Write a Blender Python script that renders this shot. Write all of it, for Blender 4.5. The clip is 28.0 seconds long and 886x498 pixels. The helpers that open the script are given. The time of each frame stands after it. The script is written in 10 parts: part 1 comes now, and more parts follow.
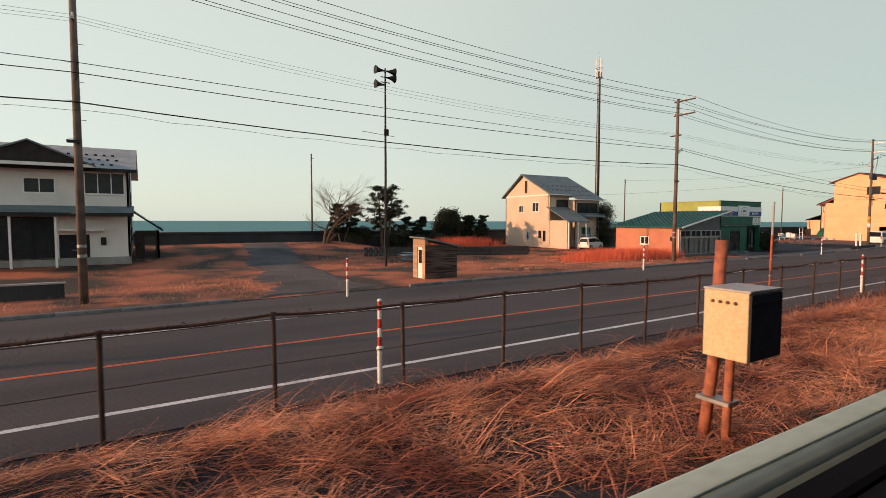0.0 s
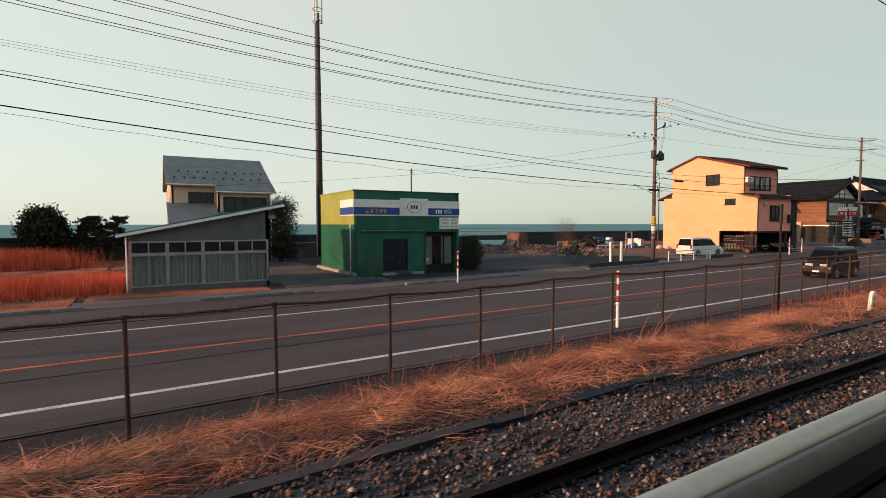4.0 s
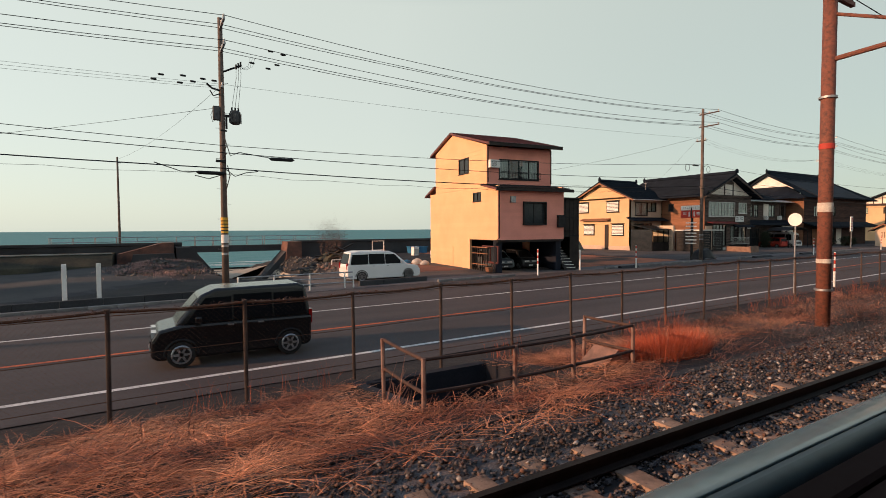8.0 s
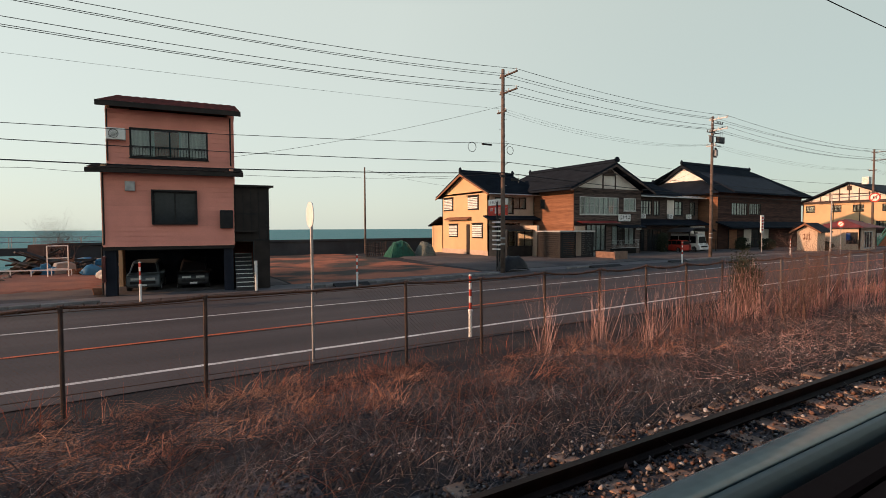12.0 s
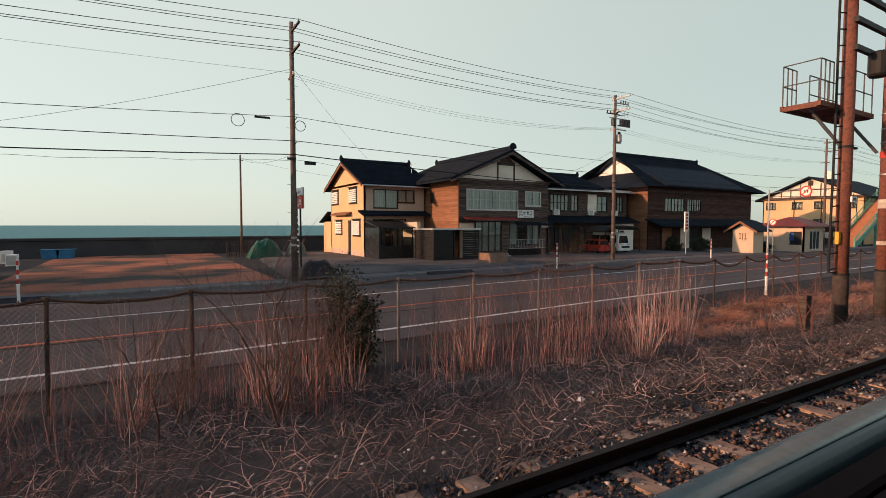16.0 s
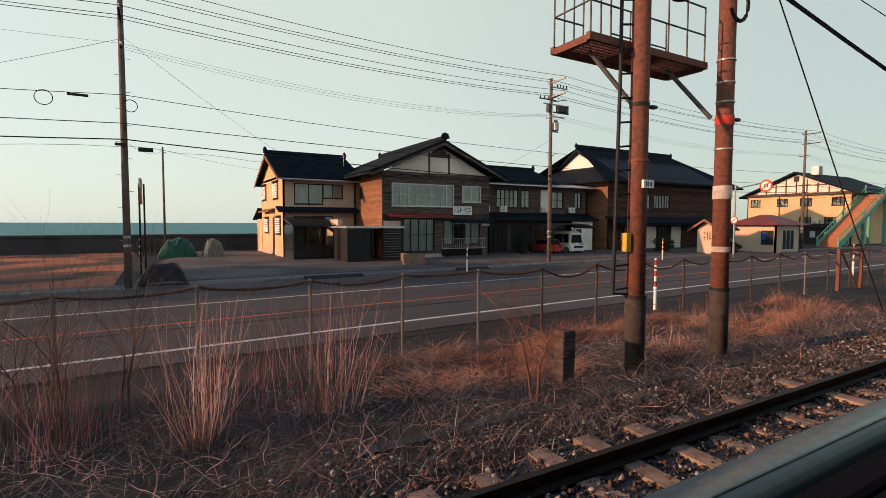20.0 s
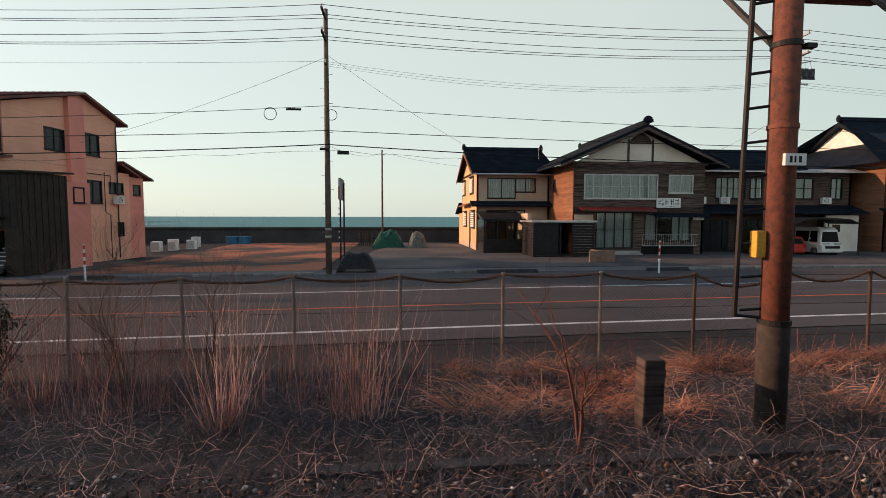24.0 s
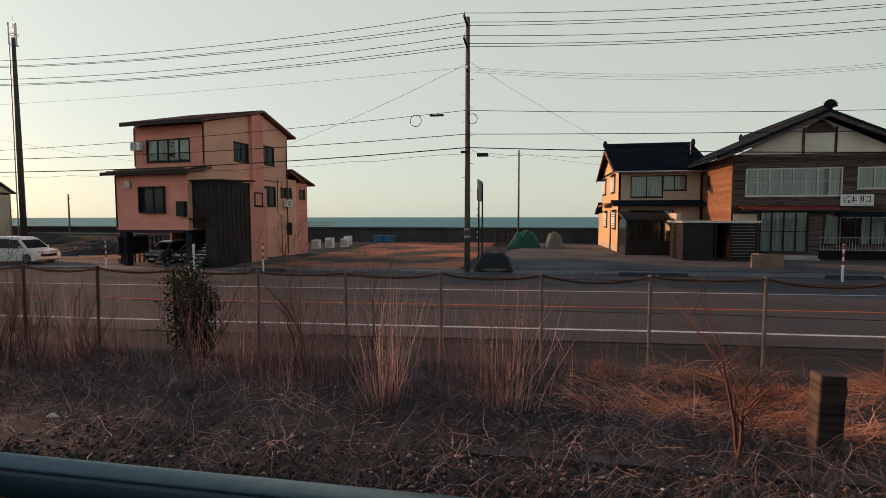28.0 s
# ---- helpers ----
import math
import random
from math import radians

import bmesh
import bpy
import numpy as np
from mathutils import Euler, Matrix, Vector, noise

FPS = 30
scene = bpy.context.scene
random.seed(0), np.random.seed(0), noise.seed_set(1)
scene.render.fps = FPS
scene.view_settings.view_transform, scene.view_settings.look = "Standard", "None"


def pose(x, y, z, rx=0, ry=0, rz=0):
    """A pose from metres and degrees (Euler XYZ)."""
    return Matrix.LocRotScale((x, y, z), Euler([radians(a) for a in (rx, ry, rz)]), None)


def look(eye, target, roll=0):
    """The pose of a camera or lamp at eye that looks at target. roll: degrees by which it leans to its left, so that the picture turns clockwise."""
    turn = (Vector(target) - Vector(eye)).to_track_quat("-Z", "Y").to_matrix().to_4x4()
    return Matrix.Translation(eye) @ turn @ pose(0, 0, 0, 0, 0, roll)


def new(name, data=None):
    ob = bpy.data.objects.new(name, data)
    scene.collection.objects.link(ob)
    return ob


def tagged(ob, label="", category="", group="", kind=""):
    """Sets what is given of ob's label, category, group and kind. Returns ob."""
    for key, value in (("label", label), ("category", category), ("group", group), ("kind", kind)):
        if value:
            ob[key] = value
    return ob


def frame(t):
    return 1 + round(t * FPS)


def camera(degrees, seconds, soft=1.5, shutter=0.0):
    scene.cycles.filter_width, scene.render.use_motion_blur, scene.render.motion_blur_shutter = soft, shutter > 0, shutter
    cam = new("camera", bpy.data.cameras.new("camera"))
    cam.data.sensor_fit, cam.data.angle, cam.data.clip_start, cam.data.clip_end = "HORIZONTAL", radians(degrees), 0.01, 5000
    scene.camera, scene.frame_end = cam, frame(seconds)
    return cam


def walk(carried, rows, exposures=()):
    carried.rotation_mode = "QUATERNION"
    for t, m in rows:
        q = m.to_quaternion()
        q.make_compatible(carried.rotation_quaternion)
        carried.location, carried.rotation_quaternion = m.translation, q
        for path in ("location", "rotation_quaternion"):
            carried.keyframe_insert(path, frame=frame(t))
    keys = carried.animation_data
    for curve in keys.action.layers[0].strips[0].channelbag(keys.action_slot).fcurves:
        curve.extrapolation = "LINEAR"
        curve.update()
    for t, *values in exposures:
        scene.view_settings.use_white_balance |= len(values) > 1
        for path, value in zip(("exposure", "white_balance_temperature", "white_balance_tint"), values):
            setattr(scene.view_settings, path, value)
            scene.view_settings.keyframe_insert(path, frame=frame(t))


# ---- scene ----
cam = camera(83.30, 28.0, soft=0.5, shutter=0.06)
PATH = [
    (0.0, pose(-48.090, 0.008, 3.15, 86.741, -0.127, -30.694)),
    (0.5, pose(-42.381, 0.003, 3.15, 86.763, -0.081, -30.726)),
    (1.0, pose(-36.745, 0.000, 3.15, 86.770, -0.048, -30.767)),
    (1.5, pose(-31.240, -0.001, 3.15, 86.782, -0.050, -30.836)),
    (2.0, pose(-25.801, -0.001, 3.15, 86.788, -0.043, -30.802)),
    (2.5, pose(-20.570, 0.001, 3.15, 86.818, -0.044, -30.939)),
    (3.0, pose(-15.370, 0.001, 3.15, 86.880, -0.023, -30.949)),
    (3.5, pose(-10.290, 0.003, 3.15, 86.971, 0.011, -30.879)),
    (4.0, pose(-5.330, 0.007, 3.15, 87.089, 0.048, -30.780)),
    (4.5, pose(-0.471, 0.011, 3.15, 87.232, 0.078, -30.697)),
    (5.0, pose(4.056, 0.006, 3.15, 87.398, 0.094, -30.680)),
    (5.5, pose(8.435, -0.001, 3.15, 87.491, 0.122, -30.762)),
    (6.0, pose(12.645, -0.014, 3.15, 87.549, 0.223, -30.803)),
    (6.5, pose(16.680, -0.017, 3.15, 87.651, 0.325, -30.848)),
    (7.0, pose(20.647, -0.010, 3.15, 87.720, 0.350, -30.867)),
    (7.5, pose(24.500, -0.005, 3.15, 87.666, 0.341, -30.821)),
    (8.0, pose(28.182, -0.001, 3.15, 87.676, 0.335, -30.633)),
    (8.5, pose(31.603, 0.001, 3.15, 87.666, 0.323, -30.619)),
    (9.0, pose(34.838, 0.006, 3.15, 87.635, 0.314, -30.608)),
    (9.5, pose(37.876, 0.002, 3.15, 87.668, 0.324, -30.623)),
    (10.0, pose(40.733, -0.007, 3.15, 87.676, 0.326, -30.664)),
    (10.5, pose(43.467, -0.006, 3.15, 87.685, 0.376, -30.673)),
    (11.0, pose(46.042, 0.003, 3.15, 87.620, 0.384, -30.747)),
    (11.5, pose(48.469, 0.004, 3.15, 87.593, 0.318, -30.812)),
    (12.0, pose(50.767, 0.002, 3.15, 87.615, 0.241, -30.800)),
    (12.5, pose(52.958, -0.001, 3.15, 87.582, 0.196, -30.841)),
    (13.0, pose(55.033, -0.002, 3.15, 87.521, 0.157, -30.855)),
    (13.5, pose(56.992, -0.001, 3.15, 87.456, 0.108, -30.880)),
    (14.0, pose(58.809, 0.001, 3.15, 87.412, 0.079, -30.879)),
    (14.5, pose(60.493, 0.007, 3.15, 87.377, 0.059, -30.869)),
    (15.0, pose(62.051, 0.017, 3.15, 87.343, 0.039, -30.863)),
    (15.5, pose(63.492, 0.027, 3.15, 87.298, 0.010, -30.878)),
    (16.0, pose(64.823, 0.014, 3.15, 87.233, -0.038, -30.930)),
    (16.5, pose(66.081, -0.005, 3.15, 87.194, -0.079, -30.927)),
    (17.0, pose(67.268, -0.012, 3.15, 87.218, -0.051, -30.941)),
    (17.5, pose(68.394, -0.009, 3.15, 87.193, -0.077, -30.929)),
    (18.0, pose(69.423, -0.007, 3.15, 87.156, -0.084, -30.937)),
    (18.5, pose(70.390, -0.009, 3.15, 87.070, -0.100, -30.947)),
    (19.0, pose(71.280, -0.010, 3.15, 87.085, -0.115, -30.892)),
    (19.5, pose(72.081, -0.004, 3.15, 87.059, -0.125, -30.806)),
    (20.0, pose(72.803, 0.008, 3.15, 86.980, -0.137, -30.172)),
    (20.5, pose(73.438, 0.022, 3.15, 86.920, -0.068, -28.354)),
    (21.0, pose(73.955, 0.025, 3.15, 86.785, -0.106, -24.332)),
    (21.5, pose(74.380, 0.041, 3.15, 86.613, -0.147, -19.920)),
    (22.0, pose(74.756, 0.078, 3.15, 86.424, -0.121, -16.006)),
    (22.5, pose(75.038, 0.099, 3.15, 86.294, -0.107, -13.413)),
    (23.0, pose(75.215, 0.126, 3.15, 86.233, -0.104, -10.569)),
    (23.5, pose(75.312, 0.152, 3.15, 86.223, -0.105, -7.784)),
    (24.0, pose(75.350, 0.171, 3.15, 86.246, -0.106, -5.363)),
    (24.5, pose(75.353, 0.177, 3.15, 86.281, -0.102, -3.616)),
    (25.0, pose(75.345, 0.161, 3.15, 86.311, -0.088, -2.850)),
    (25.5, pose(75.318, 0.144, 3.15, 86.332, -0.059, -2.242)),
    (26.0, pose(75.305, 0.132, 3.15, 86.347, -0.047, -0.985)),
    (26.5, pose(75.295, 0.145, 3.15, 86.369, -0.049, 1.503)),
    (27.0, pose(75.277, 0.045, 3.15, 86.376, -0.037, 4.793)),
    (27.5, pose(75.221, -0.080, 3.15, 86.340, -0.011, 7.721)),
    (28.0, pose(75.205, -0.134, 3.15, 86.292, 0.058, 10.001)),
]
walk(cam, PATH, ((0, 0.0, 6850, 11), (5, 0.02, 6850, 11), (11, 0.0, 6720, 10.5), (22, 0.05, 6640, 10.5), (25, -0.02, 6580, 10), (28, -0.25, 6950, 11)))

# ---- world, sun ----
SUN_EL, SUN_AZ = 14.0, 168.0          # azimuth measured from +x towards +y
world = bpy.data.worlds.new("sky")
scene.world = world
world.use_nodes = True
wn = world.node_tree
sky = wn.nodes.new("ShaderNodeTexSky")
sky.sky_type = 'NISHITA'
sky.sun_disc = False
sky.sun_elevation = radians(SUN_EL)
sky.sun_rotation = radians(90 - SUN_AZ)
sky.air_density, sky.dust_density, sky.ozone_density = 1.0, 1.5, 2.0
haze = wn.nodes.new("ShaderNodeMix")
haze.data_type = 'RGBA'
up = wn.nodes.new("ShaderNodeTexCoord")
sep = wn.nodes.new("ShaderNodeSeparateXYZ")
fall = wn.nodes.new("ShaderNodeMapRange")         # the haze thins out towards the zenith
for k, v in ((1, 0.40), (2, 0.66), (3, 0.68), (4, 0.03)):
    fall.inputs[k].default_value = v
wn.links.new(up.outputs["Generated"], sep.inputs[0])
wn.links.new(sep.outputs[2], fall.inputs[0])
wn.links.new(fall.outputs[0], haze.inputs[0])
haze.inputs[7].default_value = (6.9, 7.6, 6.9, 1)
wn.links.new(sky.outputs[0], haze.inputs[6])
# the sky dims away from the low sun
away = wn.nodes.new("ShaderNodeMapRange")
away.inputs[1].default_value, away.inputs[2].default_value = -1, 1
dim = wn.nodes.new("ShaderNodeValToRGB")
ramp = dim.color_ramp
ramp.elements[0].color, ramp.elements[1].color = (1, 1, 1, 1), (0.67, 0.70, 0.695, 1)
ramp.elements[1].position = 0.98
for k, v in ((0.5, 0.925), (0.70, 0.885)):
    ramp.elements.new(k).color = (v, v, v, 1)
tone = wn.nodes.new("ShaderNodeMix")
tone.data_type, tone.blend_type = 'RGBA', 'MULTIPLY'
tone.inputs[0].default_value = 1
wn.links.new(sep.outputs[0], away.inputs[0])
wn.links.new(away.outputs[0], dim.inputs[0])
# deep blue towards the zenith
blue = wn.nodes.new("ShaderNodeMix")
blue.data_type = 'RGBA'
blue.inputs[7].default_value = (2.8, 4.2, 6.4, 1)
high = wn.nodes.new("ShaderNodeMapRange")
for k, v in ((1, 0.46), (2, 0.85), (3, 0.0), (4, 0.42)):
    high.inputs[k].default_value = v
wn.links.new(sep.outputs[2], high.inputs[0])
wn.links.new(high.outputs[0], blue.inputs[0])
wn.links.new(haze.outputs[2], blue.inputs[6])
wn.links.new(blue.outputs[2], tone.inputs[6])
wn.links.new(dim.outputs[0], tone.inputs[7])
wn.nodes["Background"].inputs[1].default_value = 0.142
wn.links.new(tone.outputs[2], wn.nodes["Background"].inputs[0])
sun_dir = Vector((math.cos(radians(SUN_AZ)) * math.cos(radians(SUN_EL)),
                  math.sin(radians(SUN_AZ)) * math.cos(radians(SUN_EL)), math.sin(radians(SUN_EL))))
sun = new("sun", bpy.data.lights.new("sun", 'SUN'))
sun.data.energy, sun.data.angle, sun.data.color = 4.9, radians(0.6), (1.0, 0.55, 0.33)
sun.matrix_world = look(sun_dir * 100, (0, 0, 0))


# ---- materials ----
def mat(name, col, col2=None, rough=0.8, scale=1.5, fine=30.0, bump=0.15, metal=0.0, rand=0.0, spec=0.18, stretch=(1, 1, 1), mix=(0.35, 0.65), dist=0.01, grain=0.12):
    m = bpy.data.materials.new(name)
    m.use_nodes = True
    n, l = m.node_tree.nodes, m.node_tree.links
    p = n["Principled BSDF"]
    p.inputs["Roughness"].default_value = rough
    p.inputs["Metallic"].default_value = metal
    p.inputs["Specular IOR Level"].default_value = spec
    col2 = col2 or tuple(c * 0.7 for c in col)
    tc = n.new("ShaderNodeTexCoord")
    mp = n.new("ShaderNodeMapping")
    mp.inputs["Scale"].default_value = stretch
    l.new(tc.outputs["Object"], mp.inputs["Vector"])
    n1, n2 = n.new("ShaderNodeTexNoise"), n.new("ShaderNodeTexNoise")
    n1.inputs["Scale"].default_value, n1.inputs["Detail"].default_value = scale, 5
    n2.inputs["Scale"].default_value, n2.inputs["Detail"].default_value = fine, 4
    l.new(mp.outputs[0], n1.inputs["Vector"])
    l.new(mp.outputs[0], n2.inputs["Vector"])
    r = n.new("ShaderNodeMapRange")
    r.inputs[1].default_value, r.inputs[2].default_value = mix
    l.new(n1.outputs[0], r.inputs[0])
    mx = n.new("ShaderNodeMix")
    mx.data_type = 'RGBA'
    mx.inputs[6].default_value, mx.inputs[7].default_value = (*col, 1), (*col2, 1)
    l.new(r.outputs[0], mx.inputs[0])
    hv = n.new("ShaderNodeHueSaturation")
    r2 = n.new("ShaderNodeMapRange")
    r2.inputs[1].default_value, r2.inputs[2].default_value, r2.inputs[3].default_value, r2.inputs[4].default_value = 0.3, 0.7, 1 - grain, 1 + grain
    l.new(n2.outputs[0], r2.inputs[0])
    if rand:
        oi = n.new("ShaderNodeObjectInfo")
        ge = n.new("ShaderNodeNewGeometry")
        ad = n.new("ShaderNodeMath")
        ad.operation = 'ADD'
        l.new(oi.outputs["Random"], ad.inputs[0])
        l.new(ge.outputs["Random Per Island"], ad.inputs[1])
        r3 = n.new("ShaderNodeMapRange")
        r3.inputs[1].default_value, r3.inputs[2].default_value, r3.inputs[3].default_value, r3.inputs[4].default_value = 0.2, 1.8, 1 - rand, 1 + rand
        l.new(ad.outputs[0], r3.inputs[0])
        mu = n.new("ShaderNodeMath")
        mu.operation = 'MULTIPLY'
        l.new(r2.outputs[0], mu.inputs[0])
        l.new(r3.outputs[0], mu.inputs[1])
        l.new(mu.outputs[0], hv.inputs["Value"])
    else:
        l.new(r2.outputs[0], hv.inputs["Value"])
    l.new(mx.outputs[2], hv.inputs["Color"])
    l.new(hv.outputs[0], p.inputs["Base Color"])
    if bump:
        b = n.new("ShaderNodeBump")
        b.inputs["Strength"].default_value, b.inputs["Distance"].default_value = bump, dist
        l.new(n2.outputs[0], b.inputs["Height"])
        l.new(b.outputs[0], p.inputs["Normal"])
    return m


def glass_mat(name, tint=(0.8, 0.9, 0.9), rough=0.02):
    m = bpy.data.materials.new(name)
    m.use_nodes = True
    p = m.node_tree.nodes["Principled BSDF"]
    p.inputs["Base Color"].default_value = (*tint, 1)
    p.inputs["Transmission Weight"].default_value = 1
    p.inputs["Roughness"].default_value = rough
    p.inputs["IOR"].default_value = 1.5
    return m


M_EARTH = mat("earth", (0.020, 0.021, 0.024), (0.040, 0.037, 0.037), 0.95, 0.35, 9, 0.6, dist=0.05)
M_LOT = mat("gravel_lot", (0.062, 0.058, 0.060), (0.125, 0.108, 0.10), 0.95, 0.25, 18, 0.5, dist=0.02)
M_ASPH = mat("asphalt", (0.060, 0.054, 0.055), (0.086, 0.075, 0.075), 0.85, 0.5, 60, 0.3, stretch=(0.15, 1.2, 1), grain=0.2)
# darker and bluer than the other yards, to take in the shop's shadow
M_YARD = mat("shadowed_asphalt", (0.040, 0.040, 0.044), (0.060, 0.057, 0.058), 0.9, 0.3, 40, 0.12)
M_REDE = mat("red_earth", (0.21, 0.095, 0.07), (0.11, 0.06, 0.05), 0.95, 0.4, 14, 0.5, dist=0.03)
M_WALK = mat("pavement", (0.105, 0.098, 0.10), (0.15, 0.137, 0.135), 0.9, 0.5, 40, 0.3)
M_WHITE = mat("road_white", (0.72, 0.72, 0.70), (0.48, 0.47, 0.46), 0.7, 2.5, 40, 0.1)
M_ORANGE = mat("road_orange", (0.66, 0.145, 0.05), (0.42, 0.10, 0.05), 0.7, 2.5, 40, 0.1)
M_CONC = mat("concrete", (0.36, 0.35, 0.33), (0.24, 0.23, 0.21), 0.9, 0.8, 25, 0.3, rand=0.12)
M_CONCD = mat("dark_concrete", (0.065, 0.066, 0.07), (0.04, 0.04, 0.043), 0.9, 0.3, 15, 0.3)
M_SAND = mat("sand", (0.42, 0.36, 0.28), (0.33, 0.28, 0.22), 0.95, 0.3, 15, 0.3)
M_RUST = mat("rusty_steel", (0.16, 0.075, 0.045), (0.09, 0.05, 0.035), 0.75, 4, 50, 0.3, metal=0.3)
M_RAIL = mat("rail_steel", (0.035, 0.022, 0.018), (0.022, 0.016, 0.014), 0.6, 3, 40, 0.2, metal=0.6)
M_POLE = mat("pole_concrete", (0.17, 0.125, 0.105), (0.10, 0.08, 0.07), 0.85, 2, 40, 0.2)
M_CATP = mat("painted_steel_pole", (0.20, 0.075, 0.052), (0.10, 0.05, 0.042), 0.7, 14, 90, 0.3, mix=(0.40, 0.70), grain=0.25)
M_STEEL = mat("galvanised_steel", (0.40, 0.41, 0.42), (0.28, 0.28, 0.29), 0.5, 5, 60, 0.1, metal=0.7)
M_BLACK = mat("black_metal", (0.014, 0.014, 0.016), (0.026, 0.025, 0.025), 0.55, 4, 40, 0.1)
M_WIRE = mat("wire_black", (0.02, 0.02, 0.022), None, 0.6, 4, 40, 0)
M_WPAINT = mat("white_paint", (0.80, 0.80, 0.78), (0.70, 0.69, 0.66), 0.6, 2, 30, 0.05, grain=0.04)
M_RED = mat("red_paint", (0.55, 0.05, 0.035), (0.40, 0.05, 0.035), 0.55, 4, 40, 0.08)
M_YELLOW = mat("yellow_paint", (0.75, 0.42, 0.06), (0.60, 0.34, 0.06), 0.6, 4, 40, 0.08)
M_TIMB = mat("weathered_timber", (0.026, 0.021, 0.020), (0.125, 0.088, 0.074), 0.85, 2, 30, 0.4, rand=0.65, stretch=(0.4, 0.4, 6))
M_TIMBR = mat("red_or_sunlit_timber", (0.27, 0.13, 0.075), (0.19, 0.09, 0.055), 0.8, 2, 30, 0.4, rand=0.25, stretch=(0.4, 0.4, 6))
M_TILE = mat("dark_kawara", (0.007, 0.011, 0.018), (0.013, 0.019, 0.029), 0.65, 1, 12, 0.1, rand=0.25, spec=0.07)
M_GLASS = glass_mat("window_glass", (0.75, 0.85, 0.85))
M_DGLASS = mat("dark_glazing", (0.02, 0.025, 0.03), (0.03, 0.035, 0.04), 0.12, 2, 8, 0.02)
M_CURT = mat("curtain", (0.55, 0.54, 0.50), (0.42, 0.42, 0.40), 0.9, 1, 6, 0.3, stretch=(8, 8, 0.3))
M_DRYG = mat("dry_grass", (0.88, 0.41, 0.235), (0.36, 0.125, 0.08), 0.85, 0.8, 9, 0, rand=0.6)


def translucent(m, w):
    """Thin dry blades let part of the light through."""
    n, l = m.node_tree.nodes, m.node_tree.links
    p, out = n["Principled BSDF"], n["Material Output"]
    tr, mx = n.new("ShaderNodeBsdfTranslucent"), n.new("ShaderNodeMixShader")
    l.new(p.inputs["Base Color"].links[0].from_socket, tr.inputs["Color"])
    mx.inputs[0].default_value = w
    l.new(p.outputs[0], mx.inputs[1])
    l.new(tr.outputs[0], mx.inputs[2])
    l.new(mx.outputs[0], out.inputs["Surface"])


translucent(M_DRYG, 0.15)
M_REED = mat("dry_reed", (0.60, 0.38, 0.33), (0.26, 0.14, 0.125), 0.85, 0.8, 6, 0, rand=0.35)
M_REDG = mat("red_brown_grass", (0.52, 0.145, 0.075), (0.33, 0.085, 0.05), 0.85, 0.8, 6, 0, rand=0.3)
M_TWIG = mat("bare_twig", (0.10, 0.062, 0.052), (0.19, 0.12, 0.10), 0.85, 4, 30, 0.2, rand=0.2)
M_BARK = mat("bark", (0.09, 0.065, 0.05), (0.14, 0.10, 0.075), 0.9, 3, 25, 0.5)
M_PINE = mat("pine_needles", (0.012, 0.022, 0.014), (0.026, 0.036, 0.02), 0.8, 1, 10, 0, rand=0.4)
M_LEAF = mat("evergreen_leaf", (0.018, 0.026, 0.015), (0.035, 0.04, 0.022), 0.5, 2, 10, 0, rand=0.4)
M_BALL = mat("ballast", (0.040, 0.039, 0.042), (0.115, 0.098, 0.093), 0.9, 6, 40, 0.5, rand=0.8, grain=0.3, dist=0.03)
M_BALLR = mat("rusty_ballast", (0.19, 0.105, 0.078), (0.09, 0.06, 0.05), 0.9, 6, 40, 0.4, rand=0.5, grain=0.3)
M_BALLP = mat("pale_ballast", (0.40, 0.37, 0.34), (0.22, 0.20, 0.19), 0.9, 6, 40, 0.4, rand=0.5, grain=0.2)
M_SLEEP = mat("sleeper_wood", (0.40, 0.27, 0.195), (0.10, 0.068, 0.055), 0.9, 3, 30, 0.4, rand=0.25)
M_TYRE = mat("tyre_rubber", (0.02, 0.02, 0.02), (0.03, 0.03, 0.03), 0.8, 5, 60, 0.1)


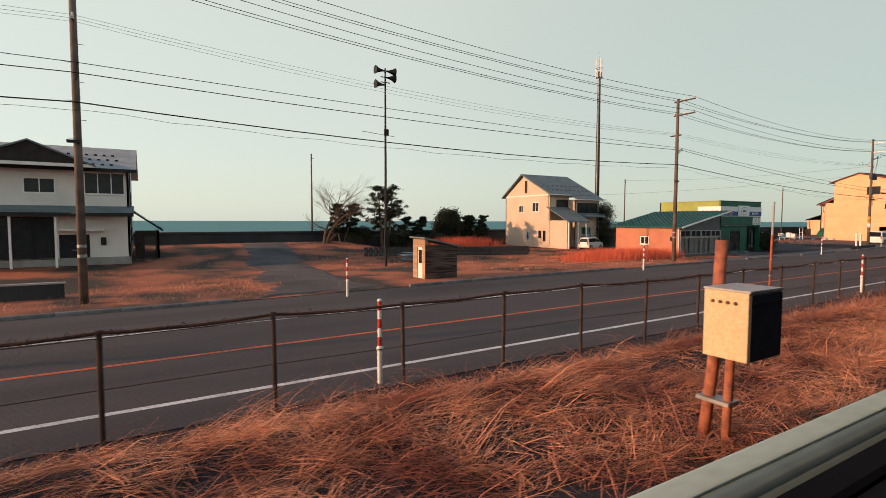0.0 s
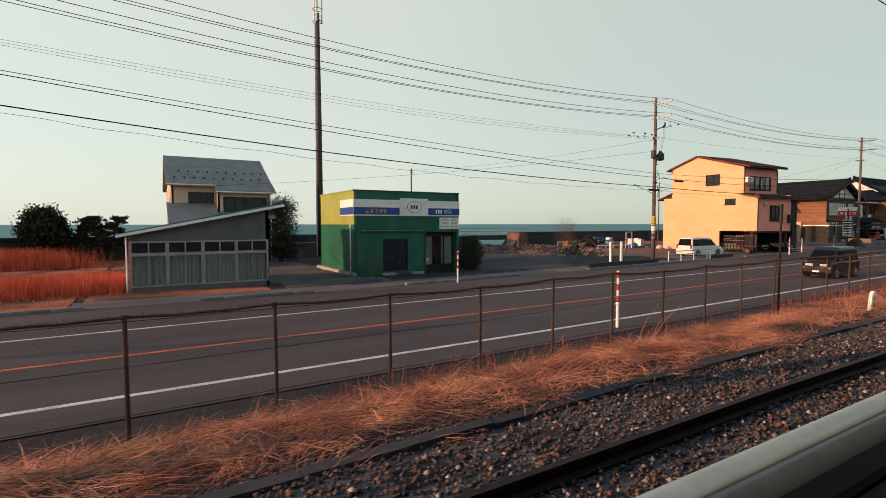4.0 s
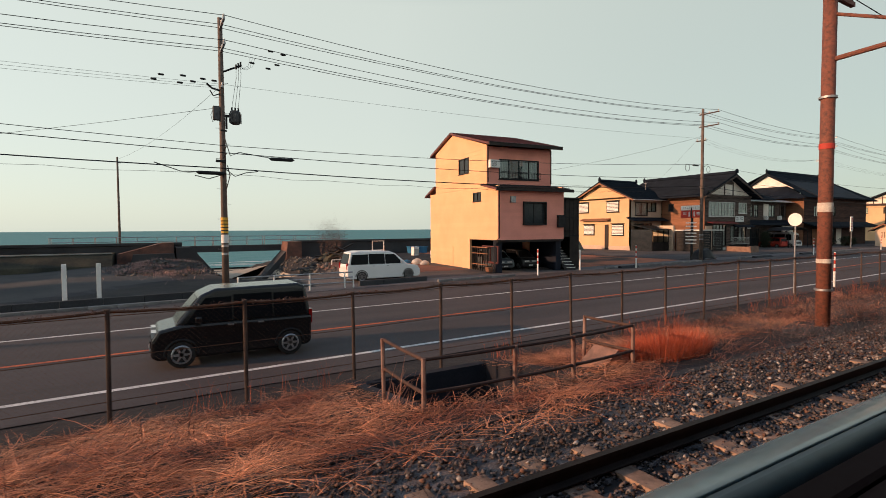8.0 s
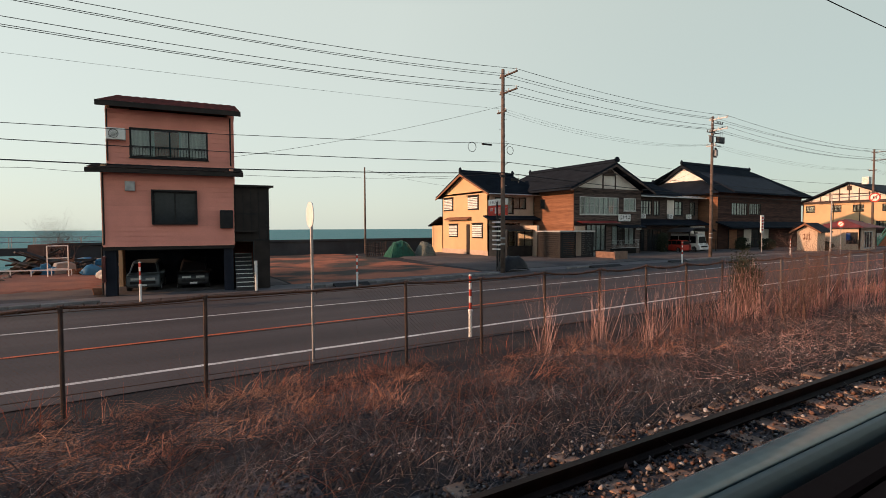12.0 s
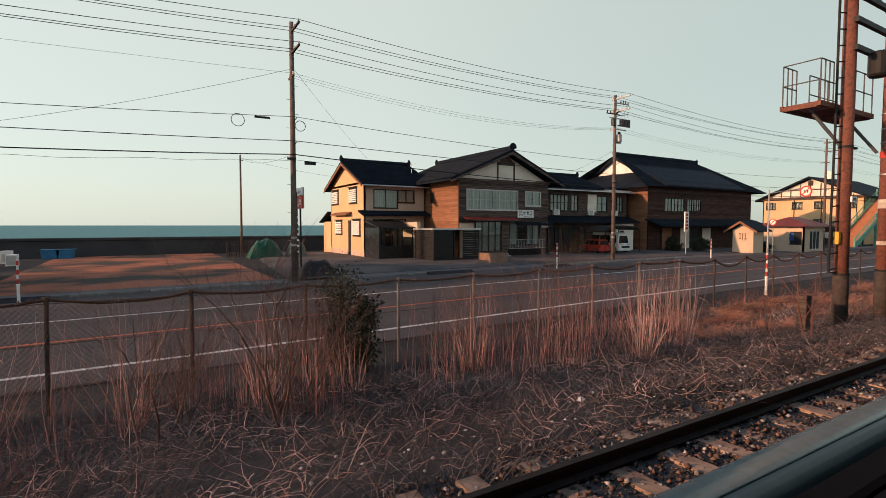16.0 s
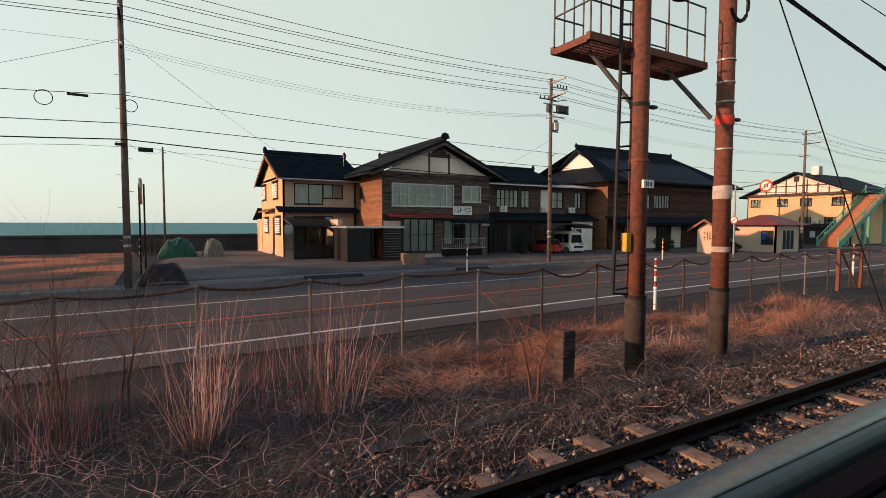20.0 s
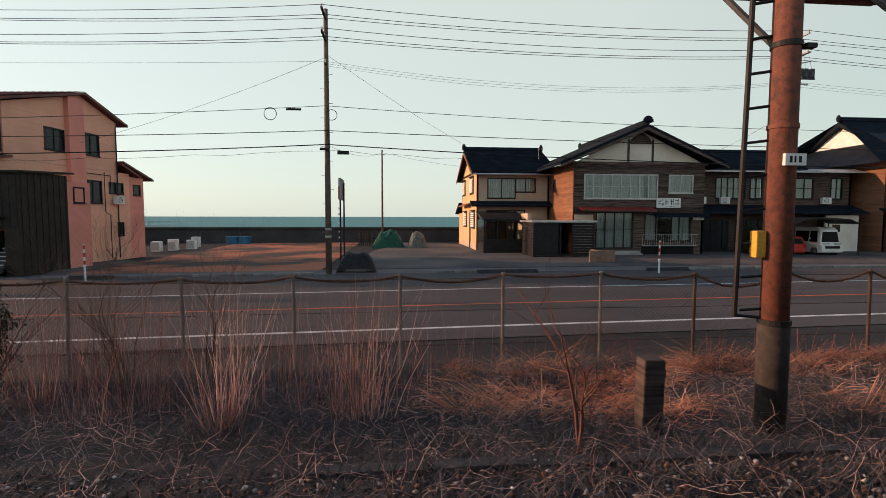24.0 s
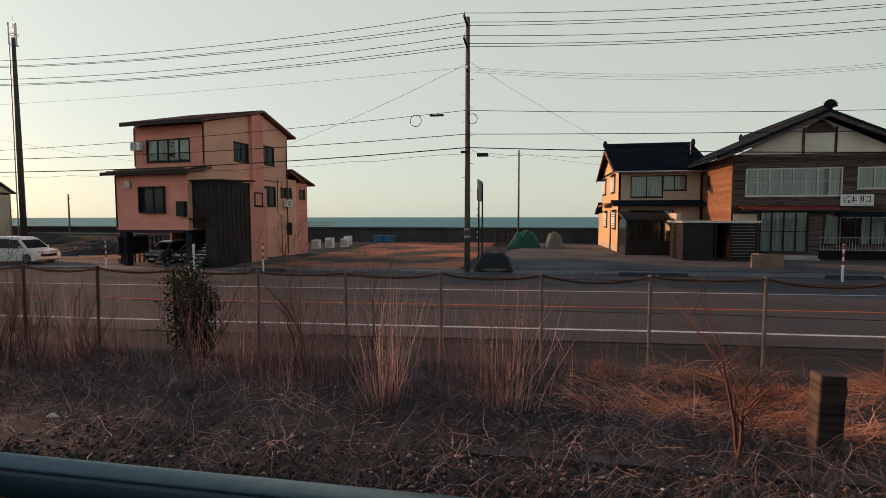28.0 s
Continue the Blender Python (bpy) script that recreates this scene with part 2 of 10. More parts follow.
# ---- mesh building ----
class B:
    def __init__(self):
        self.v, self.f = [], []

    def add(self, vs, fs, M=None):
        k = len(self.v)
        self.v += [tuple(M @ Vector(p)) for p in vs] if M is not None else [tuple(p) for p in vs]
        self.f += [tuple(k + i for i in q) for q in fs]
        return self

    def box(self, x0, x1, y0, y1, z0, z1, M=None):
        return self.add([(x, y, z) for z in (z0, z1) for y in (y0, y1) for x in (x0, x1)],
                        [(0, 2, 3, 1), (4, 5, 7, 6), (0, 1, 5, 4), (2, 6, 7, 3), (0, 4, 6, 2), (1, 3, 7, 5)], M)

    def prism(self, pts, h0, h1, axis='x', M=None):
        n = len(pts)
        mk = {'x': lambda p, h: (h, p[0], p[1]), 'y': lambda p, h: (p[0], h, p[1]), 'z': lambda p, h: (p[0], p[1], h)}[axis]
        vs = [mk(p, h0) for p in pts] + [mk(p, h1) for p in pts]
        fs = [tuple(range(n)), tuple(range(2 * n - 1, n - 1, -1))] + [(i, n + i, n + (i + 1) % n, (i + 1) % n) for i in range(n)]
        return self.add(vs, fs, M)

    def tube(self, pts, r, n=8, M=None, cap=True):
        rs = r if isinstance(r, (list, tuple)) else [r] * len(pts)
        pts = [Vector(p) for p in pts]
        vs, fs = [], []
        for i, p in enumerate(pts):
            d = (pts[min(i + 1, len(pts) - 1)] - pts[max(i - 1, 0)]).normalized()
            u = d.cross(Vector((0, 0, 1)) if abs(d.z) < 0.9 else Vector((1, 0, 0))).normalized()
            w = d.cross(u)
            vs += [p + (u * math.cos(2 * math.pi * k / n) + w * math.sin(2 * math.pi * k / n)) * rs[i] for k in range(n)]
        for i in range(len(pts) - 1):
            fs += [(i * n + k, i * n + (k + 1) % n, (i + 1) * n + (k + 1) % n, (i + 1) * n + k) for k in range(n)]
        if cap:
            fs += [tuple(range(n - 1, -1, -1)), tuple(range((len(pts) - 1) * n, len(pts) * n))]
        return self.add(vs, fs, M)

    def make(self, name, material, parent=None, label="", smooth=False, bevel=0.0, fix=True):
        me = bpy.data.meshes.new(name)
        me.from_pydata(self.v, [], self.f)
        if fix and len(self.f) < 4000:
            bm = bmesh.new()
            bm.from_mesh(me)
            bmesh.ops.recalc_face_normals(bm, faces=bm.faces)
            bm.to_mesh(me)
            bm.free()
        if smooth:
            me.polygons.foreach_set("use_smooth", [True] * len(me.polygons))
        me.materials.append(material)
        ob = new(name, me)
        if parent:
            ob.parent = parent
        if label:
            tagged(ob, label)
        if bevel:
            md = ob.modifiers.new("bevel", 'BEVEL')
            md.width, md.segments, md.limit_method = bevel, 2, 'ANGLE'
        return ob


def thing(name, label, category, group="", kind=""):
    return tagged(new(name), label, category, group, kind)


def soup(name, verts, faces, material, parent=None, smooth=False):
    """A joined mesh from numpy arrays of vertices and equal-sized faces."""
    me = bpy.data.meshes.new(name)
    verts = np.asarray(verts, dtype=np.float32)
    faces = np.asarray(faces, dtype=np.int32)
    k = faces.shape[1]
    me.vertices.add(len(verts))
    me.vertices.foreach_set("co", verts.ravel())
    me.loops.add(faces.size)
    me.loops.foreach_set("vertex_index", faces.ravel())
    me.polygons.add(len(faces))
    me.polygons.foreach_set("loop_start", np.arange(0, faces.size, k, dtype=np.int32))
    me.update(calc_edges=True)
    me.validate()
    if smooth:
        me.polygons.foreach_set("use_smooth", [True] * len(me.polygons))
    me.materials.append(material)
    ob = new(name, me)
    if parent:
        ob.parent = parent
    return ob


def T(x, y, z=0, rz=0):
    return pose(x, y, z, 0, 0, rz)


# ---- lie of the land ----
def lerp(x, xs, ys):
    return float(np.interp(x, xs, ys))


def road_z(x):
    return max(-0.3, min(0.15, -0.21 + (x + 19) * 0.0031))


def near_line(x):
    return np.interp(x, (-400, -60, -34, 5, 40, 66, 80, 150, 500), (4, 10.2, 10.85, 11.4, 12.2, 13.1, 13.85, 16.5, 30))


def fence_y(x):
    return np.interp(x, (-400, -60, -30, 5, 43, 70, 150, 500), (6, 7.3, 7.7, 8.55, 9.5, 9.6, 10.5, 20))


def kerb_y(x):
    return np.interp(x, (-400, -47, -30, 5, 44, 79, 150, 500), (18, 22.3, 23.3, 23.7, 25.7, 27.0, 27.6, 40))


def smooth01(t):
    t = min(1.0, max(0.0, t))
    return t * t * (3 - 2 * t)


def land(x, y):
    a, yf = road_z(x), float(fence_y(x))
    if y < yf + 1.2:
        inner = 1.6 if x < -24 else lerp(x, (-24, -18), (1.6, 3.8))
        z = lerp(y, (-400, inner, 5.7, yf, yf + 1.2), (0.93, 0.93, 0.55, a + 0.16, a - 0.02))
        if inner < y < yf:
            hump = lerp(x, (-80, 20, 45, 70, 90), (0.34, 0.26, 0.22, 0.05, 0.0))
            z += hump * math.exp(-((y - 6.0) / 1.2) ** 2) * (0.7 + 0.5 * noise.noise((x * 0.25, y * 0.3, 3)))
            z += 0.06 * noise.noise((x * 1.1, y * 1.3, 7))
        if 31.5 < x < 34.7 and 5.85 < y < yf - 0.15:
            z -= 1.75 * smooth01((x - 31.5) / 0.1) * smooth01((34.7 - x) / 0.1) * smooth01((y - 5.85) / 0.1)
        return z
    z = a - 0.02
    if y > 27.5:
        z += 0.07 * noise.noise((x * 0.12, y * 0.12, 5)) * smooth01((y - 27.5) / 4)
        z -= 0.3 * smooth01((y - 28) / 3) * smooth01((25 - x) / 6)
        z += (0.75 + 0.3 * noise.noise((x * 0.7, y * 0.7, 9))) * math.exp(-((x - 29.3) / 3.2) ** 2 - ((y - 47) / 4.5) ** 2)
        z -= 2.6 * smooth01((y - 33) / 16) * smooth01((x - 31.8) / 3.2) * smooth01((42.0 - x) / 3.2)
    z += 1.15 * smooth01((y - 43) / 15) * smooth01((-20 - x) / 9)
    if y > 61:
        z = min(z, -0.6 - 2.4 * smooth01((y - 61) / 22))
    if y > 90:
        z = -3.0 - 4 * smooth01((y - 90) / 30)
    return z


gx = np.unique(np.concatenate([np.linspace(-1500, -80, 25), np.arange(-80, 110, 0.7), np.arange(31.0, 35.3, 0.1), np.arange(110, 220, 5), np.linspace(220, 1800, 25)]))
gy = np.unique(np.concatenate([np.linspace(-600, -6, 12), np.arange(-6, 1.5, 1.5), np.arange(1.5, 13, 0.4), np.arange(5.7, 6.3, 0.1), np.arange(8.7, 9.5, 0.1), np.arange(13, 27, 2), np.arange(27, 92, 1.2), (95, 110, 130, 200)]))
gv = [(x, y, land(x, y)) for y in gy for x in gx]
nx = len(gx)
gf = [(j * nx + i, j * nx + i + 1, (j + 1) * nx + i + 1, (j + 1) * nx + i) for j in range(len(gy) - 1) for i in range(nx - 1)]
ground = soup("ground", gv, gf, M_EARTH, smooth=True)
tagged(ground, "brown earth ground with dry grass by the railway", "ground", kind="structure")


def strip(name, lo, hi, dz, material, x0, x1, step=2.0, parent=None, z=None, nlat=1):
    xs = np.arange(x0, x1 + 0.01, step)
    vs, fs = [], []
    for x in xs:
        a, b = (float(q(x)) if callable(q) else q for q in (lo, hi))
        for k in range(nlat + 1):
            y = a + (b - a) * k / nlat
            vs.append((x, y, (z(x, y) if z else road_z(x)) + dz))
    w = nlat + 1
    for i in range(len(xs) - 1):
        fs += [(i * w + k, (i + 1) * w + k, (i + 1) * w + k + 1, i * w + k + 1) for k in range(nlat)]
    return soup(name, vs, fs, material, parent, smooth=True)


road = strip("road", lambda x: near_line(x) - 1.3, lambda x: kerb_y(x) - 0.0, 0.0, M_ASPH, -500, 600, nlat=4)
tagged(road, "two-lane grey asphalt coast road", "road", kind="structure")
for nm, off, wid, m, lab in (("lane_line", 0, 0.17, M_WHITE, "worn white edge line on the road"), ("centre_line", 3.5, 0.16, M_ORANGE, "worn orange centre line on the road"),
                             ("lane_line", 7.1, 0.15, M_WHITE, "worn white edge line on the road")):
    tagged(strip(nm, lambda x: near_line(x) + off - wid / 2, lambda x: near_line(x) + off + wid / 2, 0.006, m, -300, 400), lab, "road marking", kind="structure")
walkway = strip("pavement", lambda x: kerb_y(x) + 0.0, lambda x: kerb_y(x) + 2.1, 0.01, M_WALK, -8, 400, nlat=2)
tagged(walkway, "grey asphalt pavement along the road", "pavement", kind="structure")

# kerb stones in runs between the driveways
kb = {}
kerb = thing("kerb", "low grey concrete kerb stones along the road", "kerb", kind="structure")
for x0, x1 in ((-76, -45), (-36.5, -19.5), (-17.5, -8), (-3.5, 1.5), (6.5, 14.5), (21, 35), (43, 48.5), (58, 71), (77.5, 82), (92, 106)):
    x = x0
    while x < x1:
        L = 0.98
        if "kerb" not in kb:
            b = B().prism([(-0.09, -0.1), (0.09, -0.1), (0.09, 0.13), (-0.04, 0.15), (-0.09, 0.12)], -0.49, 0.49, 'x')
            kb["kerb"] = b.make("kerb_stone", mat("kerb_concrete", (0.26, 0.245, 0.235), (0.13, 0.12, 0.115), 0.9, 1.5, 25, 0.3, rand=0.3), kerb)
            o = kb["kerb"]
        else:
            o = new("kerb_stone", kb["kerb"].data)
            o.parent = kerb
        y = float(kerb_y(x + 0.5))
        o.matrix_basis = pose(x + 0.5, y, road_z(x), 0, 0, math.degrees(math.atan((float(kerb_y(x + 1)) - float(kerb_y(x)))))) 
        x += 1.0

for x, L in ((81.4, 3.3), (90.6, 2.4), (60.4, 2.0)):
    kr = thing("kerb_ramp", "low dark rubber ramp laid against the kerb", "kerb ramp", "kerb ramps")
    B().prism([(0, 0), (0.55, 0), (0.5, 0.16), (0.35, 0.17)], -L / 2, L / 2, 'x', pose(x, float(kerb_y(x)) - 0.64, road_z(x), 0, 0, 1)).make("ramp", mat("black_rubber", (0.02, 0.02, 0.021), (0.035, 0.034, 0.034), 0.8, 3, 30, 0.2), kr, bevel=0.02)

# surfaced yards and drives
for nm, poly, lab in (("driveway", [(-44.6, 22.5), (-36.5, 23.2), (-37.6, 26), (-37.2, 30), (-36.4, 36), (-36.6, 42), (-35.2, 48), (-34.5, 58), (-40, 58), (-40.3, 50), (-41.6, 44), (-41.2, 38), (-43.0, 33), (-42.4, 28)], "dusty drive leading to the beach"),
                      ("yard", [(0.8, 25.8), (7, 26), (6.6, 58), (0.8, 58)], "worn asphalt drive beside the shop"),
                      ("yard", [(15.3, 26.2), (22, 26.5), (30, 36), (30, 50), (24.2, 52), (15.6, 52)], "smooth asphalt yard beside the shop, darkened for its shadow"),
                      ("yard", [(36, 27), (58, 28.4), (58, 36), (47, 36), (46, 42), (36, 40)], "worn parking forecourt of the house"),
                      ("yard", [(39.8, 31), (49, 31), (49, 40), (46, 45), (41.5, 45)], "reddish earth lot beside the house"),
                      ("yard", [(71.5, 29.4), (136, 29.7), (136, 36), (100, 46), (75.5, 58), (73, 45)], "grey gravel forecourt of the inn")):
    bm = bmesh.new()
    bm.faces.new([bm.verts.new((x, y, 0)) for x, y in poly])
    bmesh.ops.triangulate(bm, faces=bm.faces)
    for _ in range(6):
        es = [e for e in bm.edges if e.calc_length() > 1.4]
        if es:
            bmesh.ops.subdivide_edges(bm, edges=es, cuts=1)
            bmesh.ops.triangulate(bm, faces=bm.faces)
    for v in bm.verts:
        v.co.z = land(v.co.x, v.co.y) + 0.09
        if "earth" in lab:
            v.co.z += 0.05
        if "smooth" in lab:
            v.co.z = road_z(v.co.x) + 0.09 - 0.3 * smooth01((v.co.y - 28) / 3) * smooth01((25 - v.co.x) / 6)
    for v in bm.verts:
        if v.is_boundary:
            v.co.z -= 0.16
    me = bpy.data.meshes.new(nm)
    bm.to_mesh(me)
    bm.free()
    me.materials.append(M_YARD if "smooth" in lab else M_REDE if "earth" in lab else M_LOT)
    tagged(new(nm, me), lab, "yard", kind="structure")

# rough red-brown turf of the vacant lots
M_TURF = mat("dry_turf", (0.40, 0.135, 0.075), (0.06, 0.05, 0.04), 0.95, 0.22, 5, 0.6, dist=0.05, mix=(0.42, 0.58))
for x0, x1, y1, e in ((-90, -7.7, 59.5, 0.1), (-7.7, 0.4, 59.5, 2.1), (57.8, 71.3, 59.5, 2.1)):
    tagged(strip("turf", lambda x: kerb_y(x) + e, y1, 0.03, M_TURF, x0, x1, 0.7, z=land, nlat=40), "rough dry red-brown turf of the vacant lot", "turf", kind="structure")

# sea and beach
M_SEA = bpy.data.materials.new("sea")
M_SEA.use_nodes = True
n, l = M_SEA.node_tree.nodes, M_SEA.node_tree.links
p = n["Principled BSDF"]
p.inputs["Base Color"].default_value = (0.06, 0.215, 0.225, 1)
p.inputs["Roughness"].default_value = 0.55
p.inputs["Specular IOR Level"].default_value = 0.12
tc = n.new("ShaderNodeTexCoord")
mp = n.new("ShaderNodeMapping")
mp.inputs["Scale"].default_value = (0.05, 0.25, 1)
wv = n.new("ShaderNodeTexNoise")
wv.inputs["Scale"].default_value, wv.inputs["Detail"].default_value = 1.0, 8
bp = n.new("ShaderNodeBump")
bp.inputs["Strength"].default_value, bp.inputs["Distance"].default_value = 0.9, 1.2
l.new(tc.outputs["Object"], mp.inputs[0])
l.new(mp.outputs[0], wv.inputs["Vector"])
l.new(wv.outputs[0], bp.inputs["Height"])
l.new(bp.outputs[0], p.inputs["Normal"])
sea = B().add([(-4500, 84, -2.7), (4500, 84, -2.7), (4500, 4600, -2.7), (-4500, 4600, -2.7)], [(0, 1, 2, 3)]).make("water", M_SEA, fix=False)
tagged(sea, "teal sea with low waves", "sea", kind="structure")
foam = B()
rng = random.Random(5)
for k in range(90):
    x, y = rng.uniform(-200, 320), rng.choice((86, 90, 97, 110)) + rng.uniform(-1.5, 1.5)
    w, h = rng.uniform(4, 18), rng.uniform(0.25, 0.7)
    pts = [(x - w, y), (x - w * 0.4, y - h), (x + w * 0.3, y - h * 0.7), (x + w, y), (x + w * 0.4, y + h * 0.8), (x - w * 0.5, y + h)]
    foam.prism(pts, -2.72, -2.66 + 0.02 * rng.random(), 'z')
tagged(foam.make("surf", M_WPAINT), "white lines of surf near the beach", "surf", kind="stuff")
beach = strip("beach", 62.5, 86, 0.02, M_SAND, -300, 400, 6, z=land, nlat=6)
tagged(beach, "pale sand beach", "beach", kind="structure")

M_TURFD = mat("dark_weedy_earth", (0.030, 0.032, 0.026), (0.075, 0.066, 0.045), 0.95, 0.5, 6, 0.6, dist=0.05)
# sea wall with the footbridge over the stream mouth
wall = thing("sea_wall", "long dark concrete sea wall above the beach", "sea wall", kind="structure")
for x0, x1 in ((-400, 31.3), (43, 500)):
    B().prism([(60, -3), (61.2, -3), (61.0, 1.55), (61.25, 1.6), (61.25, 1.85), (60.05, 1.85), (60.05, 1.6), (60.2, 1.55)], x0, x1, 'x').make("wall_run", M_CONCD, wall)
bridge = thing("footbridge", "low concrete footbridge with pipe railing over the stream mouth", "bridge")
B().box(24, 50, 60.3, 61.6, 0.72, 1.42).make("deck", M_CONCD, bridge)
for y in (60.35, 61.5):
    for z in (2.0, 2.45):
        B().tube([(20, y, z), (50, y, z)], 0.035, 6).make("rail", M_STEEL, bridge)
    for x in np.arange(20, 50.1, 1.8):
        B().tube([(x, y, 1.38), (x, y, 2.47)], 0.035, 6).make("post", M_STEEL, bridge)
# brick brown, with the low sun's red put into the colour
M_ABUT = mat("brick_abutment", (0.20, 0.095, 0.07), (0.085, 0.055, 0.05), 0.85, 1, 15, 0.3)
B().prism([(25.4, -2.6), (30.4, -2.6), (30.4, 1.9), (29.4, 1.9), (25.6, 0.85)], 57, 59.9, 'y').make("abutment", M_ABUT, bridge, "rust-brown ramped abutment")
# dark block added to paint the ramp's shaded lower face
B().prism([(26.0, -2.6), (30.9, -2.6), (30.4, 0.85), (26.9, 0.85)], 56.2, 56.99, 'y').make("footing", M_CONCD, bridge, "dark block for the ramp's shaded lower face")
B().prism([(41.2, -2.6), (43.2, -2.6), (43.2, 1.8), (41.7, 1.8)], 57, 60, 'y').make("abutment", M_ABUT, bridge, "rust-brown abutment")
tc = thing("sea_wall_terrace", "dark earth terrace with a pale concrete edge below the sea wall", "terrace", kind="structure")
B().prism([(53.0, -0.9), (59.98, -0.9), (59.98, 0.98), (55.6, 0.98), (53.6, 0.0)], 8.0, 25.3, 'x').make("slope", M_TURFD, tc)
for k in range(6):
    B().box(8.0 + 2.88 * k, 10.86 + 2.88 * k, 55.5, 55.85, 0.985, 1.09).make("edge_stone", M_CONC, tc, bevel=0.015)
B().prism([(38.2, -3), (43.2, -3), (43.2, 1.42), (42.2, 1.42)], 57.5, 60.2, 'y').make("sloping_bank", M_CONCD, bridge, "dark sloping concrete bank")
B().prism([(30.6, -3), (35.4, -3), (32.0, 1.42), (30.6, 1.42)], 56.5, 60.2, 'y').make("sloping_bank", M_CONCD, bridge, "dark sloping concrete bank")
tagged(strip("beach", 40, 63, 0.03, M_SAND, 33.2, 40.4, 0.6, z=land, nlat=24), "pale sand in the bed of the stream mouth", "beach", kind="structure")
# pale base colour puts the sky's reflection into the water
M_STREAM = mat("shallow_water", (0.42, 0.44, 0.42), (0.30, 0.33, 0.32), 0.12, 0.7, 6, 0.15, spec=0.6)
tagged(strip("stream", lambda x: 36.0, lambda x: 66.0, 0.0, M_STREAM, 35.7, 37.5, 0.3, z=lambda x, y: land(36.6, y) + 0.09, nlat=20), "pale shallow stream running out to the beach", "stream", kind="structure")

# ---- railway in front ----
EYE_Z = 3.15
track = thing("railway_track", "rusty rails on worn wooden sleepers and stony ballast", "railway track")
def bow(x):
    """How far the nearer track swings out of line along its length."""
    return float(np.interp(x, (-23, -17.6, -16.3, -11.2, 1, 7, 20, 35, 60, 80), (-1.2, -0.52, -0.37, -0.1, 0.12, 0.12, 0.1, 0.07, 0.05, 0.04)))


for y in (1.90, 2.97):
    rl = B().prism([(y - 0.065, 0.98), (y + 0.065, 0.98), (y + 0.065, 0.995), (y + 0.012, 1.02), (y + 0.012, 1.09), (y + 0.034, 1.10), (y + 0.034, 1.135), (y - 0.034, 1.135), (y - 0.034, 1.10), (y - 0.012, 1.09), (y - 0.012, 1.02), (y - 0.065, 0.995)],
              0, 1, 'x')
    prof, vs, fs = [p[1:] for p in rl.v[:12]], [], []
    stops = [-21 + 1.5 * k for k in range(12)] + [-2, 1, 7, 14, 20, 28, 35, 48, 60, 80, 130]
    for j, xx in enumerate(stops):
        vs += [(xx, a + bow(xx), c) for a, c in prof]
        if j:
            fs += [(12 * j - 12 + i, 12 * j + i, 12 * j + (i + 1) % 12, 12 * j - 12 + (i + 1) % 12) for i in range(12)]
    B().add(vs, fs + [tuple(range(12)), tuple(range(len(vs) - 1, len(vs) - 13, -1))]).make("rail", M_RAIL, track)
sl = None
rng = random.Random(3)
for i in range(235):
    x = -19.6 + 0.62 * i
    if sl is None:
        sl = B().box(-0.105, 0.105, -1.05, 1.05, -0.13, 0.0).make("sleeper", M_SLEEP, track, bevel=0)
        o = sl
    else:
        o = new("sleeper", sl.data)
        o.parent = track
    o.matrix_basis = pose(x + rng.uniform(-0.05, 0.05), 2.43 + bow(x) + rng.uniform(-0.05, 0.05), 0.985 + rng.uniform(-0.03, 0.0) - (0.06 if x < 18 else 0.0), rng.uniform(-1, 1), 0, rng.uniform(-2, 2))

gen = np.random.default_rng(11)


def stones(name, n, x0, x1, y0, y1, smin, smax, material, zf):
    x, y = gen.uniform(x0, x1, n), gen.uniform(y0, y1, n)
    s = gen.uniform(smin, smax, n)
    z = np.array([zf(a, b) for a, b in zip(x, y)]) + s * gen.uniform(0.0, 0.5, n)
    base = np.array([(1, 0, 0), (0, 1, 0), (-1, 0, 0), (0, -1, 0), (0, 0, 0.8), (0, 0, -0.8)], float)
    ang = gen.uniform(0, 6.3, n)
    v = base[None] * s[:, None, None] * gen.uniform(0.55, 1.15, (n, 6, 3)) + gen.normal(0, 0.15, (n, 6, 3)) * s[:, None, None]
    c, q = np.cos(ang)[:, None], np.sin(ang)[:, None]
    v = np.stack([v[:, :, 0] * c - v[:, :, 1] * q + x[:, None], v[:, :, 0] * q + v[:, :, 1] * c + y[:, None], v[:, :, 2] + z[:, None]], 2)
    f = np.array([(0, 1, 4), (1, 2, 4), (2, 3, 4), (3, 0, 4), (1, 0, 5), (2, 1, 5), (3, 2, 5), (0, 3, 5)])
    f = (f[None] + 6 * np.arange(n)[:, None, None]).reshape(-1, 3)
    return soup(name, v.reshape(-1, 3), f, material)


tagged(stones("rubble", 420, 26.2, 33.2, 39, 57, 0.05, 0.22, mat("grey_rubble", (0.19, 0.165, 0.145), (0.075, 0.07, 0.065), 0.9, 1.5, 20, 0.4, rand=0.5), land), "rough grey and brown rubble beside the stream mouth", "rubble", kind="stuff")
tagged(stones("rubble", 420, 39.3, 43.5, 38, 57, 0.08, 0.3, bpy.data.materials["grey_rubble"], land), "rough rubble on the slope below the yard", "rubble", kind="stuff")


def ballast_z(x, y):
    return 0.955 - (0.05 * max(0.0, y - 3.4)) + 0.03 * noise.noise((x * 0.9, y * 0.9, 2))


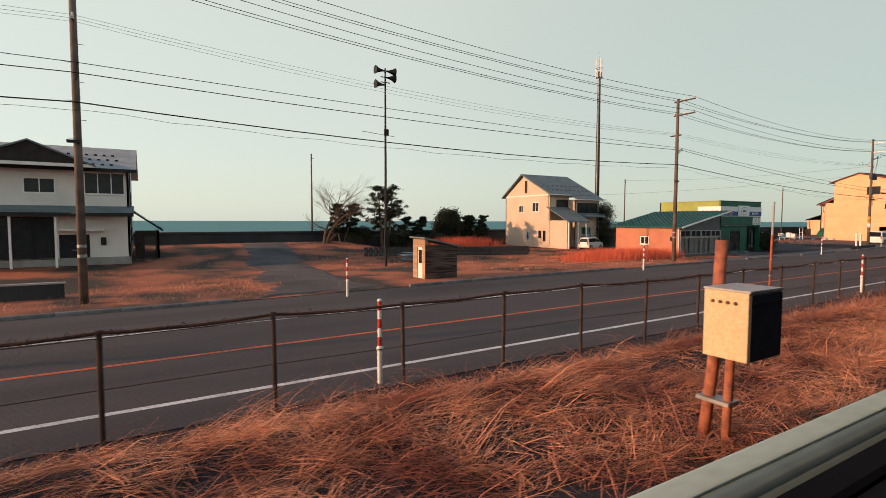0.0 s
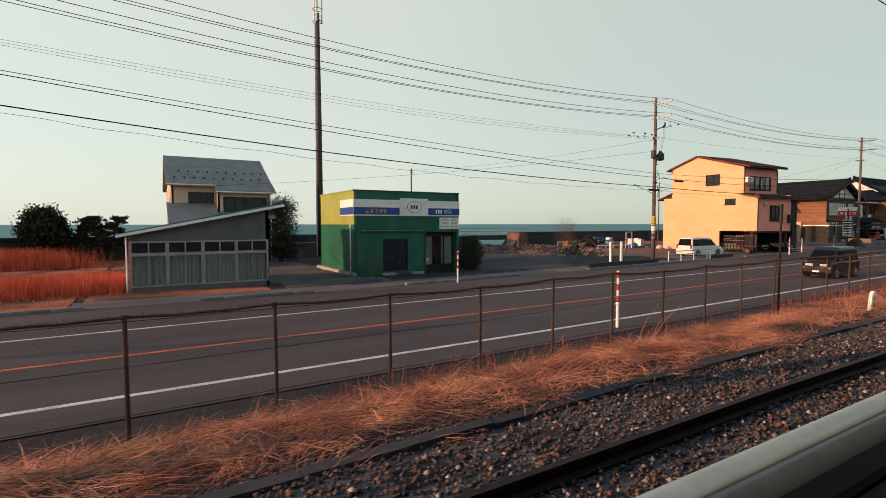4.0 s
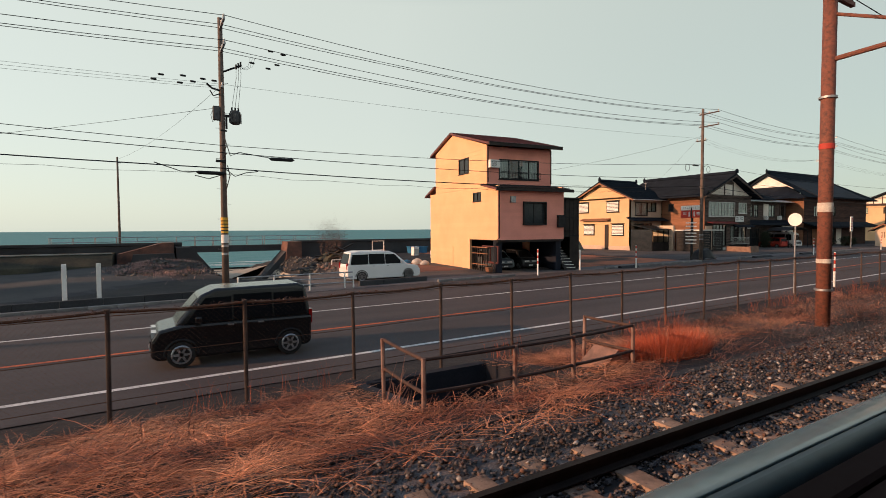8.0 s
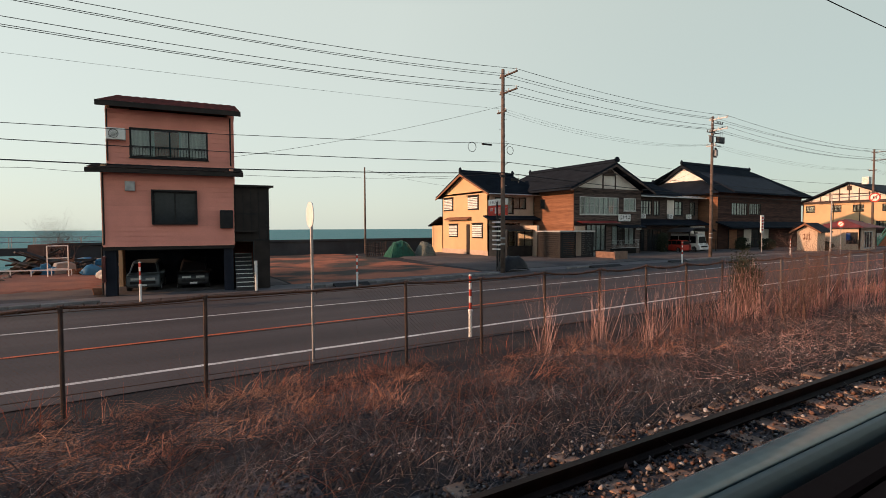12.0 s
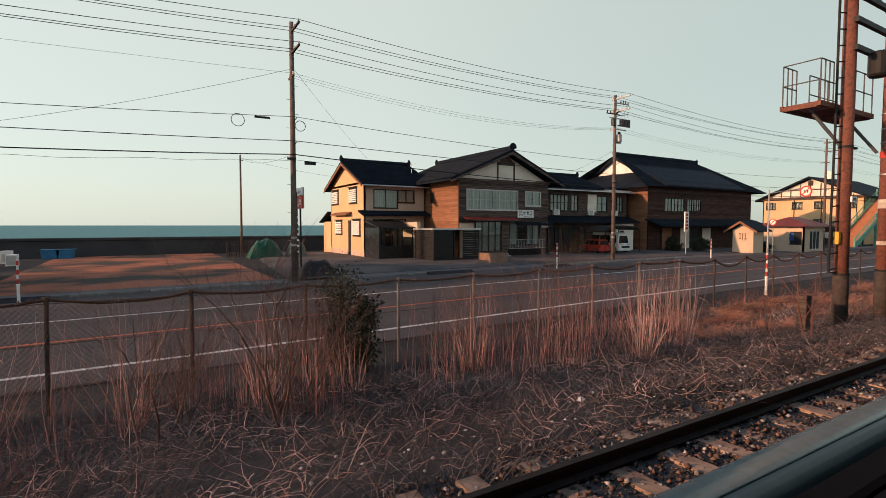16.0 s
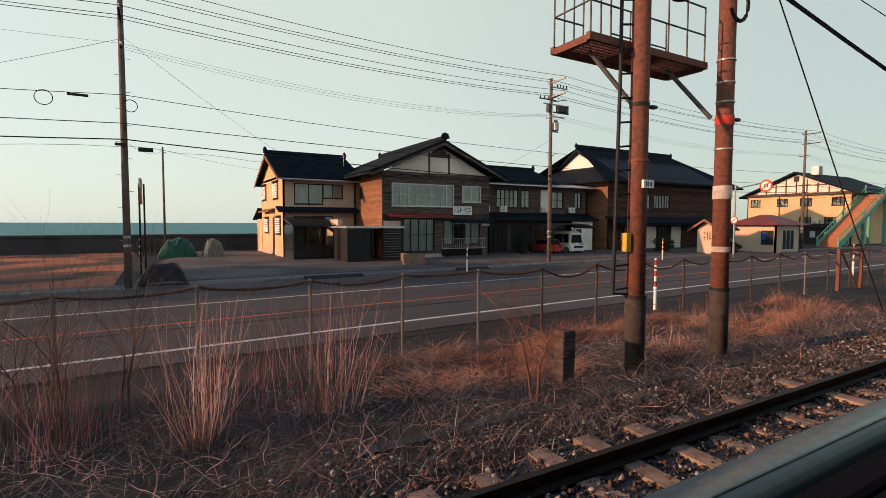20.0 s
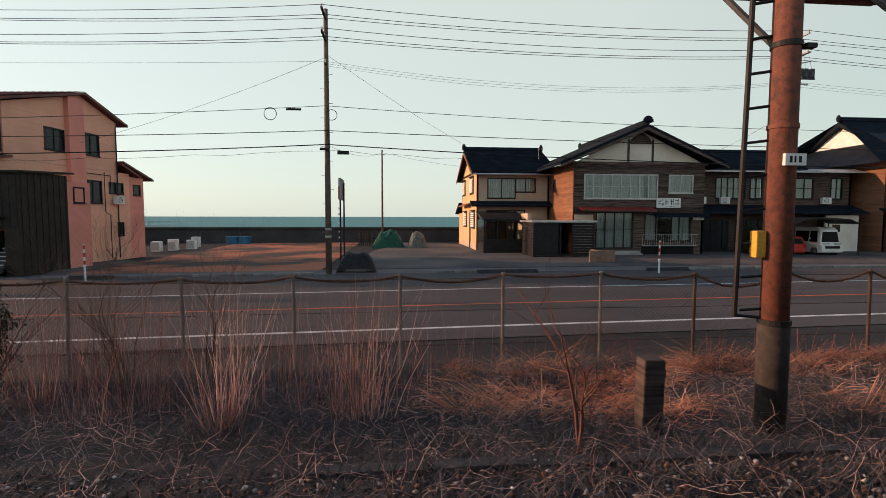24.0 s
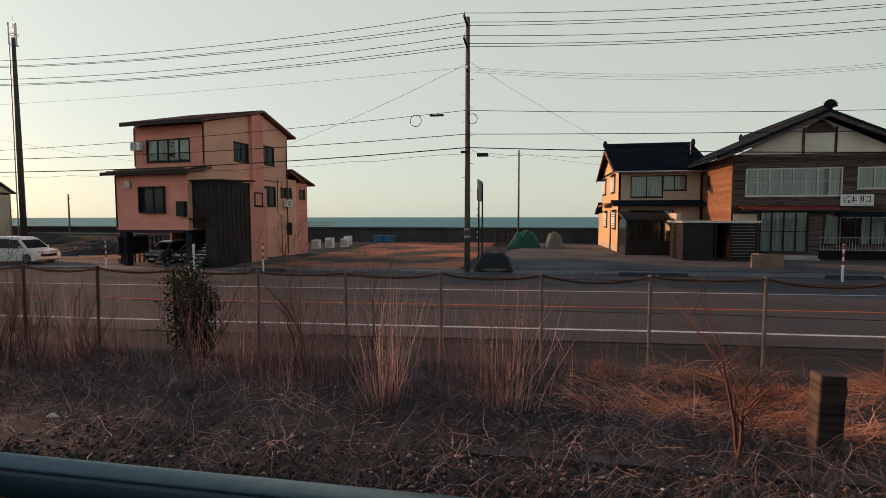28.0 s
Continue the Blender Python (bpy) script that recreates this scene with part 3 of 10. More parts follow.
tagged(strip("ballast_bed", 1.15, 4.62, -0.012, M_BALL, -20, 52, 0.5, z=lambda x, y: ballast_z(x, y), nlat=10), "bed of packed ballast", "ballast", kind="structure")
tagged(strip("ballast_bed", 1.15, 3.6, -0.012, M_BALL, 52, 100, 0.5, z=lambda x, y: ballast_z(x, y), nlat=8), "bed of packed ballast", "ballast", kind="structure")
for m, k, lab in ((M_BALLR, 120, "rust-stained ballast stones between the rails and the bank"), (M_BALLP, 45, "pale ballast stones scattered beside the rails")):
    for x0, x1, y1 in ((-20, -12, 3.7), (-12, 42, 4.5), (42, 74, 3.5), (74, 100, 4.3)):
        tagged(stones("ballast", int(k * (x1 - x0)), x0, x1, 1.3, y1, 0.018, 0.042, m, lambda x, y: ballast_z(x, y) + 0.012), lab, "ballast", kind="stuff")
tagged(stones("ballast", 70000, -13, 52, 1.3, 4.7, 0.014, 0.036, M_BALL, ballast_z), "loose brown and grey ballast stones", "ballast", kind="stuff")


tagged(stones("ballast", 6500, -21, -13, 1.3, 3.8, 0.014, 0.036, M_BALL, ballast_z), "loose brown and grey ballast stones", "ballast", kind="stuff")
tagged(stones("ballast", 30000, 52, 100, 1.3, 3.7, 0.014, 0.034, M_BALL, ballast_z), "loose brown ballast stones along the rails", "ballast", kind="stuff")


tagged(stones("ballast", 4500, 70, 94, 3.6, 5.0, 0.014, 0.034, M_BALL, lambda x, y: land(x, y) + 0.01), "scattered grey ballast stones below the dead grass", "ballast", kind="stuff")


def blades(name, x, y, z, length, tilt, head, width, material, bend=0.5, first=0.55):
    """Tapered two-part blades: arrays of foot, length, tilt from upright and heading."""
    n = len(x)
    d1 = np.stack([np.cos(head) * np.sin(tilt * first), np.sin(head) * np.sin(tilt * first), np.cos(tilt * first)], 1)
    t2 = np.minimum(tilt * (1 + bend), 1.75)
    d2 = np.stack([np.cos(head) * np.sin(t2), np.sin(head) * np.sin(t2), np.cos(t2)], 1)
    p0 = np.stack([x, y, z], 1)
    p1 = p0 + d1 * (length * 0.5)[:, None]
    p2 = p1 + d2 * (length * 0.5)[:, None]
    tw = gen.uniform(0, 3.14, n)
    sd = np.stack([np.cos(tw), np.sin(tw), gen.normal(0, 0.25, n)], 1) * (width / 2)[:, None]
    v = np.stack([p0 - sd, p0 + sd, p1 - sd * 0.8, p1 + sd * 0.8, p2], 1).reshape(-1, 3)
    k = 5 * np.arange(n)[:, None, None]
    f = (np.array([(0, 1, 3), (0, 3, 2), (2, 3, 4)])[None] + k).reshape(-1, 3)
    return soup(name, v, f, material)


def canes(name, x, y, z, length, tilt, head, radius, material, wobble=0.2, seg=6, droop=0.0):
    """Crooked round stems: three-sided tubes that wander as they grow."""
    n = len(x)
    p = np.stack([x, y, z], 1)
    rows = []
    ring = np.array([(math.cos(a), math.sin(a)) for a in (0.3, 2.4, 4.5)])
    for k in range(seg + 1):
        d = np.stack([np.cos(head) * np.sin(tilt), np.sin(head) * np.sin(tilt), np.cos(tilt)], 1)
        u = np.stack([-np.sin(head), np.cos(head), np.zeros(n)], 1)
        w = np.cross(d, u)
        r = (radius * (1 - 0.8 * k / seg))[:, None]
        rows.append(np.stack([p + r * (c * u + s * w) for c, s in ring], 1))
        p = p + d * (length / seg)[:, None]
        tilt = tilt + gen.normal(droop, wobble, n)
        head = head + gen.normal(0, wobble * 1.4, n)
    v = np.stack(rows, 1).reshape(-1, 3)
    f = np.array([(3 * k + j, 3 * k + (j + 1) % 3, 3 * k + 3 + (j + 1) % 3, 3 * k + 3 + j) for k in range(seg) for j in range(3)])
    f = (f[None] + (3 * (seg + 1)) * np.arange(n)[:, None, None]).reshape(-1, 4)
    return soup(name, v, f, material)


def land_arr(x, y):
    return np.array([land(float(a), float(b)) for a, b in zip(x, y)])


def field(seed, x, y, s):
    return np.array([noise.noise((float(a) * s, float(b) * s, seed)) for a, b in zip(x, y)])


# matted dry grass on the bank: long strands combed along the line, arching over one another
def no_culvert(x, y):
    return ~((x > 31.3) & (x < 34.8) & (y > 5.8))


def bank_grass(tufts, per, lmin, lmax, tilt, wmin, wmax, spread, comb, lab):
    """Tufts of strands that fall over to all sides, most of them along the line."""
    cx = gen.uniform(-62, 92, tufts)
    cy = np.where(cx < -20, 1.4, 3.9) + gen.random(tufts) * np.where(cx < -20, 8.0, 5.6)
    dens = field(1.5, cx, cy, 0.55) + 0.35 * field(4.5, cx, cy, 1.7)
    orange = np.interp(cx, (-50, -36, -28, -6, 31, 37, 40, 46, 52, 60, 64, 75, 78, 84), (0.5, 0.45, 0.4, 0.04, 0.02, 0.04, 0.04, 0.2, 0.42, 0.25, 0.0, 0.0, 0.75, 0.75)) * np.where((cx > 47) & (cy < 6.1), 0.04, 1.0)
    lim = np.interp(cx, (-24, -10, 10, 30, 46), (1.6, 4.4, 4.9, 4.9, 5.6))
    keep = (cy < fence_y(cx)) & (cy > lim + 0.5 * field(7.5, cx, cy, 0.8)) & (dens > gen.uniform(-0.22, 0.16, tufts) - np.interp(cx, (-48, -40, -30, 5, 30, 40), (0.0, 0.06, 0.34, 0.26, 0.12, 0.0))) & no_culvert(cx, cy) & ~((np.abs(cx - 12.2) < 0.6) & (cy < 6.3)) & (gen.random(tufts) < orange)
    cx, cy = cx[keep], cy[keep]
    m = len(cx)
    th = 1.4 * field(9.5, cx, cy, 0.16) + gen.normal(0, 0.5, m) + np.where(gen.random(m) < 0.3, math.pi, 0.0)
    size = gen.uniform(0.65, 1.2, m) * np.interp(cx, (30, 36, 44, 74, 78), (1.0, 0.78, 0.66, 0.66, 0.85))
    k = np.repeat(np.arange(m), per)
    n = len(k)
    ox, oy = gen.normal(0, spread, n), gen.normal(0, spread * 0.8, n)
    x, y = cx[k] + ox, cy[k] + oy
    z0 = land_arr(cx, cy)[k] + 0.16 * np.exp(-(ox ** 2 + oy ** 2) / (2 * spread ** 2)) * size[k] - 0.06
    head = th[k] + gen.normal(0, comb, n)
    tagged(blades("dry_grass", x, y, z0, gen.uniform(lmin, lmax, n) * size[k], np.clip(gen.normal(tilt, 0.25, n), 0.1, 1.6), head, gen.uniform(wmin, wmax, n), M_DRYG, 0.2, 0.86), lab, "dry grass", kind="stuff")


bank_grass(20000, 26, 0.25, 0.62, 1.46, 0.005, 0.011, 0.13, 0.6, "matted dry orange grass tufts on the railway bank")
bank_grass(9500, 26, 0.6, 1.35, 1.42, 0.004, 0.010, 0.15, 0.22, "long fallen dry grass strands on the railway bank")

# flattened straw: wisps lying along the bank, crossing and curling over dark gaps
M_STRAW = mat("flat_straw", (0.92, 0.41, 0.22), (0.31, 0.10, 0.062), 0.8, 0.8, 9, 0, rand=0.8)
m = 48000
cx = gen.uniform(-58, 52, m)
cy = gen.uniform(2.0, 8.9, m)
gap = field(2.2, cx, cy, 0.9) + 0.7 * field(6.1, cx, cy, 2.4)
bare = np.interp(cy - np.interp(cx, (-44, -24, -20, -8, 8, 12, 19, 22, 34, 37, 52), (2.2, 3.3, 4.35, 4.75, 5.0, 5.5, 5.5, 4.45, 4.45, 6.2, 6.4)) - 0.5 * field(3.8, cx, cy, 0.5), (-0.6, -0.2, 0.5), (1.0, 0.8, 0.0))
keep = (gap > gen.uniform(-0.55, 0.05, m)) & (gen.random(m) > bare) & (cy < fence_y(cx) - 0.1) & no_culvert(cx, cy) & (gen.random(m) < np.interp(cx, (-58, -40, -30, 33, 44, 52), (0.5, 0.6, 0.95, 1.0, 0.6, 0.1))) & ~((np.abs(cx - 12.2) < 0.5) & (cy < 6.3))
cx, cy = cx[keep], cy[keep]
m = len(cx)
turn = gen.normal(0.1, 0.6, m) + 0.8 * field(5.2, cx, cy, 0.5) + math.pi * gen.integers(0, 2, m)
lift = np.maximum(0.0, field(7.7, cx, cy, 1.1)) * 0.1
k = np.repeat(np.arange(m), 13)
n = len(k)
x, y = cx[k] + gen.normal(0, 0.16, n), cy[k] + gen.normal(0, 0.07, n)
tagged(blades("flat_straw", x, y, np.maximum(land_arr(cx, cy), np.where((cy < 4.85) & (cx > -10), 0.93, -9))[k] + 0.01 + lift[k] + gen.uniform(0, 0.05, n), gen.uniform(0.2, 0.62, n) * np.where(gen.random(n) < 0.1, 1.6, 1.0), np.clip(gen.normal(1.5, 0.12, n), 0.9, 1.62), turn[k] + gen.normal(0, 0.45, n), gen.uniform(0.005, 0.011, n) * np.where(x < -8, 1.35, 1.0), M_STRAW, 0.1, 0.98), "flattened orange-red straw lying along the bank", "straw", kind="stuff")
# thin dark dead stems standing in the straw
M_DSTEM = mat("dark_dead_stem", (0.055, 0.03, 0.03), (0.11, 0.055, 0.05), 0.85, 2, 12, 0, rand=0.4)
n = 46
x, y = gen.uniform(8, 30, n), gen.uniform(5.3, 7.6, n)
tagged(canes("dead_stems", x, y, land_arr(x, y) - 0.03, gen.uniform(0.35, 1.15, n) * np.where(x < 19, 1.0, 0.6), np.abs(gen.normal(0.06, 0.08, n)), gen.uniform(0, 6.3, n), gen.uniform(0.004, 0.011, n), M_DSTEM, 0.07, 5), "thin dark dead stems standing in the straw", "stems", kind="stuff")
n = 260
x, y = gen.uniform(9, 48, n), gen.uniform(4.7, 6.4, n)
tagged(canes("fallen_canes", x, y, land_arr(x, y) + 0.04, gen.uniform(0.4, 1.3, n), np.clip(gen.normal(1.5, 0.1, n), 1.1, 1.6), gen.normal(0.1, 0.7, n), gen.uniform(0.002, 0.0045, n), mat("pale_fallen_stem", (0.50, 0.27, 0.20), (0.25, 0.12, 0.10), 0.8, 1, 10, 0, rand=0.5), 0.12, 5), "pale bent stems lying over the dark foot of the bank", "fallen canes", kind="stuff")

# dark cable trough between grass and ballast
tr = thing("cable_trough", "low dark concrete cable trough beside the ballast", "cable trough", kind="structure")
for k in range(110):
    x = -21 + 1.05 * k
    if 46 < x < 74:
        continue
    y0, y1 = (4.62 + float(np.interp(q, (-21.4, -18.5, -15.6, 2, 12), (-1.27, -1.0, -0.76, -0.15, 0.0))) for q in (x, x + 1.05))
    B().box(0, 1.04, 0, 0.16, 0.7, 0.985 - 0.0018 * (x + 21) + 0.01 * (k % 3), T(x, y0, 0, math.degrees(math.atan2(y1 - y0, 1.05)))).make("trough_lid", M_CONCD, tr)

# ---- window ledge of the train, stretched along the whole camera path to stay in view ----
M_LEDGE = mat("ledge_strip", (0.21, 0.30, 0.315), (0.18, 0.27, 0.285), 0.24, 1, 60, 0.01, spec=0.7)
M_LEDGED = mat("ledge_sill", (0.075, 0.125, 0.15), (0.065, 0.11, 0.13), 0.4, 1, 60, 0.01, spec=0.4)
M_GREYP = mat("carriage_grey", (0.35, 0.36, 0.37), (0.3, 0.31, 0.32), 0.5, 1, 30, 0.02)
# near-black puts the carriage's unlit gloom into the colour
M_LINER = mat("unlit_liner", (0.006, 0.007, 0.012), None, 0.9, 1, 60, 0)
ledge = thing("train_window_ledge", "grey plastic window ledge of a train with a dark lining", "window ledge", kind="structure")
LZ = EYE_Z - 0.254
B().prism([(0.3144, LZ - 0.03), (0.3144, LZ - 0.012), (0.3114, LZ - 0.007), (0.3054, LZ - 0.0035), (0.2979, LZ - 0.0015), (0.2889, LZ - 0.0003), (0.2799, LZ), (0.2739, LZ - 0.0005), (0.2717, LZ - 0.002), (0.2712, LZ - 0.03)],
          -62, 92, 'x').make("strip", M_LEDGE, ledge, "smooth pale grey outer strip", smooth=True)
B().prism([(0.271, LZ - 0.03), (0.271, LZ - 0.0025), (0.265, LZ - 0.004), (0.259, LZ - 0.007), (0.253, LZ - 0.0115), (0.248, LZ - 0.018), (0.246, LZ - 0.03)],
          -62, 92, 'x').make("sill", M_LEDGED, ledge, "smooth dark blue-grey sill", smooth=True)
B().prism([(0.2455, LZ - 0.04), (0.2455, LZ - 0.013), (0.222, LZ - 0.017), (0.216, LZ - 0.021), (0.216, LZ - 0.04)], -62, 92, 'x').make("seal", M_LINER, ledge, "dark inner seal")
B().box(-62, 92, 0.19, 0.214, 2.3, LZ - 0.024).make("lining", M_LINER, ledge, "lining below the ledge, black for the unlit interior")
# the carriage round it: side below and above the window band, roof, floor and far side
# unseen and over-long; it also blocks sky light from the near ground
car_side = thing("train_carriage", "dark interior and side of the train carriage", "train carriage", kind="structure")
for x0, x1, y0, y1, z0, z1, nm in ((-64, 94, 0.215, 0.33, 1.25, LZ - 0.041, "side_panel"), (-64, 94, 0.22, 0.33, 3.95, 4.4, "side_panel"), (-64, 94, -2.55, 0.33, 4.4, 4.5, "roof"),
                                   (-64, 94, -2.55, 0.2, 1.95, 2.05, "floor"), (-64, 94, -2.6, -2.5, 1.25, 4.4, "far_side"), (-64.1, -64, -2.55, 0.33, 1.25, 4.5, "end_wall"), (94, 94.1, -2.55, 0.33, 1.25, 4.5, "end_wall")):
    B().box(x0, x1, y0, y1, z0, z1).make(nm, M_LINER if nm not in ("roof",) else M_GREYP, car_side)

# ---- chain-link fence ----
fence = thing("chain_link_fence", "rusty chain-link fence with steel posts along the railway", "fence")
fx = np.concatenate([np.arange(-61.36, -14.5, 2.12), np.arange(-13.9, 25.5, 2.07), np.arange(27.6, 53.5, 2.0), np.arange(55.53, 104, 1.99)])


def fence_base(x):
    return road_z(x) + 0.12


def fence_top(x):
    return lerp(x, (-60, -30, 5, 43, 70, 110), (1.72, 1.80, 1.87, 1.95, 2.0, 2.0))


M_LEGR = mat("rust_red_rod", (0.46, 0.13, 0.07), (0.24, 0.08, 0.055), 0.75, 9, 60, 0.2)
rng = random.Random(8)
M_POST = mat("fence_post", (0.045, 0.036, 0.034), (0.08, 0.055, 0.045), 0.7, 4, 40, 0.2, rand=0.2)
M_PALE = mat("concrete_post", (0.21, 0.19, 0.175), (0.14, 0.12, 0.115), 0.85, 3, 40, 0.2)
tops = []
for x in fx:
    lx, ly = rng.uniform(-0.03, 0.03), rng.uniform(-0.04, 0.04)
    y, zt = float(fence_y(x)), fence_top(x) + rng.uniform(-0.03, 0.03)
    w = 0.034
    b = B().tube([(x, y, fence_base(x) - 0.3), (x + lx, y + ly, zt)], w, 8)
    b.tube([(x + lx, y + ly, zt - 0.02), (x + lx, y + ly, zt + 0.035)], w * 1.25, 8)
    b.make("post", M_PALE if 68.5 < x < 80.5 or 93.6 < x < 95.4 else M_POST, fence)
    tops.append(Vector((x + lx, y + ly, zt)))
rail = []
for a, b2 in zip(tops, tops[1:]):
    sag = 0.03 if a.x < 58 else (rng.uniform(0.05, 0.13) if a.x < 81 else rng.uniform(0.15, 0.3))
    for k in range(6):
        t = k / 6
        rail.append(a.lerp(b2, t) - Vector((0, 0, sag * 4 * t * (1 - t) + rng.uniform(0, 0.012))))
B().tube(rail, 0.024, 6).make("top_rail", M_RUST, fence)
for hz in (0.25, 0.62, 0.97):
    B().tube([p - Vector((0, 0, (p.z - fence_base(p.x)) * (1 - hz))) if hz < 0.9 else p - Vector((0, 0.02, 0.07)) for p in tops], 0.006, 4).make("strand", M_RUST, fence)
gate = thing("gate_frame", "rusty steel gate frame with a diagonal brace at the fence", "gate")
for x in (97.7, 99.9):
    B().box(x - 0.07, x + 0.07, float(fence_y(x)) - 0.27, float(fence_y(x)) - 0.15, 0.1, 2.1).make("post", M_CATP, gate)
B().box(97.77, 99.83, float(fence_y(98.8)) - 0.25, float(fence_y(98.8)) - 0.17, 1.95, 2.07).make("rail", M_CATP, gate)
B().tube([(98.0, float(fence_y(98)) - 0.21, 1.9), (99.75, float(fence_y(99.7)) - 0.21, 0.2)], 0.045, 6).make("brace", M_CATP, gate)
# woven wire
pitch = 0.085
xs = np.arange(-61, 82.5, pitch)
vs, fs = [], []
for s in (1, -1):
    for x in xs:
        zb, zt = fence_base(x) + 0.05, fence_top(x) - 0.05
        x2 = x + s * (zt - zb)
        if not -61 < x2 < 103:
            continue
        k = len(vs)
        y1, y2 = float(fence_y(x)), float(fence_y(x2))
        e = 0.0010 if x < 56 else 0.0032
        vs += [(x - e, y1, zb), (x + e, y1 + 0.002, zb), (x2 + e, y2 + 0.002, zt), (x2 - e, y2, zt)]
        fs.append((k, k + 1, k + 2, k + 3))
tagged(soup("woven_wire", vs, fs, M_RUST, fence), "rusty diamond wire netting")
# dead vine along the top rail
n = 16000
i = gen.integers(0, len(rail) - 1, n)
rp = np.array(rail)
pk = rp[i] + (rp[i + 1] - rp[i]) * gen.random(n)[:, None]
vine = blades("dead_vine", pk[:, 0], pk[:, 1] + gen.normal(0, 0.02, n), pk[:, 2] + gen.normal(-0.01, 0.02, n), gen.uniform(0.05, 0.13, n), gen.uniform(1.0, 1.7, n), gen.uniform(0, 6.3, n), gen.uniform(0.006, 0.016, n), M_TWIG)
tagged(vine, "dead vine tangled on the fence rail", "vine", kind="stuff")


# ---- snow poles beside the road ----
def snow_pole(x, y, h=1.75, z=None, lean=0.0, lab="red and white snow marker pole"):
    t = thing("snow_pole", lab + " beside the road", "marker pole", "snow poles")
    z = road_z(x) if z is None else z
    B().tube([(0, 0, -0.1), (0, 0, h * 0.42)], 0.052, 10).make("lower_pole", M_WPAINT, t)
    B().tube([(0, 0, h * 0.40), (0, 0, h * 0.43), (0, 0, h * 0.46)], [0.055, 0.075, 0.05], 10).make("collar", M_WPAINT, t)
    seg = h * 0.54 / 5
    for k in range(5):
        B().tube([(0, 0, h * 0.46 + k * seg), (0, 0, h * 0.46 + (k + 1) * seg)], 0.043, 10).make("band", (M_RED, M_WPAINT)[k % 2], t)
    B().tube([(0, 0, h), (0, 0, h + 0.03), (0, 0, h + 0.05)], [0.05, 0.05, 0.02], 10).make("cap", M_WPAINT, t)
    t.matrix_basis = pose(x, y, z, lean, lean * 0.6, 0)
    return t


for x, y in ((-43.94, 9.6), (-18.94, 10.1), (7.4, 10.6), (58.7, 11.8), (88.0, 11.3), (108, 13.0)):
    snow_pole(x, y)
for x, y in ((-40.4, 21.4), (-18.95, 22.2), (9.5, 23.3), (50.5, 25.3), (60.5, 25.4), (89.4, 25.6), (109, 26.3)):
    snow_pole(x, y, 1.7)


mk = thing("marker_rod", "tall thin rod, grey above and rust-red below, tied to the fence", "marker rod")
B().tube([(-32.5, 7.58, 0.0), (-32.48, 7.58, 1.6), (-32.45, 7.58, 2.75)], 0.034, 10).make("lower_rod", M_LEGR, mk, "rust-red lower part")
B().tube([(-32.45, 7.58, 2.75), (-32.42, 7.58, 3.72)], 0.03, 10).make("upper_rod", M_GREYP, mk, "grey upper part")
for zz in (0.8, 1.55):
    B().tube([(-32.48, 7.58, zz), (-32.48, 7.58, zz + 0.04)], 0.045, 10).make("tie", M_STEEL, mk)


# ---- utility poles and wires ----
def sag_line(a, b, sag, n=14):
    a, b = Vector(a), Vector(b)
    return [a.lerp(b, k / n) - Vector((0, 0, sag * 4 * (k / n) * (1 - k / n))) for k in range(n + 1)]


def insulator(b, p, h=0.16):
    p = Vector(p)
    b.tube([p, p + Vector((0, 0, h * 0.3)), p + Vector((0, 0, h * 0.5)), p + Vector((0, 0, h))], [0.025, 0.06, 0.035, 0.045], 8)


def utility_pole(x, y, h, arms, z0, kind=0, lab="tall concrete utility pole with crossarms and insulators"):
    t = thing("utility_pole", lab, "utility pole", "utility poles")
    B().tube([(x, y, z0 - 0.4), (x, y, z0 + h * 0.5), (x, y, z0 + h)], [0.17, 0.14, 0.11], 14).make("shaft", M_POLE, t, smooth=True)
    for zz, l0, l1 in arms:
        B().box(x - 0.05, x + 0.05, y - l0, y + l1, zz - 0.05, zz + 0.04).make("crossarm", M_STEEL if kind else M_POST, t)
        for k in np.linspace(-l0 + 0.08, l1 - 0.08, 3):
            b = B()
            insulator(b, (x, y + k, zz + 0.04))
            b.make("insulator", M_WPAINT, t)
    for k in range(12):
        zz = z0 + 2.2 + k * 0.75
        s = 1 if k % 2 else -1
        B().tube([(x + 0.12 * s, y, zz), (x + 0.32 * s, y, zz)], 0.012, 5).make("step_bolt", M_STEEL, t)
    b = B()
    b.box(x - 0.35, x + 0.1, y - 0.24, y - 0.12, z0 + 6.5, z0 + 6.62)
    b.make("cable_closure", M_BLACK, t, "black cable closure")
    for zz in (z0 + 1.9, z0 + 2.3):
        B().tube([(x, y, zz), (x, y, zz + 0.12)], 0.168, 14).make("band", M_STEEL, t)
    return t


M_GEAR = mat("dark_grey_gear", (0.10, 0.10, 0.105), (0.06, 0.06, 0.065), 0.6, 6, 40, 0.1)
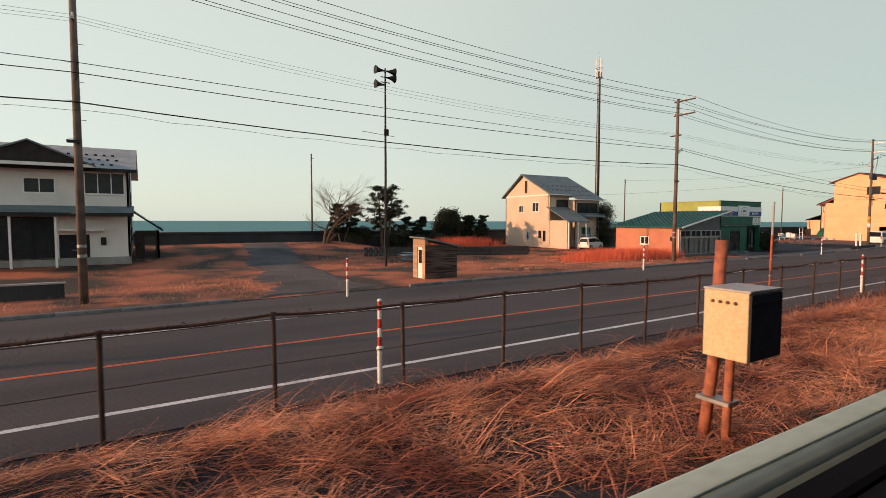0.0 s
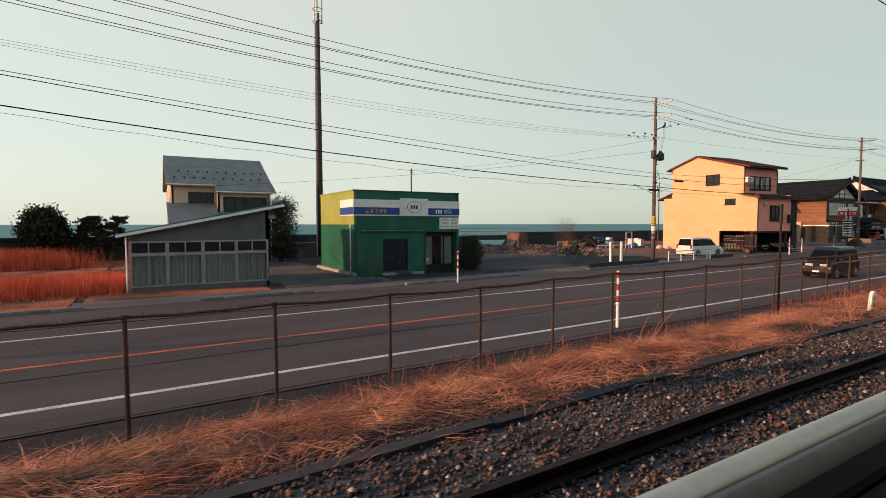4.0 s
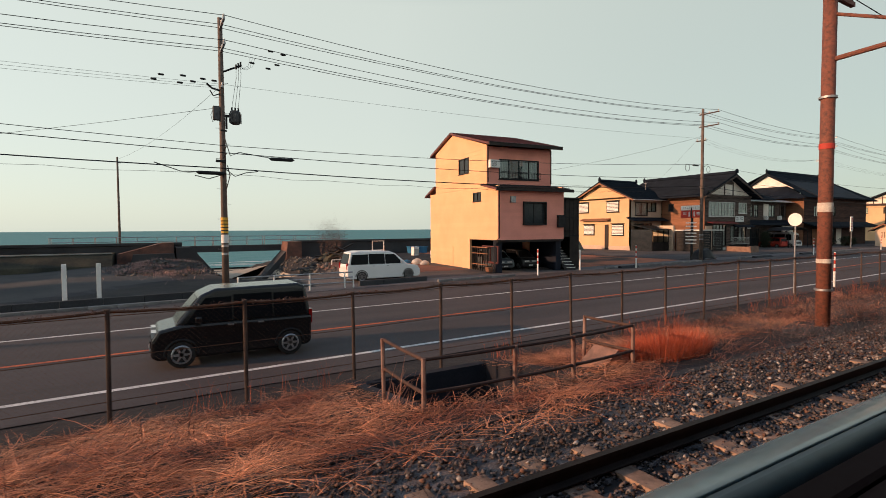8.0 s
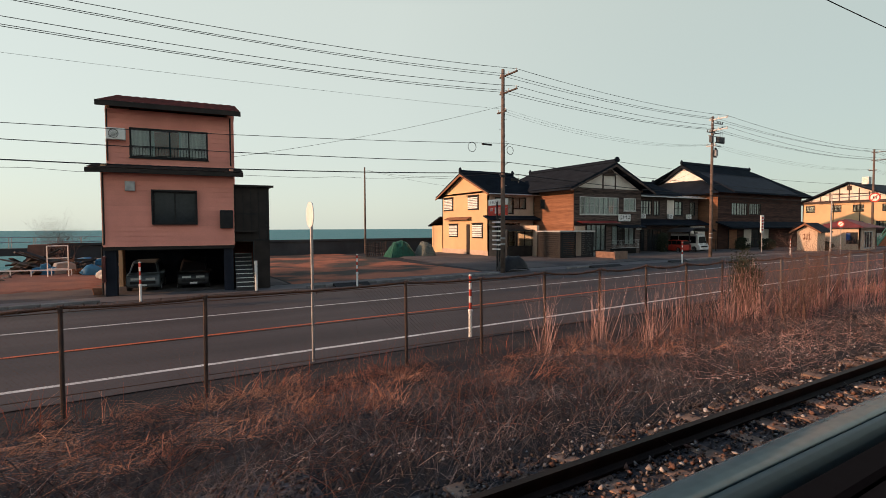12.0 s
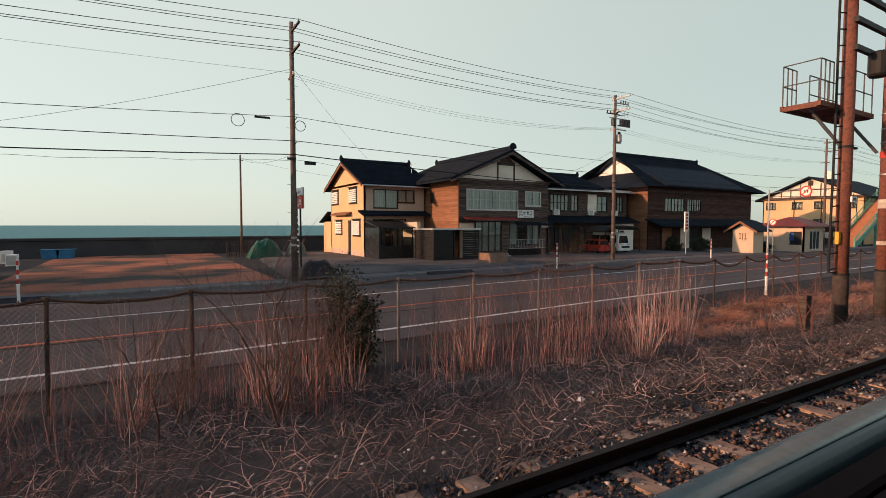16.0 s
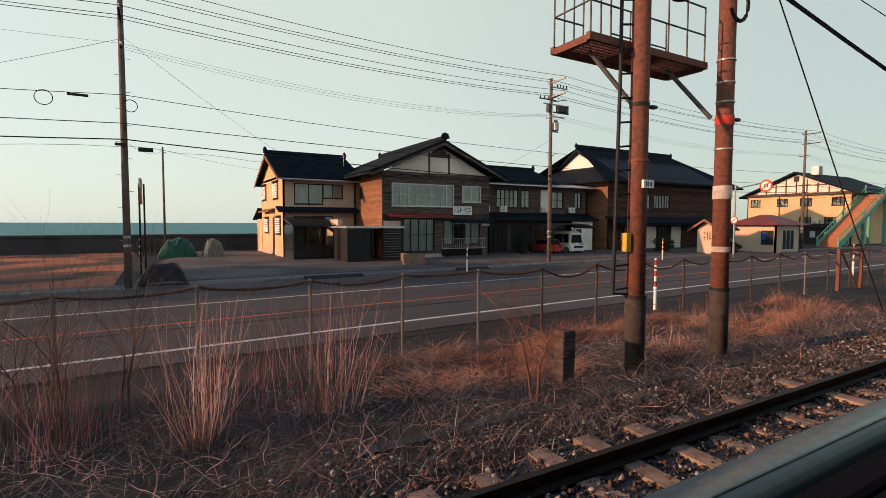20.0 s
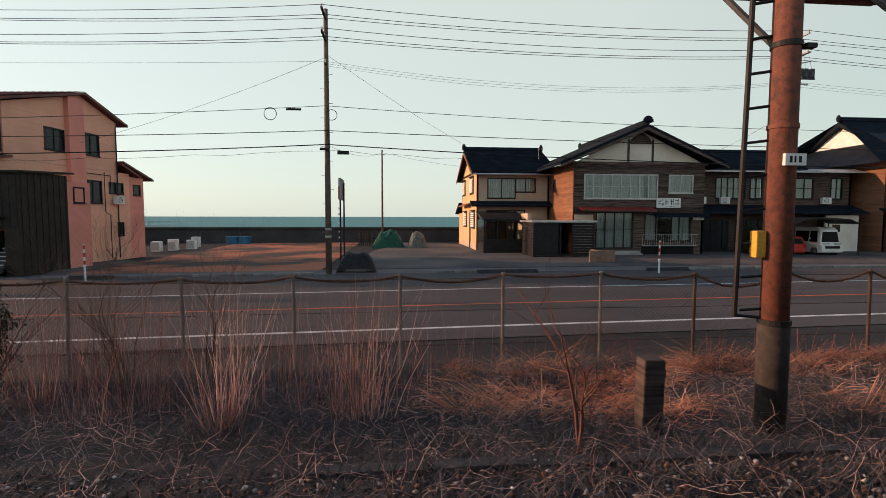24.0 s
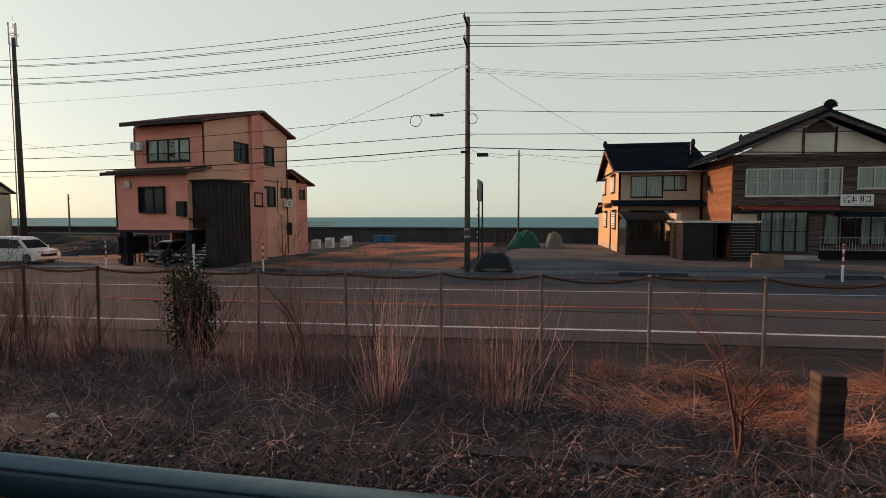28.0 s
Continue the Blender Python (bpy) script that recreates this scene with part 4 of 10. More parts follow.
# x, y, height, foot, and the heights of the six lines of wire
POLES = [(-93, 24.0, 14.9, -0.3, (14.3, 13.3, 11.4, 9.5, 9.0, 8.0)), (-50.4, 25.0, 14.9, -0.28, (14.3, 13.3, 11.2, 9.35, 8.95, 7.85)), (-10.55, 25.7, 13.25, -0.15, (13.0, 11.9, 10.25, 9.07, 8.92, 7.78)),
         (31.5, 27.1, 13.6, 0.0, (13.22, 12.07, 10.3, 7.3, 6.95, 6.22)), (71.75, 27.2, 13.75, 0.1, (13.5, 12.38, 11.12, 8.84, 7.58, 6.9)), (99.1, 29.0, 13.9, 0.15, (13.88, 12.82, 11.3, 8.42, 7.36, 6.3)),
         (138.4, 29.3, 13.7, 0.2, (13.6, 12.5, 11.1, 8.9, 7.7, 6.8)), (178, 30.5, 13.7, 0.2, (13.6, 12.5, 11.1, 8.9, 7.7, 6.8)), (215, 32, 13.7, 0.2, (13.6, 12.5, 11.1, 8.9, 7.7, 6.8))]
# sag of the six lines over forty metres, span by span
SAGS = [(0.62, 0.68, 0.6, 0.15, 0.28, 0.45), (0.62, 0.68, 0.6, 0.12, 0.28, 0.48), (0.76, 0.76, 0.42, 0.25, 0.32, 0.36), (0.72, 0.72, 0.24, 0.35, 0.34, 0.44), (0.80, 0.88, 1.7, 0.4, 0.15, 0.3)] + 3 * [(0.62, 0.68, 0.7, 0.25, 0.3, 0.3)]
for k, (x, y, h, z0, wz) in enumerate(POLES):
    utility_pole(x, y, h, [(wz[0] - 0.14, 1.5, 0.33), (wz[1] - 0.14, 1.5, 0.33), (wz[2] - 0.1, 0.35, 0.6)], z0, k % 2)
    t = bpy.data.objects["utility_pole" if k == 0 else "utility_pole.%03d" % k]
    for zz, dx in ((wz[3], 0.45), (wz[4], 0.4)):
        B().tube([(x, y - 0.1, zz - 0.25), (x + dx * 0.3, y - 0.45, zz)], 0.022, 5).make("hook_arm", M_BLACK, t)
wires = thing("overhead_wires", "black power and telephone wires between the poles", "wires")
for i, ((xa, ya, ha, za, wa), (xb, yb, hb, zb, wb)) in enumerate(zip(POLES, POLES[1:])):
    d = (xb - xa)
    for q, dy, more, r in ((0, -1.45, 0.08, 0.015), (0, -0.24, 0.0, 0.015), (0, 0.25, -0.1, 0.015), (1, -1.45, 0.05, 0.015), (1, -0.28, 0.0, 0.015), (1, 0.22, -0.08, 0.015),
                           (2, -0.3, 0, 0.006), (2, 0.1, 0.06, 0.006), (2, 0.5, 0.12, 0.006), (3, -0.4, 0, 0.014), (4, -0.4, 0, 0.018), (5, -0.15, 0, 0.026)):
        if i == 3 and q == 2 and dy > 0:
            continue
        B().tube(sag_line((xa, ya + dy, wa[q]), (xb, yb + dy, wb[q]), (SAGS[i][q] + more) * (d / 40) ** 2), r, 4).make("wire", M_WIRE, wires)
    # sagging service cable lashed below the thick one
    wob = [Vector((xa + d * k / 24, ya + (yb - ya) * k / 24 - 0.2, wa[5] + (wb[5] - wa[5]) * k / 24 - 0.3 - 0.48 * (d / 40) ** 2 * 4 * (k / 24) * (1 - k / 24) + 0.05 * math.sin(k * 2.3))) for k in range(25)]
    B().tube(wob, 0.008, 4).make("wire", M_WIRE, wires)
# transformer and extra arms on two poles
for (x, y, h, z0, wz) in (POLES[5],):
    t = thing("pole_transformer", "grey pole-mounted transformer with bushings", "transformer", "pole transformers")
    B().tube([(x + 0.4, y - 0.1, z0 + h - 3.9), (x + 0.4, y - 0.1, z0 + h - 3.85), (x + 0.4, y - 0.1, z0 + h - 3.3), (x + 0.4, y - 0.1, z0 + h - 3.25)], [0.2, 0.24, 0.24, 0.2], 14).make("tank", M_STEEL, t)
    b = B()
    for k in range(3):
        insulator(b, (x + 0.3 + 0.12 * k, y - 0.1, z0 + h - 3.25), 0.2)
    b.make("bushings", M_BLACK, t)
    B().box(x - 0.05, x + 0.75, y - 0.05, y + 0.05, z0 + h - 3.99, z0 + h - 3.9).make("bracket", M_STEEL, t)
    B().box(x - 0.9, x + 0.9, y - 0.2, y - 0.12, z0 + h - 2.0, z0 + h - 1.92).make("crossarm", M_STEEL, t)
    B().tube([(x, y, z0 + h - 1.75), (x + 1.3, y - 0.3, z0 + h - 1.5)], 0.035, 6).make("stay_arm", M_STEEL, t)
# switchgear, transformer and joints on the pole beside the orange house
x, y, h, z0, wz = POLES[3]
t = thing("pole_transformer", "dark pole transformer with cutouts and hanging leads", "transformer", "pole transformers")
B().tube([(x + 0.6, y - 0.1, 8.45), (x + 0.6, y - 0.1, 8.52), (x + 0.6, y - 0.1, 9.05), (x + 0.6, y - 0.1, 9.1)], [0.2, 0.25, 0.25, 0.2], 14).make("tank", M_GEAR, t)
for a in np.linspace(0, 5.5, 8):
    B().box(x + 0.6 + 0.27 * math.cos(a) - 0.02, x + 0.6 + 0.27 * math.cos(a) + 0.02, y - 0.12 + 0.27 * math.sin(a), y - 0.08 + 0.27 * math.sin(a), 8.5, 8.98).make("cooling_fin", M_GEAR, t)
for k in range(3):
    b = B()
    insulator(b, (x + 0.45 + 0.15 * k, y - 0.1, 9.09), 0.18)
    b.make("bushing", M_BLACK, t)
B().box(x - 0.1, x + 0.42, y - 0.05, y + 0.05, 8.78, 8.9).make("bracket", M_BLACK, t)
B().box(x + 0.15, x + 0.24, y - 0.05, y + 0.05, 8.2, 8.78).make("strut", M_BLACK, t)
B().box(x - 0.42, x - 0.12, y - 0.2, y + 0.1, 8.58, 9.25).make("switch_box", M_GEAR, t, "grey switch box", bevel=0.03)
B().tube([(x - 0.4, y - 0.1, 9.1), (x - 0.52, y - 0.15, 8.8), (x - 0.45, y - 0.15, 8.45), (x - 0.3, y - 0.1, 8.6)], 0.012, 5).make("lead", M_BLACK, t)
B().tube([(x, y, 10.95), (x + 0.9, y - 0.3, 11.35)], 0.045, 6).make("cutout_arm", M_BLACK, t)
for k in range(3):
    cx = x + 0.66 + 0.11 * k
    b = B()
    insulator(b, (cx, y - 0.28, 11.12 + 0.08 * k), 0.24)
    b.make("cutout", M_BLACK, t)
    B().tube([(cx, y - 0.28, 11.3 + 0.08 * k), (cx, y - 0.28, 10.7), (x + 0.45 + 0.15 * k, y - 0.1, 9.25)], 0.009, 4).make("lead", M_WIRE, t)
    B().tube([(cx, y - 0.28, 11.35), (cx + 0.25, y - 0.35, 11.15), (cx + 0.55, y - 0.4, 11.35), (cx + 0.65, y - 0.4, 11.75)], 0.008, 4).make("lead", M_WIRE, t)
B().box(x - 0.1, x + 0.2, y - 0.15, y - 0.02, 8.05, 8.12).make("foot_bracket", M_BLACK, t)
for x, y, h in ((99.1, 29.0, 13.9),):
    t = thing("pole_gear", "dark cutouts, brackets and small transformer on the utility pole", "pole gear")
    for zz, xa, xb in ((h - 0.55, -0.3, 1.5), (h - 2.75, -0.3, 1.2)):
        B().box(x + xa, x + xb, y - 0.2, y - 0.12, zz, zz + 0.08).make("crossarm", M_STEEL, t)
    B().tube([(x, y - 0.15, h - 1.35), (x + 1.1, y - 0.4, h - 0.85)], 0.045, 6).make("stay_arm", M_GEAR, t)
    for k in range(4):
        b = B()
        insulator(b, (x - 1.3 + 0.4 * k, y - 0.3, h - 1.5), 0.2)
        insulator(b, (x + 0.5 + 0.3 * k, y - 0.16, h - 0.47), 0.2)
        b.make("insulators", M_BLACK, t)
    B().box(x - 1.4, x + 0.2, y - 0.34, y - 0.26, h - 1.56, h - 1.49).make("bracket", M_GEAR, t)
    for k in range(3):
        B().tube([(x + 0.45 + 0.42 * k, y - 0.3, h - 2.35), (x + 0.45 + 0.42 * k, y - 0.3, h - 1.85)], 0.17, 10).make("tank", M_GEAR, t)
        B().tube([(x + 0.45 + 0.42 * k, y - 0.3, h - 1.85), (x + 0.5 + 0.3 * k, y - 0.3, h - 1.1)], 0.01, 4).make("lead", M_WIRE, t)
    B().box(x, x + 1.5, y - 0.35, y - 0.25, h - 2.46, h - 2.37).make("platform", M_GEAR, t)
    B().box(x - 0.4, x - 0.13, y - 0.2, y + 0.1, h - 2.4, h - 1.8).make("switch_box", M_GEAR, t, bevel=0.03)
x, y, h, z0, wz = POLES[3]
t = thing("line_fittings", "black cable joints and strain insulators on the wires", "line fittings")
for dx, zz, dy in ((-0.35, 10.42, -0.3), (-0.85, 10.44, -0.3), (-1.25, 10.36, 0.1), (-1.7, 10.47, -0.3), (-1.8, 10.28, 0.3), (-2.6, 10.5, 0.1), (-2.9, 10.3, 0.3), (2.1, 11.92, -1.4), (2.7, 11.85, -1.4), (2.3, 11.55, 0.2), (2.65, 11.65, -0.28), (1.5, 11.72, 0.2)):
    B().tube([(x + dx - 0.13, y + dy, zz + 0.01), (x + dx - 0.09, y + dy, zz), (x + dx + 0.09, y + dy, zz), (x + dx + 0.13, y + dy, zz - 0.01)], [0.02, 0.05, 0.05, 0.02], 8).make("joint", M_BLACK, t)
B().tube([(x - 0.1, y - 0.2, 10.0), (x - 0.45, y - 0.3, 10.05), (x - 0.7, y - 0.3, 10.25)], 0.05, 6).make("strain_clamp", M_BLACK, t)
B().tube([(x - 0.1, y - 0.2, 9.85), (x - 0.4, y - 0.25, 9.7), (x - 0.55, y - 0.3, 9.95)], 0.03, 6).make("strain_clamp", M_BLACK, t)
for x0, x1, zz in ((x + 2.25, x + 3.3, 6.79), (x - 1.15, x - 0.02, 5.93)):
    B().tube([(x0 - 0.12, y - 0.4, zz + 0.03), (x0, y - 0.4, zz), (x1, y - 0.4, zz), (x1 + 0.12, y - 0.4, zz)], [0.02, 0.09, 0.09, 0.02], 10).make("closure", M_BLACK, t, "long black cable closure")
for pts in ([(x + 0.1, y - 0.2, 7.62), (x + 0.3, y - 0.3, 6.82), (x + 0.7, y - 0.35, 7.02), (x + 2.2, y - 0.4, 6.83)], [(x + 0.1, y - 0.2, 6.17), (x + 0.5, y - 0.3, 5.82), (x + 1.0, y - 0.35, 6.02), (x + 1.6, y - 0.3, 6.12)],
            [(x - 0.1, y - 0.3, 5.87), (x - 0.7, y - 0.35, 5.65), (x - 1.3, y - 0.35, 5.79)], [(x + 0.18, y - 0.15, 6.37), (x + 0.28, y - 0.2, 5.87), (x + 0.1, y - 0.2, 5.17)], [(x - 1.1, y - 0.4, 5.97), (x - 1.9, y - 0.4, 5.95), (x - 3.0, y - 0.35, 6.32)]):
    B().tube(pts, 0.022, 5).make("cable_loop", M_WIRE, t)
t = thing("pole_sign", "yellow and white plates wrapped round a utility pole", "sign")
B().tube([(x, y, 3.0), (x, y, 3.78)], 0.176, 16).make("yellow_plate", M_YELLOW, t)
for k in range(4):
    B().tube([(x, y, 3.1 + 0.16 * k), (x, y, 3.15 + 0.16 * k)], 0.179, 16).make("writing", M_BLACK, t)
B().tube([(x, y, 2.5), (x, y, 2.92)], 0.174, 16).make("white_plate", M_WPAINT, t)
# cable coils on one pole
x, y, h, z0, wz = POLES[4]
coil = thing("cable_coil", "two loops of spare black cable on the wires", "cable coil")
for cx in (x - 2.8, x + 0.3):
    r = 0.31 if cx < x else 0.27
    B().tube([(cx + r * math.cos(a), y - 0.4, 8.38 + r * math.sin(a)) for a in np.linspace(0, 6.283, 25)], 0.018, 5).make("loop", M_WIRE, coil)
B().box(x - 2.0, x - 1.25, y - 0.45, y - 0.35, 8.58, 8.68).make("joint_box", M_BLACK, coil, "black cable joint box")
B().box(x + 0.55, x + 1.15, y - 0.3, y - 0.2, 6.38, 6.56).make("joint_box", M_BLACK, coil, "black cable joint box")

# small far poles by the sea
for x, y, h in ((-29.7, 64.2, 11.7), (25.7, 60.5, 10.6), (73.8, 57.2, 10.6), (14.3, 57, 6.2)):
    t = thing("wooden_pole", "slim weathered wooden pole near the sea wall", "pole", "slim poles")
    B().tube([(x, y, land(x, min(y, 60)) - 0.5), (x, y, h)], [0.13, 0.085], 10).make("shaft", M_POLE, t, smooth=True)
    B().box(x - 0.04, x + 0.3, y - 0.05, y + 0.05, h - 0.6, h - 0.52).make("bracket", M_STEEL, t)
for a, b2 in (((31.4, 27, 10.2), (25.7, 60.5, 10.4)), ((31.4, 27, 9.2), (-4, 49, 6.3)), ((71.7, 27.2, 11.6), (88, 47.8, 7.0)), ((71.7, 27.2, 11.4), (50, 36, 6.9)), ((71.7, 27.2, 6.9), (73.8, 57.2, 10.3)), ((73.8, 57.2, 10.3), (90, 48, 7.5)), ((99.1, 29, 9.5), (96, 37.4, 6.9))):
    B().tube(sag_line(a, b2, 0.5), 0.009, 4).make("wire", M_WIRE, wires)

# loudspeaker mast and radio mast
t = thing("loudspeaker_mast", "slim dark steel mast with four horn loudspeakers", "loudspeaker mast")
x, y = -31.5, 37.0
B().tube([(x, y, -0.6), (x, y, 8), (x, y, 15.2)], [0.11, 0.09, 0.06], 10).make("shaft", M_BLACK, t)
for zz, s in ((15.0, 1), (15.0, -1), (14.5, 1), (13.9, -1)):
    b = B()
    b.tube([(x + 0.1 * s, y, zz), (x + 0.35 * s, y, zz), (x + 0.6 * s, y, zz), (x + 0.85 * s, y, zz)], [0.06, 0.1, 0.19, 0.34], 14)
    b.make("horn", M_BLACK, t)
for zz in (15.0, 14.5, 14.1):
    B().box(x - 0.4, x + 0.4, y - 0.03, y + 0.03, zz - 0.03, zz + 0.03).make("arm", M_BLACK, t)
B().box(x - 0.18, x + 0.18, y - 0.26, y - 0.1, 9.9, 10.4).make("amplifier_box", M_BLACK, t)
B().tube([(x - 2.0, y, 10.1), (x + 0.8, y, 9.9)], 0.02, 5).make("aerial", M_BLACK, t)
B().box(x - 0.2, x + 0.2, y - 0.22, y - 0.08, 0.9, 2.3).make("cabinet", M_BLACK, t)
t = thing("radio_mast", "tall grey steel radio mast with aerials on top", "radio mast")
x, y = 11.0, 53.6
B().tube([(x, y, -0.8), (x, y, 14), (x, y, 25.6)], [0.36, 0.30, 0.2], 16).make("shaft", mat("grey_brown_steel", (0.085, 0.072, 0.068), (0.06, 0.052, 0.05), 0.6, 3, 40, 0.1), t, smooth=True)
for k in range(3):
    a = 2.1 * k
    B().tube([(x + 0.45 * math.cos(a), y + 0.45 * math.sin(a), 24.6), (x + 0.45 * math.cos(a), y + 0.45 * math.sin(a), 27.4)], 0.09, 8).make("aerial", M_WPAINT, t)
B().tube([(x, y, 26), (x, y, 28.5)], 0.03, 6).make("lightning_rod", M_STEEL, t)
for zz in (24.7, 26.0):
    B().tube([(x + 0.5 * math.cos(a), y + 0.5 * math.sin(a), zz) for a in np.linspace(0, 6.283, 17)], 0.04, 5).make("ring", M_STEEL, t)
B().tube([(x - 0.45, y - 0.3, -0.8), (x - 0.36, y - 0.25, 24.5)], 0.07, 6).make("cable_duct", M_STEEL, t)


# ---- railway poles ----
M_BAND = mat("worn_white_band", (0.62, 0.58, 0.52), (0.40, 0.34, 0.29), 0.8, 5, 40, 0.15, grain=0.2)


M_BANDY = mat("worn_yellow_band", (0.66, 0.50, 0.22), (0.42, 0.32, 0.16), 0.8, 5, 40, 0.15, grain=0.2)


def rail_pole(x, y, h, z0, bands, lab="rust-brown steel railway pole with painted bands", r=0.155):
    t = thing("railway_pole", lab, "railway pole", "railway poles")
    B().tube([(x, y, z0 - 0.5), (x, y, z0 + h)], [r, r - 0.015], 20).make("shaft", M_CATP, t, smooth=True)
    for zz, hh, m in bands:
        B().tube([(x, y, zz), (x, y, zz + hh)], r + 0.007, 24).make("band", M_BAND if m is M_WPAINT else m, t)
    return t


t = rail_pole(-9.25, 6.4, 9.8, 0.3, ((3.65, 0.23, M_WPAINT), (2.56, 0.06, M_BANDY), (2.66, 0.06, M_BANDY), (5.25, 0.15, M_WPAINT)), "rust-brown steel railway pole with pale bands and two bracket arms", 0.185)
for zz in (7.6, 8.85):
    B().tube([(-9.25, 6.4, zz), (-9.1, 2.3, zz + 0.25)], 0.06, 8).make("bracket_arm", M_STEEL, t)
    B().tube([(-9.25, 6.4, zz - 0.04), (-9.25, 6.4, zz + 0.06)], 0.22, 20).make("clamp", M_STEEL, t)
    insul = B()
    for q in (0.35, 0.7, 1.0):
        insulator(insul, (-9.25 + 0.15 * q, 6.4 - 4.1 * q, zz + 0.25 * q + 0.05), 0.25)
    insul.make("insulators", M_BLACK, t)
for k in range(7):
    B().tube([(-9.05, 6.35, 4.4 + 0.42 * k), (-8.93, 6.35, 4.4 + 0.42 * k)], 0.014, 5).make("step_bolt", M_STEEL, t)
for x in (42.25,):
    t = rail_pole(x, 5.66, 9.4, 0.4, ((3.5, 0.22, M_WPAINT), (2.27, 0.1, M_WPAINT), (5.0, 0.13, M_RED)))
    b = B()
    b.tube([(x, 5.66, 7.1), (x + 0.1, 2.2, 7.3)], 0.06, 8)
    b.tube([(x, 5.66, 8.2), (x + 0.1, 3.6, 7.3)], 0.04, 8)
    b.make("bracket", M_CATP, t)
    B().box(x - 0.9, x + 0.9, 5.5, 5.6, 8.5, 8.6).make("crossarm", M_CATP, t)
    b = B()
    for k in (-0.8, -0.4, 0.5, 0.8):
        insulator(b, (x + k, 5.55, 8.6), 0.25)
    b.make("insulators", M_BLACK, t)
    for zz in (1.6, 6.2):
        B().tube([(x, 5.66, zz), (x, 5.66, zz + 0.05)], 0.19, 20).make("clamp", M_STEEL, t)
t1 = rail_pole(79.75, 5.55, 10.6, 0.4, ((4.15, 0.05, M_CATP), (5.05, 0.06, M_BLACK)), "rust-brown steel signal pole with ladder")
t2 = rail_pole(81.93, 5.42, 10.6, 0.4, ((3.6, 0.24, M_WPAINT), (2.62, 0.1, M_WPAINT), (4.95, 0.16, M_RED), (5.35, 0.025, M_STEEL), (5.7, 0.025, M_STEEL), (6.1, 0.025, M_STEEL), (4.5, 0.025, M_STEEL)))
for x, y, t in ((79.75, 5.55, t1), (81.93, 5.42, t2)):
    B().tube([(x, y, 0.1), (x, y, 1.88), (x, y, 1.9)], [0.168, 0.168, 0.16], 20).make("sleeve", mat("dark_sleeve", (0.075, 0.06, 0.053), (0.045, 0.038, 0.035), 0.8, 8, 50, 0.3) if t is t1 else bpy.data.materials["dark_sleeve"], t, "dark grey lower sleeve", smooth=True)
    B().tube([(x, y, 1.9), (x, y, 1.96)], 0.176, 20).make("clamp", M_BLACK, t)
    B().box(x + 0.12, x + 0.24, y - 0.16, y - 0.08, 5.02, 5.07).make("cable_clip", M_BLACK, t)
for zz in np.arange(2.05, 8.8, 0.39):
    B().tube([(79.395, 5.65, zz), (79.395, 5.65, zz + 0.001), (79.65, 5.58, zz + 0.03)], 0.018, 6).make("rung", M_BLACK, t1)
B().tube([(79.33, 5.66, 1.98), (79.395, 5.65, 5.5), (79.395, 5.65, 8.9)], 0.03, 8).make("ladder_stile", M_BLACK, t1)
B().tube([(79.33, 5.66, 1.99), (79.62, 5.58, 1.97)], 0.02, 6).make("ladder_foot", M_BLACK, t1)
B().box(79.47, 79.59, 5.52, 5.64, 2.68, 2.99).make("relay_box", M_YELLOW, t1, "yellow relay box", bevel=0.01)
B().box(79.62, 79.87, 5.33, 5.372, 3.72, 3.85).make("number_plate", M_WPAINT, t1, "white plate")
b = B()
for k, w in enumerate((0.03, 0.02, 0.03)):
    b.box(79.67 + 0.055 * k, 79.67 + 0.055 * k + w, 5.325, 5.329, 3.75, 3.82)
b.make("marking", M_BLACK, t1)
M_GRAYR = mat("grey_painted_rail", (0.11, 0.11, 0.115), (0.075, 0.075, 0.08), 0.6, 4, 30, 0.1)
deck = thing("signal_platform", "rusty mesh maintenance platform with handrails between railway poles", "platform")
DZ, DX0, DX1, DY0, DY1 = 6.15, 78.77, 81.84, 5.72, 6.62
for y in (DY0, DY1 - 0.08):
    B().box(DX0, DX1, y, y + 0.08, DZ - 0.12, DZ).make("beam", M_CATP, deck)
for x in (DX0 + 0.01, 79.95, 80.6, DX1 - 0.09):
    B().box(x, x + 0.08, DY0 + 0.081, DY1 - 0.081, DZ - 0.14, DZ - 0.032).make("joist", M_CATP, deck)
b = B()
for x in np.arange(DX0 + 0.05, DX1 - 0.05, 0.06):
    b.box(x, x + 0.012, DY0 + 0.08, DY1 - 0.08, DZ - 0.03, DZ - 0.005)
for y in np.arange(DY0 + 0.12, DY1 - 0.08, 0.1):
    b.box(DX0 + 0.05, DX1 - 0.05, y, y + 0.01, DZ - 0.03, DZ - 0.008)
tagged(b.make("mesh_floor", M_CATP, deck, fix=False), "rusty grating floor")
for x, dx in ((79.75, -0.6), (81.93, -0.75)):
    B().tube([(x - 0.1, 5.62, 5.1), (x + dx, 6.1, DZ - 0.14)], 0.04, 6).make("brace", M_GRAYR, deck)
for x0, x1 in ((DX0 + 0.05, 79.5), (80.2, DX1 - 0.05)):
    for y in (DY0 + 0.04, DY1 - 0.04):
        for zz in (0.5, 1.0):
            B().tube([(x0, y, DZ + zz), (x1, y, DZ + zz)], 0.016, 5).make("handrail", M_GRAYR, deck)
        for x in np.linspace(x0, x1, 4):
            B().tube([(x, y, DZ - 0.01), (x, y, DZ + 1.0)], 0.016, 5).make("stanchion", M_GRAYR, deck)
